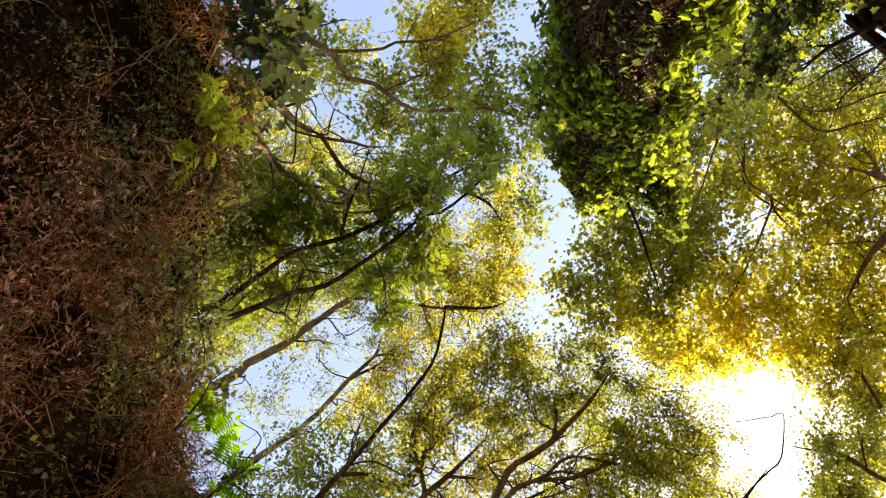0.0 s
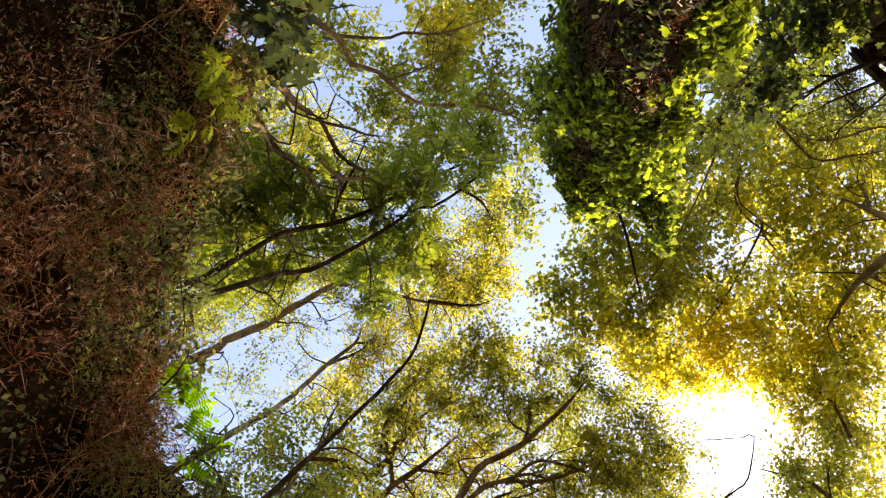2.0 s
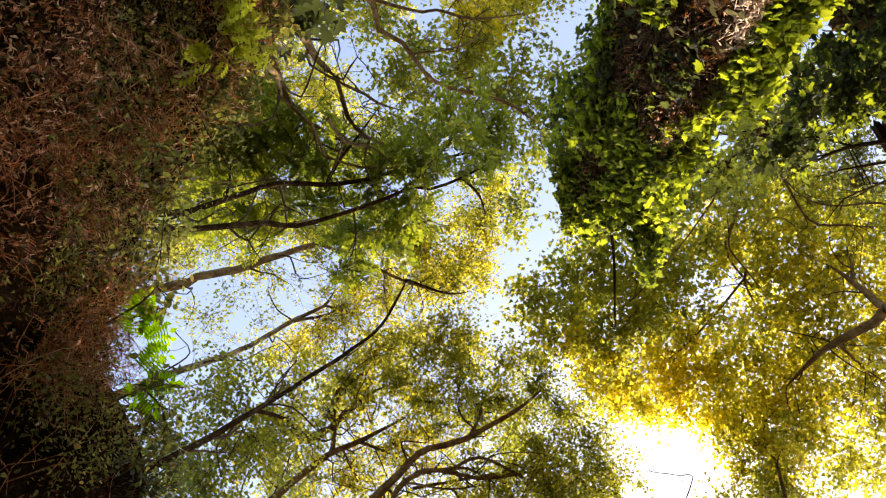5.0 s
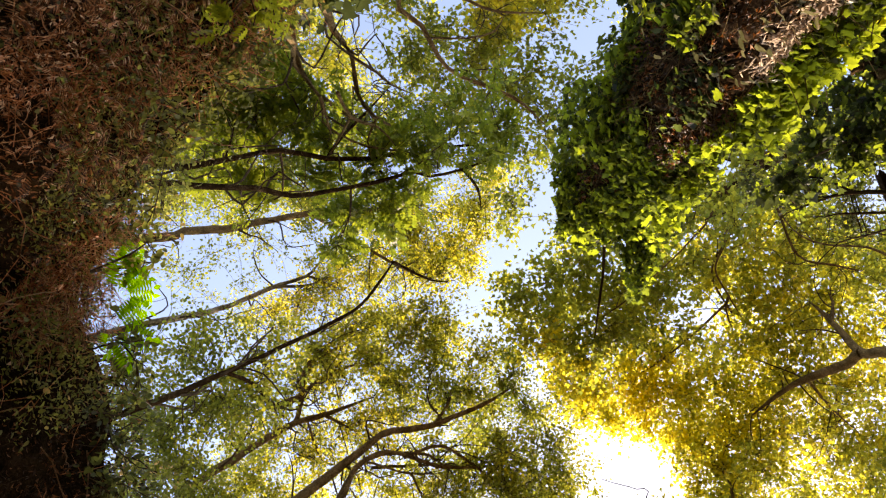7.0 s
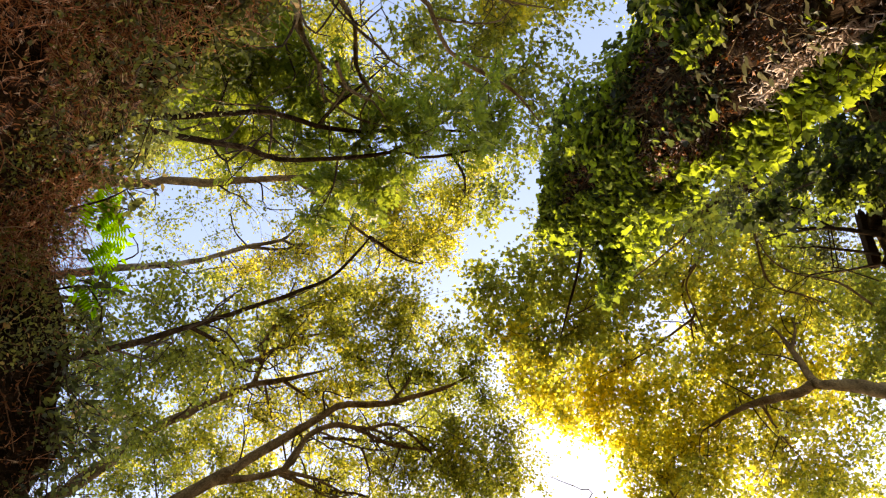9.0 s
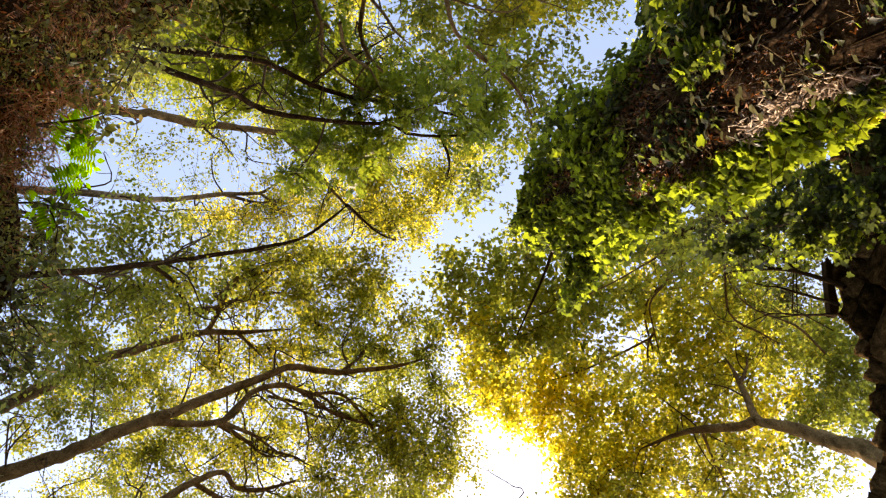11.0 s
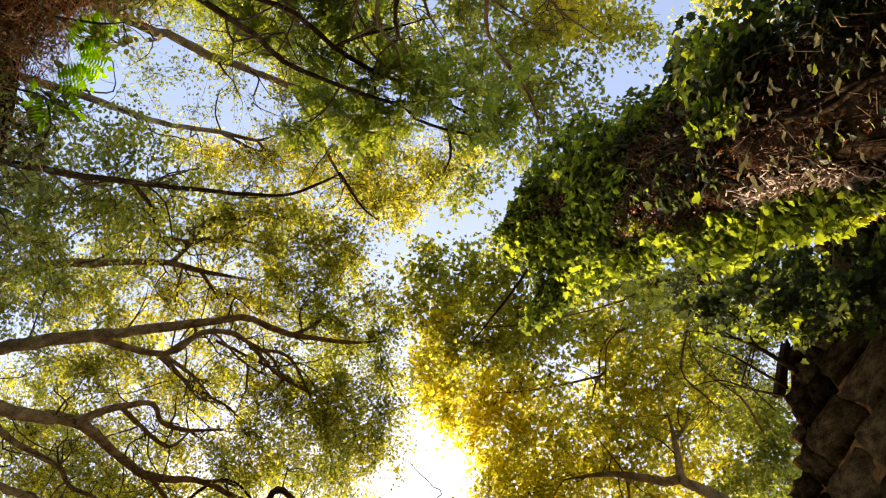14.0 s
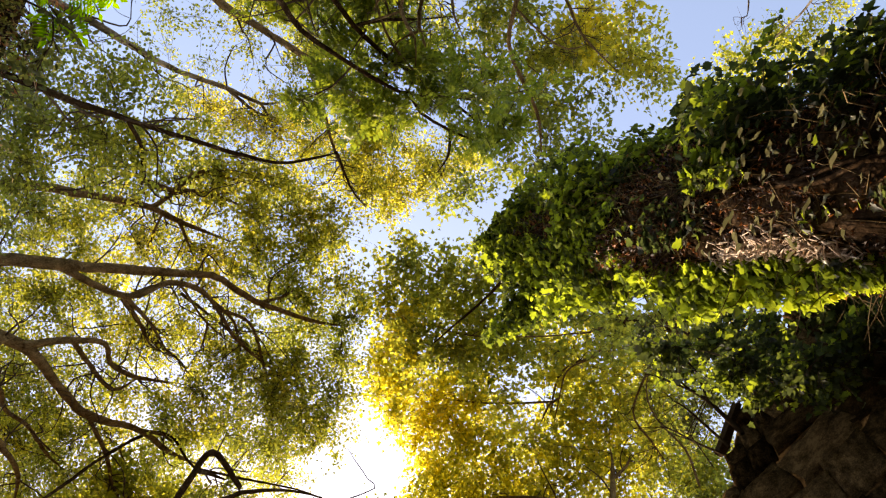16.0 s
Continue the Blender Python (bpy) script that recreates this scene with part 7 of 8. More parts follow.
for _ in range(1900):
    q = ivy_line[rng.integers(int(len(ivy_line) * 0.25), int(len(ivy_line) * 0.86))]
    a = rng.uniform(0.0, 2 * np.pi)
    out = np.array([math.cos(a), math.sin(a), 0.0])
    p, r, d = q[:3] + out * (q[3] + 0.01), rng.uniform(0.001, 0.003), out * 0.3 + rng.normal(size=3) * 0.5 + [0, 0, 0.4]
    line = [(*p, r)]
    for k in range(4):
        d = d + rng.normal(size=3) * 0.5 + [0, 0, -0.15]
        p = p + d / np.linalg.norm(d) * rng.uniform(0.02, 0.07)
        line.append((*p, r * (0.9 - 0.2 * k)))
    winding.append(tube(line, 3))
v, f = join(winding)
under(mesh_from("tendril_tangle", v - foot, f, BARK), host, "dry brown tendrils on the bark", "stuff")
mat = []  # pale dry vine fibres matted on the sunny flank
for _ in range(330):
    k = rng.uniform(0.5, 0.6)
    q = ivy_line[int(k * (len(ivy_line) - 1))]
    a = math.radians(rng.normal(98, 4) + 5 * math.sin(k * 60))
    line, r, lift = [], rng.uniform(0.0012, 0.003), rng.uniform(-0.06, 0.06)
    for h in np.linspace(0, rng.uniform(0.03, 0.1), 4):
        a += rng.normal() * 0.05
        out = q[3] + rng.uniform(0.012, 0.045)
        line.append((q[0] + math.cos(a) * out, q[1] + math.sin(a) * out, q[2] + lift + h, r))
    mat.append(tube(line, 4))
v, f = join(mat)
under(mesh_from("vine_mat", v - foot, f, PALE, smooth=True), host, "pale dry vine fibres in the sun", "stuff")
hang = tagged(new("hanging_leaves"), "limp pale grey-olive leaves hanging off the lower trunk", "hanging leaves")
hang.location = foot
for _ in range(290):
    k, a = 0.36 + 0.24 * rng.random() ** 1.6, math.radians(rng.choice([rng.uniform(108, 165), rng.uniform(150, 235)]))
    q, out = ivy_line[int(k * (len(ivy_line) - 1))], np.array([math.cos(a), math.sin(a), 0.0])
    p = q[:3] + out * (q[3] + rng.uniform(0.04, 0.2))
    leaf_objects(hang, foot, LIMP_LEAF, LIMP, [p], [rng.normal(size=3) * 0.32 + [0.25, 0.75, -0.6]], [rng.normal(size=3) * 0.9 + [0, 0, -0.7]], [rng.uniform(0.028, 0.055) * np.interp(q[2], [3.0, 4.6], [0.8, 1.1])], 0.6)
leaf_part("dead_ivy", [ivy_on(ivy_line, 30000, 0.2, 0.9, 0.12, 0.026, -0.02, 9.0, -0.5, 0.6, CURLED_LEAF, strip=0.25)], DRY, host, foot, "withered brown ivy leaves near the bark")
for _ in range(26):
    a0, turn, h0, h1 = rng.uniform(0, 6.28), rng.normal() * 0.5, rng.uniform(0.1, 0.45), rng.uniform(0.6, 0.97)
    k = np.linspace(h0, h1, 26)
    q = ivy_line[(k * (len(ivy_line) - 1)).astype(int)]
    a = a0 + turn * k + 0.3 * np.sin(k * 17 + a0) + 0.12 * np.sin(k * 51 + 3 * a0)
    stem = np.column_stack([q[:, 0] + np.cos(a) * (q[:, 3] + 0.012), q[:, 1] + np.sin(a) * (q[:, 3] + 0.012), q[:, 2], np.linspace(rng.uniform(0.006, 0.014), 0.003, 26)])
    v, f = tube(smooth_line(stem, 0.08), 5, 0.2)
    under(mesh_from("vine_stem", v - foot, f, BARK_OLD, smooth=True), host)
v, f = tube(smooth_line([(0.62, 0.02, 6.5, 0.013), (0.65, 0.5, 6.8, 0.01), (0.62, 0.86, 6.97, 0.008), (0.6, 1.08, 7.08, 0.004)], 0.1), 7, 0.15)
under(mesh_from("dead_branch", v - foot, f, BARK_DARK, smooth=True), host, "bare dark snapped branch")

# ---- ruined stone wall ----
def wall_top(y):
    return float(np.interp(y, [-2.2, -0.55, -0.3, -0.05, 0.08, 0.24, 0.31, 0.43, 0.67, 1.3, 4.0], [6.0, 5.95, 5.55, 5.56, 5.54, 5.3, 5.15, 4.94, 4.76, 4.6, 4.4]))


wall = tagged(new("wall_east"), "ruined rubble stone wall with an uneven top", "wall", kind="structure")
wy = np.linspace(-2.2, 4.0, 64)
v, f = [], []
for y in wy:
    t = wall_top(y) - 0.06 + 0.03 * math.sin(y * 9)
    v += [(1.867, y, 0), (1.873, y, t), (2.3, y, t - 0.05), (2.34, y, 0)]
for i in range(len(wy) - 1):
    for j in range(4):
        k = (j + 1) % 4
        f.append((4 * i + k, 4 * i + 4 + k, 4 * i + 4 + j, 4 * i + j))
e = 4 * (len(wy) - 1)
f += [(3, 2, 1, 0), (e, e + 1, e + 2, e + 3)]
under(mesh_from("mortar_core", v, f, MORTAR), wall, "crumbling earth mortar")


def stone_mesh(seed):
    """A roughly squared block of unit size with a worn, uneven face."""
    bm = bmesh.new()
    bmesh.ops.create_cube(bm, size=1.0)
    bmesh.ops.subdivide_edges(bm, edges=bm.edges[:], cuts=3, use_grid_fill=True)
    for w in bm.verts:
        c = w.co.copy()
        worn = sum(abs(k) > 0.45 for k in c) >= 2
        w.co = c * (0.95 if worn else 1.0) + noise.noise_vector(c * 2.1 + Vector((seed * 7.3, 0, 0))) * 0.1 + noise.noise_vector(c * 6 + Vector((seed * 3.1, 0, 0))) * 0.05
    me = bpy.data.meshes.new("stone")
    bm.to_mesh(me)
    bm.free()
    me.polygons.foreach_set("use_smooth", np.ones(len(me.polygons), bool))
    me.materials.append(STONE)
    return me


stones = [stone_mesh(k) for k in range(9)]
z = 0.02
rs = random.Random(5)
while z < 5.95:
    tall = rs.uniform(0.12, 0.3)
    y = -2.15 + rs.uniform(0, 0.2)
    while y < (1.6 if z < 2.4 else 3.9):
        wide = rs.uniform(0.1, 0.36)
        if z + tall > wall_top(y + wide) - 0.06:
            wide = rs.uniform(0.07, 0.13)
        rise = min(tall * rs.uniform(0.9, 1.0), wall_top(y + wide * 0.7) - z)
        if rise > 0.05:
            ob = under(new("stone", stones[rs.randrange(9)]), wall)
            ob.matrix_basis = pose(1.95 + rs.uniform(-0.012, 0.014), y + wide / 2, z + rise / 2, rs.uniform(-11, 11), rs.uniform(-2, 2), rs.uniform(-2, 2)) @ \
                Matrix.Diagonal((0.2, wide * 1.03, rise * 1.06, 1))
        y += wide
    z += tall

bm = bmesh.new()
bmesh.ops.create_cube(bm, size=1.0)
bmesh.ops.subdivide_edges(bm, edges=bm.edges[:], cuts=4, use_grid_fill=True)
bmesh.ops.smooth_vert(bm, verts=bm.verts[:], factor=0.5, use_axis_x=True, use_axis_y=True, use_axis_z=True)
for w in bm.verts:
    w.co += noise.noise_vector(w.co * 2.5) * 0.12
    w.co.x *= 0.8 - 0.35 * w.co.z
me = bpy.data.meshes.new("beam")
bm.to_mesh(me)
bm.free()
me.materials.append(WOOD)
beam = tagged(new("beam", me), "weathered stub of wooden beam on the wall top", "beam")
beam.matrix_basis = look((1.84, 0.13, 5.46), (1.89, 0.35, 5.36)) @ Matrix.Diagonal((0.045, 0.055, 0.27, 1))

wire = tagged(new("wire_hoop"), "thin bent rusty wire hoop stuck in the wall top", "wire")
wire.location = (1.82, 0.3, 5.28)
for run in ([(1.742, -0.034, 5.73), (1.760, 0.125, 5.66), (1.780, 0.294, 5.58)], [(1.760, 0.052, 5.74), (1.757, 0.177, 5.66), (1.755, 0.295, 5.58)], [(1.750, 0.296, 5.58), (1.790, 0.296, 5.56), (1.820, 0.312, 5.26)]):
    v, f = tube(smooth_line([(*q, 0.0028) for q in run], 0.06), 5)
    under(mesh_from("wire", v - np.array([1.82, 0.3, 5.28]), f, WOOD, smooth=True), wire)

# ---- bare bush on the wall ----
bush = tree("leafless grey bush rooted in the wall top", BARK_DARK, "bush", "bare_bush")
limb(bush, [(1.83, 0.10, 5.30, 0.012), (1.73, 0.10, 5.66, 0.009), (1.67, 0.14, 5.86, 0.006), (1.59, 0.21, 6.10, 0.002)], 6)
limb(bush, [(1.83, 0.19, 5.30, 0.008), (1.79, 0.21, 5.74, 0.006), (1.77, 0.22, 5.90, 0.004), (1.75, 0.24, 6.00, 0.002)], 6)
limb(bush, [(1.85, 0.23, 5.30, 0.007), (1.83, 0.32, 5.67, 0.005), (1.77, 0.37, 5.87, 0.004), (1.73, 0.52, 6.10, 0.0015)], 6)
limb(bush, [(1.74, 0.10, 5.62, 0.008), (1.68, 0.02, 5.87, 0.005), (1.57, 0.00, 6.06, 0.003), (1.49, -0.05, 6.20, 0.001)], 5)
limb(bush, [(1.69, 0.12, 5.80, 0.005), (1.57, 0.12, 5.95, 0.003), (1.47, 0.08, 6.06, 0.001)], 5)
for _ in range(90):
    a = bush["limbs"][rng.integers(5)]
    p = a[rng.integers(len(a) // 3, len(a))]
    d = rng.normal(size=3) * 0.09 + [-0.06, 0.02, 0.1]
    bush["twigs"].append(tube(smooth_line([(*p[:3], 0.0016), (*(p[:3] + d * 0.5 + rng.normal(size=3) * 0.015), 0.0012), (*(p[:3] + d), 0.0005)], 0.05), 3))
finish(bush, False)

# ---- ivy on the wall, shrub on the bank, ferns ----
t = tree("mound of ivy toned dark for shade, hanging over the wall", TWIG, "ivy", "wall_ivy")
limb(t, [(1.95, -0.5, 5.3, 0.012), (1.85, -0.4, 5.5, 0.01), (1.75, -0.2, 5.6, 0.008), (1.6, -0.1, 5.7, 0.004)], 6)
# low leaf tone puts the mound's shade into its colour
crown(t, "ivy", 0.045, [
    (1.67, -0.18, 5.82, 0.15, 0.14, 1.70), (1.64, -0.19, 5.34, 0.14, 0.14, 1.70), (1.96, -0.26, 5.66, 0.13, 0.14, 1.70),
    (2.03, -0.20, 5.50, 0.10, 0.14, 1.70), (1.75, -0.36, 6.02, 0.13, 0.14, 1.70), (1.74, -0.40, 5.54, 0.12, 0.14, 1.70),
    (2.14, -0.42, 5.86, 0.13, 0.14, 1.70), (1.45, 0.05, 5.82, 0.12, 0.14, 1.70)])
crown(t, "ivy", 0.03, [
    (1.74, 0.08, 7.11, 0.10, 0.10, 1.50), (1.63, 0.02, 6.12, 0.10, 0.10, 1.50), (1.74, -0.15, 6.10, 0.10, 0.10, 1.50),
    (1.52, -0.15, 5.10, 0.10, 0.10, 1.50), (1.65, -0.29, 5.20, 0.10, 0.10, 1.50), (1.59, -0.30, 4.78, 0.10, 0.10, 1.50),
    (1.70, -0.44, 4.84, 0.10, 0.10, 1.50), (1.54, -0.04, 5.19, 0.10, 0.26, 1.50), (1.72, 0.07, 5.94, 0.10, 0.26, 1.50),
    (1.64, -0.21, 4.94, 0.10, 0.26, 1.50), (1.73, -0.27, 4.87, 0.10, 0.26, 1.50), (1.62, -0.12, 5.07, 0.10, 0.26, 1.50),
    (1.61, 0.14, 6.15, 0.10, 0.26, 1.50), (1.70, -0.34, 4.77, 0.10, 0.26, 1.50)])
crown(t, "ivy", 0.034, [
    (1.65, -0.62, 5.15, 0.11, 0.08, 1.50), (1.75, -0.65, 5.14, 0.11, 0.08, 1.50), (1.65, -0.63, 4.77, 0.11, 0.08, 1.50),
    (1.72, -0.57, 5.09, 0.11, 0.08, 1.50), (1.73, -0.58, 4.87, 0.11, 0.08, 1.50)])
finish(t, False)
t = tree("dark ivy-hung tree standing behind the wall", BARK_DARK)
limb(t, [(3.3, -0.6, 0.0, 0.06), (3.1, -0.5, 6.5, 0.05), (2.75, -0.25, 8.6, 0.035), (2.45, 0.15, 10.2, 0.025), (2.2, 0.3, 11.4, 0.012)])
limb(t, [(2.75, -0.25, 8.6, 0.025), (2.5, -0.1, 9.3, 0.03), (2.2, -0.2, 9.8, 0.008)])
limb(t, [(2.45, 0.15, 10.2, 0.03), (2.7, 0.35, 10.9, 0.02), (2.9, 0.4, 11.6, 0.008)])
crown(t, "maple", 0.07, [
    (2.20, -0.04, 8.76, 0.26, 0.16, 1.20), (2.70, -0.20, 9.40, 0.33, 0.16, 1.20), (2.70, -0.02, 8.76, 0.24, 0.16, 1.20),
    (2.34, -0.34, 9.16, 0.24, 0.16, 1.20), (2.86, -0.52, 9.80, 0.26, 0.16, 1.20), (2.26, 0.50, 11.16, 0.29, 0.16, 1.20),
    (2.76, 0.40, 11.80, 0.33, 0.16, 1.20), (3.40, 0.28, 12.44, 0.31, 0.16, 1.20), (2.90, 0.66, 11.48, 0.26, 0.16, 1.20),
    (2.66, 0.12, 12.12, 0.24, 0.16, 1.20), (2.40, 0.24, 10.40, 0.29, 0.16, 1.20)])
finish(t, 2)

t = tree("dark broad-leaved shrub overhanging the bank", TWIG, "shrub", "shrub")
limb(t, [(-1.3, -1.2, 4.5, 0.02), (-1.1, -1.1, 4.9, 0.016), (-0.85, -1.05, 5.0, 0.012), (-0.55, -1.0, 4.95, 0.005)], 6)
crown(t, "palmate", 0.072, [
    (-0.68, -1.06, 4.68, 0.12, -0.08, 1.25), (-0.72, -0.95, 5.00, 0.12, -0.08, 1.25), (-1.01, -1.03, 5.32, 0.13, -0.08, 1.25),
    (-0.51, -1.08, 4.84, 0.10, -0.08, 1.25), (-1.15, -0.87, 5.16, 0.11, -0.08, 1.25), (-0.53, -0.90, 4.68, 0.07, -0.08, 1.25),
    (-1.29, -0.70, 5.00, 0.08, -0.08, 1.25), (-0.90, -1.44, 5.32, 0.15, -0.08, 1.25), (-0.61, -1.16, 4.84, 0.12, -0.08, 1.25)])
finish(t, False)

t = tree('low bramble spray overhanging the lip of the bank', TWIG, 'bramble', 'bramble')
limb(t, [(-1.56, -0.24, 4.55, 0.005), (-1.39, -0.29, 4.49, 0.004), (-1.22, -0.34, 4.23, 0.002)], 5)
limb(t, [(-1.56, -0.24, 4.55, 0.005), (-1.45, -0.25, 4.65, 0.004), (-1.34, -0.25, 4.55, 0.002)], 5)
limb(t, [(-1.56, -0.24, 4.55, 0.005), (-1.51, -0.20, 4.81, 0.004), (-1.45, -0.15, 4.87, 0.002)], 5)
crown(t, 'bramble', 0.03, [
    (-1.22, -0.34, 4.23, 0.07, 0.55, 0.80), (-1.34, -0.25, 4.55, 0.07, 0.55, 0.80), (-1.45, -0.15, 4.87, 0.07, 0.55, 0.80),
    (-1.34, -0.09, 4.39, 0.08, 0.55, 0.80), (-1.41, -0.02, 4.71, 0.06, 0.55, 0.80)])
finish(t, 0)

t = tree('thin bramble with olive leaves over the bank edge', TWIG, 'bramble', 'bramble')
limb(t, [(-1.65, 0.20, 4.55, 0.005), (-1.46, 0.14, 4.49, 0.004), (-1.26, 0.08, 4.23, 0.002)], 5)
limb(t, [(-1.65, 0.20, 4.55, 0.005), (-1.55, 0.20, 4.65, 0.004), (-1.45, 0.20, 4.55, 0.002)], 5)
limb(t, [(-1.65, 0.20, 4.55, 0.005), (-1.60, 0.20, 4.81, 0.004), (-1.54, 0.20, 4.87, 0.002)], 5)
crown(t, 'bramble', 0.03, [
    (-1.26, 0.08, 4.23, 0.06, 0.60, 0.75), (-1.45, 0.20, 4.55, 0.07, 0.60, 0.75), (-1.54, 0.20, 4.87, 0.05, 0.60, 0.75)])
finish(t, 0)

t = tree('tangled bramble hanging from the bank against the sky', TWIG, 'bramble', 'bramble')
limb(t, [(-1.78, 0.54, 4.55, 0.005), (-1.57, 0.48, 4.49, 0.004), (-1.36, 0.43, 4.23, 0.002)], 5)
limb(t, [(-1.78, 0.54, 4.55, 0.005), (-1.67, 0.58, 4.65, 0.004), (-1.56, 0.61, 4.55, 0.002)], 5)
limb(t, [(-1.78, 0.54, 4.55, 0.005), (-1.71, 0.59, 4.81, 0.004), (-1.63, 0.65, 4.87, 0.002)], 5)
crown(t, 'bramble', 0.03, [
    (-1.36, 0.43, 4.23, 0.07, 0.25, 0.75), (-1.56, 0.61, 4.55, 0.09, 0.25, 0.75), (-1.63, 0.65, 4.87, 0.07, 0.30, 0.50),
    (-1.42, 0.65, 4.39, 0.06, 0.30, 0.60), (-1.52, 0.52, 4.71, 0.05, 0.30, 0.50)])
finish(t, 0)

t = tree('loose bramble shoots, toned dark for shade, on the bank edge', TWIG, 'bramble', 'bramble')
limb(t, [(-1.87, 0.86, 4.55, 0.005), (-1.65, 0.78, 4.49, 0.004), (-1.44, 0.69, 4.23, 0.002)], 5)
limb(t, [(-1.87, 0.86, 4.55, 0.005), (-1.75, 0.89, 4.65, 0.004), (-1.64, 0.91, 4.55, 0.002)], 5)
limb(t, [(-1.87, 0.86, 4.55, 0.005), (-1.80, 0.92, 4.81, 0.004), (-1.72, 0.98, 4.87, 0.002)], 5)
# tone lower than on the other brambles: this edge's shade painted in
crown(t, 'bramble', 0.03, [
    (-1.44, 0.69, 4.23, 0.09, 0.12, 0.80), (-1.64, 0.91, 4.55, 0.10, 0.12, 0.80), (-1.72, 0.98, 4.87, 0.08, 0.12, 0.80),
    (-1.45, 0.94, 4.39, 0.08, 0.12, 0.80), (-1.57, 0.83, 4.71, 0.05, 0.30, 0.50)])
finish(t, 0)

t = tree('bramble thicket, toned dark for shade, at the end of the bank', TWIG, 'bramble', 'bramble')
limb(t, [(-1.93, 1.17, 4.55, 0.005), (-1.71, 1.07, 4.49, 0.004), (-1.49, 0.96, 4.23, 0.002)], 5)
limb(t, [(-1.93, 1.17, 4.55, 0.005), (-1.76, 1.16, 4.65, 0.004), (-1.59, 1.16, 4.55, 0.002)], 5)
limb(t, [(-1.93, 1.17, 4.55, 0.005), (-1.92, 1.27, 4.81, 0.004), (-1.91, 1.38, 4.87, 0.002)], 5)
# lowest bramble tone, shade of the bank's end put into the leaves
crown(t, 'bramble', 0.03, [
    (-1.49, 0.96, 4.23, 0.09, 0.10, 0.80), (-1.59, 1.16, 4.55, 0.10, 0.10, 0.80), (-1.91, 1.38, 4.87, 0.12, 0.10, 0.80),
    (-1.44, 1.05, 4.39, 0.06, 0.10, 0.80), (-1.72, 1.38, 4.71, 0.11, 0.10, 0.80), (-1.57, 1.22, 4.23, 0.10, 0.10, 0.80)])
finish(t, 0)

t = tree('bramble with dull green leaves above the dry bank', TWIG, 'bramble', 'bramble')
limb(t, [(-1.56, -0.21, 4.55, 0.005), (-1.32, -0.27, 4.49, 0.004), (-1.08, -0.33, 4.23, 0.002)], 5)
limb(t, [(-1.56, -0.21, 4.55, 0.005), (-1.43, -0.23, 4.65, 0.004), (-1.30, -0.24, 4.55, 0.002)], 5)
limb(t, [(-1.56, -0.21, 4.55, 0.005), (-1.52, -0.17, 4.81, 0.004), (-1.48, -0.12, 4.87, 0.002)], 5)
crown(t, 'bramble', 0.03, [
    (-1.08, -0.33, 4.23, 0.07, 0.50, 0.80), (-1.30, -0.24, 4.55, 0.08, 0.50, 0.80), (-1.48, -0.12, 4.87, 0.07, 0.50, 0.80),
    (-1.31, 0.02, 4.39, 0.05, 0.50, 0.80), (-1.57, 0.08, 4.71, 0.07, 0.50, 0.80)])
finish(t, 0)


t = tree("dull green bramble curtain hanging over the bank", TWIG, "bramble", "bramble")
limb(t, [(-0.67, -1.05, 4.80, 0.0050), (-0.79, -0.88, 4.72, 0.0040), (-0.91, -0.73, 4.65, 0.0030), (-1.08, -0.56, 4.58, 0.0010)], 5)
limb(t, [(-0.79, -0.88, 4.72, 0.0040), (-0.80, -0.73, 4.66, 0.0030), (-0.95, -0.55, 4.60, 0.0010)], 5)
crown(t, "bramble", 0.034, [
    (-0.81, -0.90, 4.59, 0.075, 0.42, 1.00), (-0.77, -0.80, 4.56, 0.075, 0.42, 1.00), (-0.89, -0.80, 4.62, 0.075, 0.42, 1.00),
    (-0.86, -0.67, 4.57, 0.075, 0.42, 1.00), (-0.96, -0.65, 4.55, 0.075, 0.42, 1.00), (-0.71, -0.86, 4.62, 0.075, 0.42, 1.00),
    (-1.08, -0.61, 4.72, 0.075, 0.42, 1.00), (-0.97, -0.60, 4.70, 0.075, 0.42, 1.00), (-1.15, -0.57, 4.69, 0.075, 0.42, 1.00),
    (-1.05, -0.47, 4.58, 0.075, 0.42, 1.00), (-0.80, -0.74, 4.65, 0.075, 0.42, 1.00), (-1.06, -0.64, 4.60, 0.075, 0.42, 1.00)])
finish(t, 0)

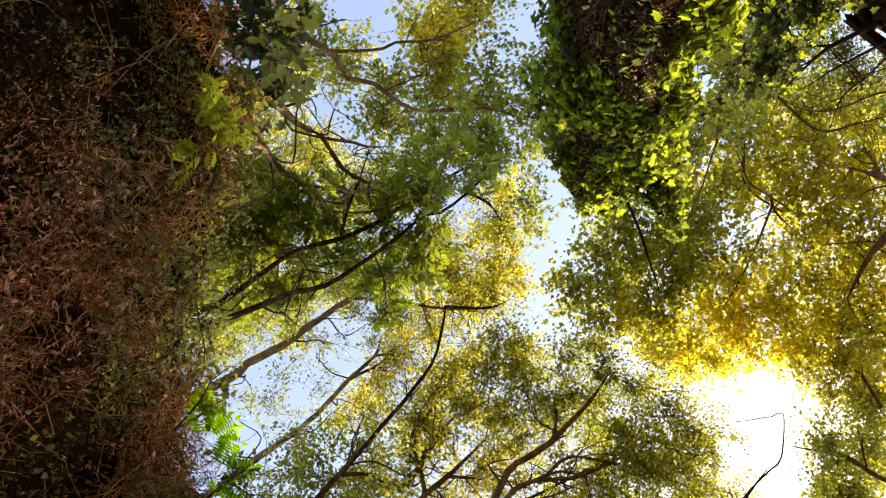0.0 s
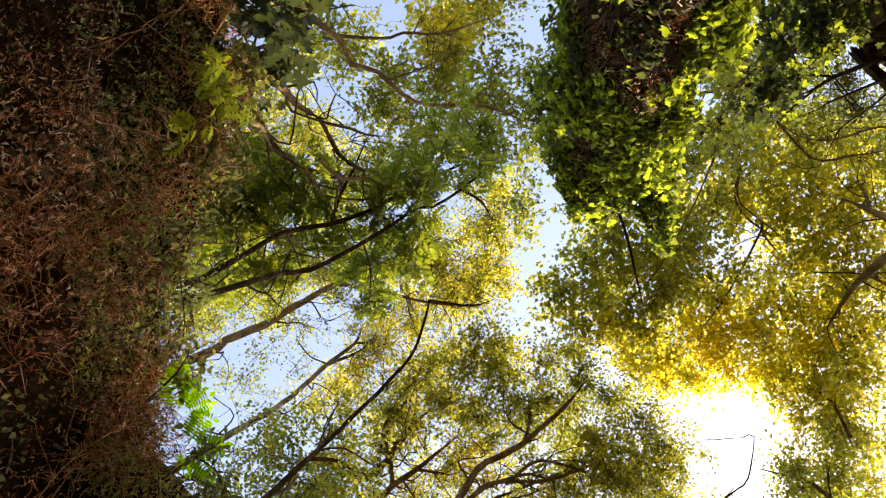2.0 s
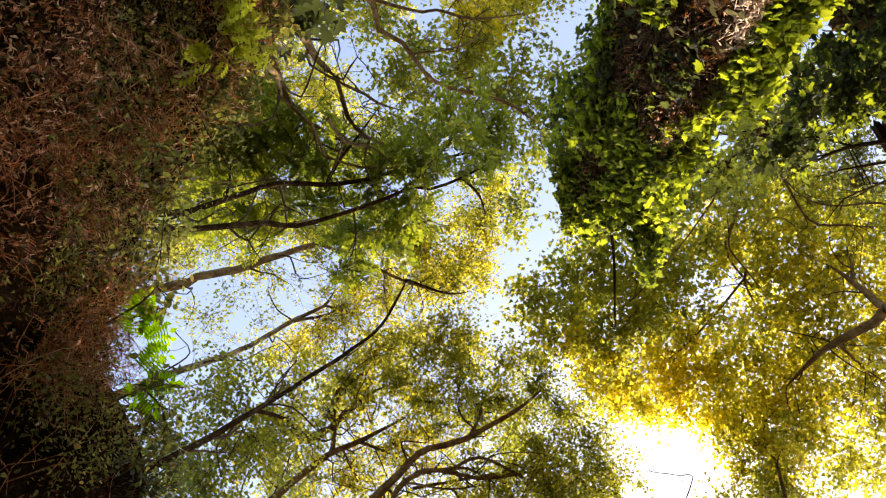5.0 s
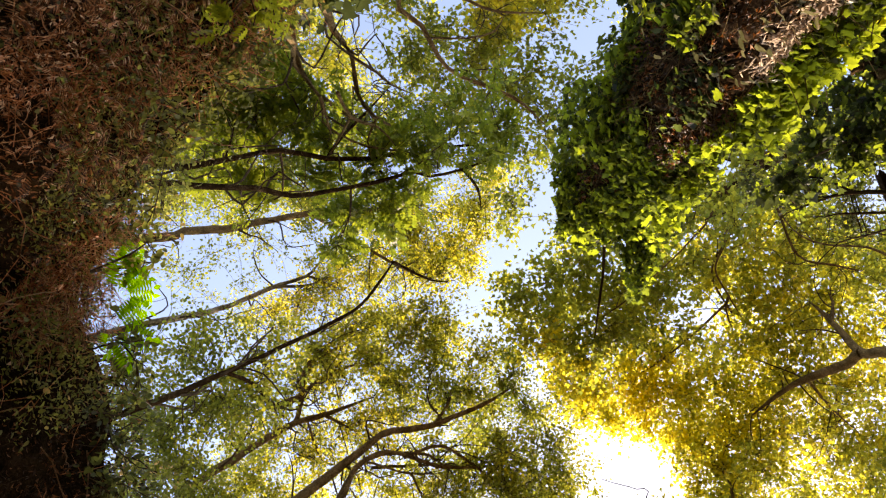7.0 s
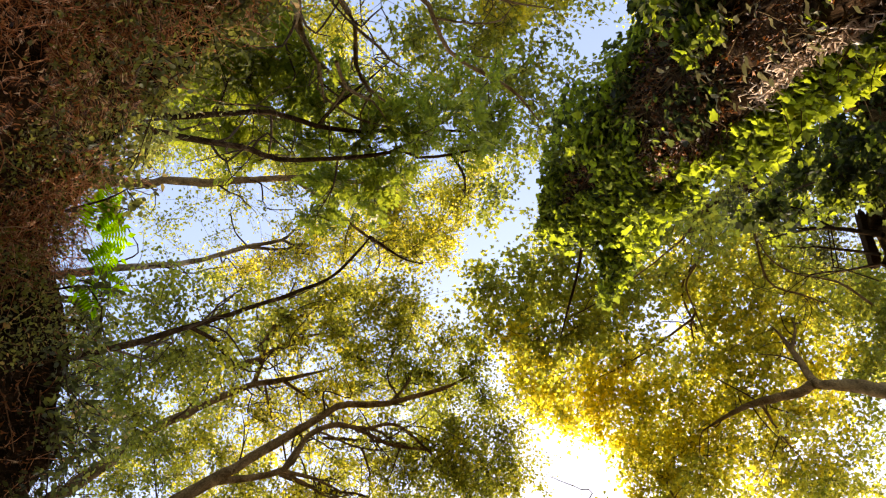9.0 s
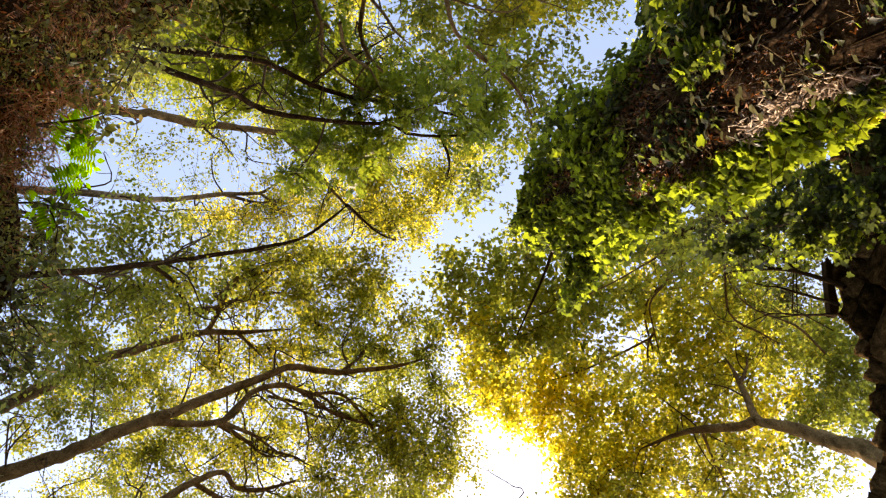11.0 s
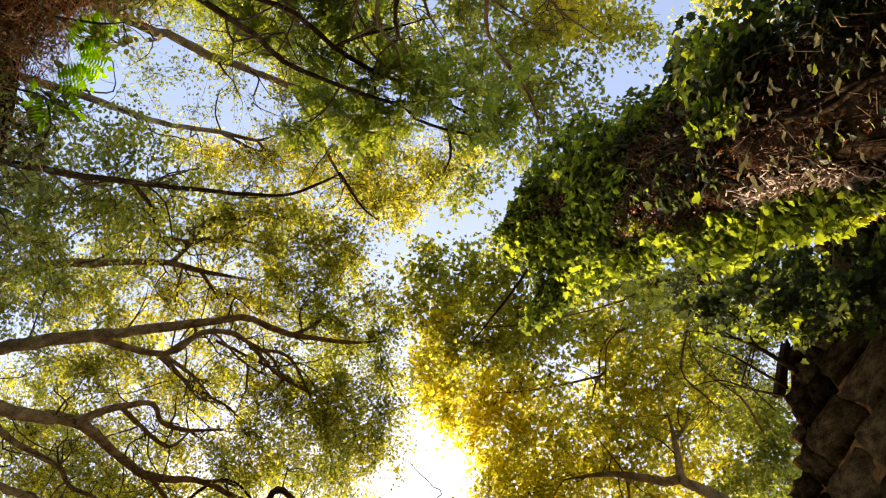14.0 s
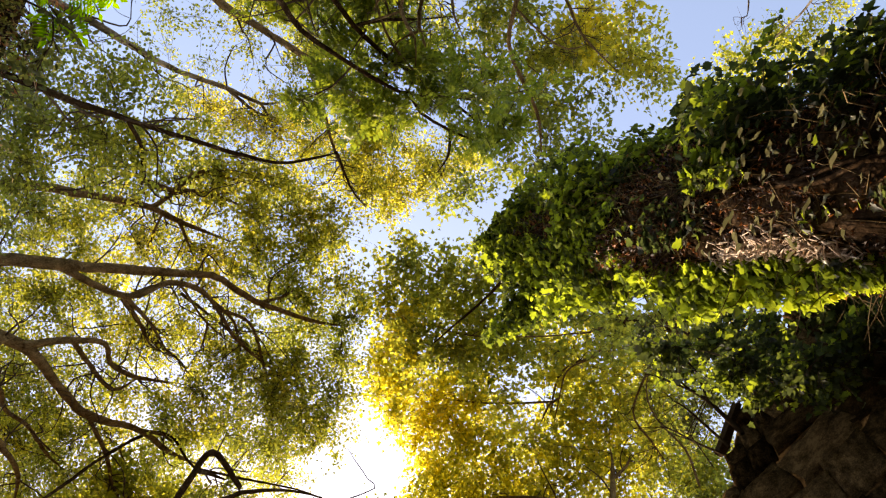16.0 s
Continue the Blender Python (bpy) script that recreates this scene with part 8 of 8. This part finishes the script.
t = tree("sunlit yellow-green sprig hanging over the lip of the bank", TWIG, "sprig", "sprig")
limb(t, [(-0.76, -0.93, 4.50, 0.0050), (-0.80, -0.84, 4.38, 0.0040), (-0.84, -0.74, 4.25, 0.0030), (-0.88, -0.64, 4.15, 0.0020), (-0.90, -0.57, 4.10, 0.0010)], 5)
crown(t, "ash", 0.034, [
    (-0.79, -0.86, 4.38, 0.06, 0.65, 0.55), (-0.77, -0.75, 4.30, 0.06, 0.65, 0.55), (-0.82, -0.80, 4.30, 0.06, 0.65, 0.55),
    (-0.86, -0.72, 4.22, 0.06, 0.65, 0.55), (-0.82, -0.68, 4.25, 0.06, 0.65, 0.55), (-0.88, -0.63, 4.15, 0.06, 0.65, 0.55),
    (-0.78, -0.71, 4.35, 0.06, 0.65, 0.55)])
finish(t, 0)


def fern(x, y, z, size, n, lean):
    """A tuft of arching fronds."""
    t = tagged(new("fern"), "bright green fern on the lip of the bank", "fern")
    t.location = (x, y, z)
    for i in range(n):
        a = rng.uniform(-1.9, 1.9) + lean
        d = np.array([[math.cos(a), math.sin(a), rng.uniform(0.0, 1.3)]])
        v, f, c = leaf_cloud(FERN_FROND, [[0.02 * math.cos(a), 0.02 * math.sin(a), 0.0]], d, [[0, 0, 1.0] + rng.normal(size=3) * 0.25], [size * rng.uniform(0.7, 1.15)], [rng.random()])
        v[:, 2] -= (v[:, 0] ** 2 + v[:, 1] ** 2) * 1.6
        under(mesh_from("frond", v, f, FERN, c), t)


for x, y, z, size, n, lean in ((-1.52, 0.3, 4.5, 0.16, 7, 0.1), (-1.53, 0.42, 4.46, 0.16, 7, 0.3), (-1.53, 0.2, 4.54, 0.12, 5, -0.2)):
    fern(x, y, z, size, n, lean)

# ---- bare dead tree top in the bright gap ----
t = tree("bare dead twig of a withered tree against the bright sky", BARK_DARK, "tree", "dead_tree")
limb(t, [(-1.58, 7.15, 0.00, 0.028), (-1.41, 6.38, 12.20, 0.024), (-0.28, 6.00, 12.60, 0.021), (0.71, 5.66, 12.95, 0.017), (1.09, 5.53, 13.08, 0.015), (1.50, 5.45, 13.21, 0.013), (1.72, 5.39, 13.28, 0.013), (2.08, 4.90, 13.49, 0.010), (1.91, 4.88, 13.55, 0.009), (1.76, 4.84, 13.60, 0.003)], 6)
limb(t, [(1.81, 4.85, 13.58, 0.008), (1.56, 4.80, 13.64, 0.007), (1.32, 4.73, 13.70, 0.002)], 6)
finish(t, False)
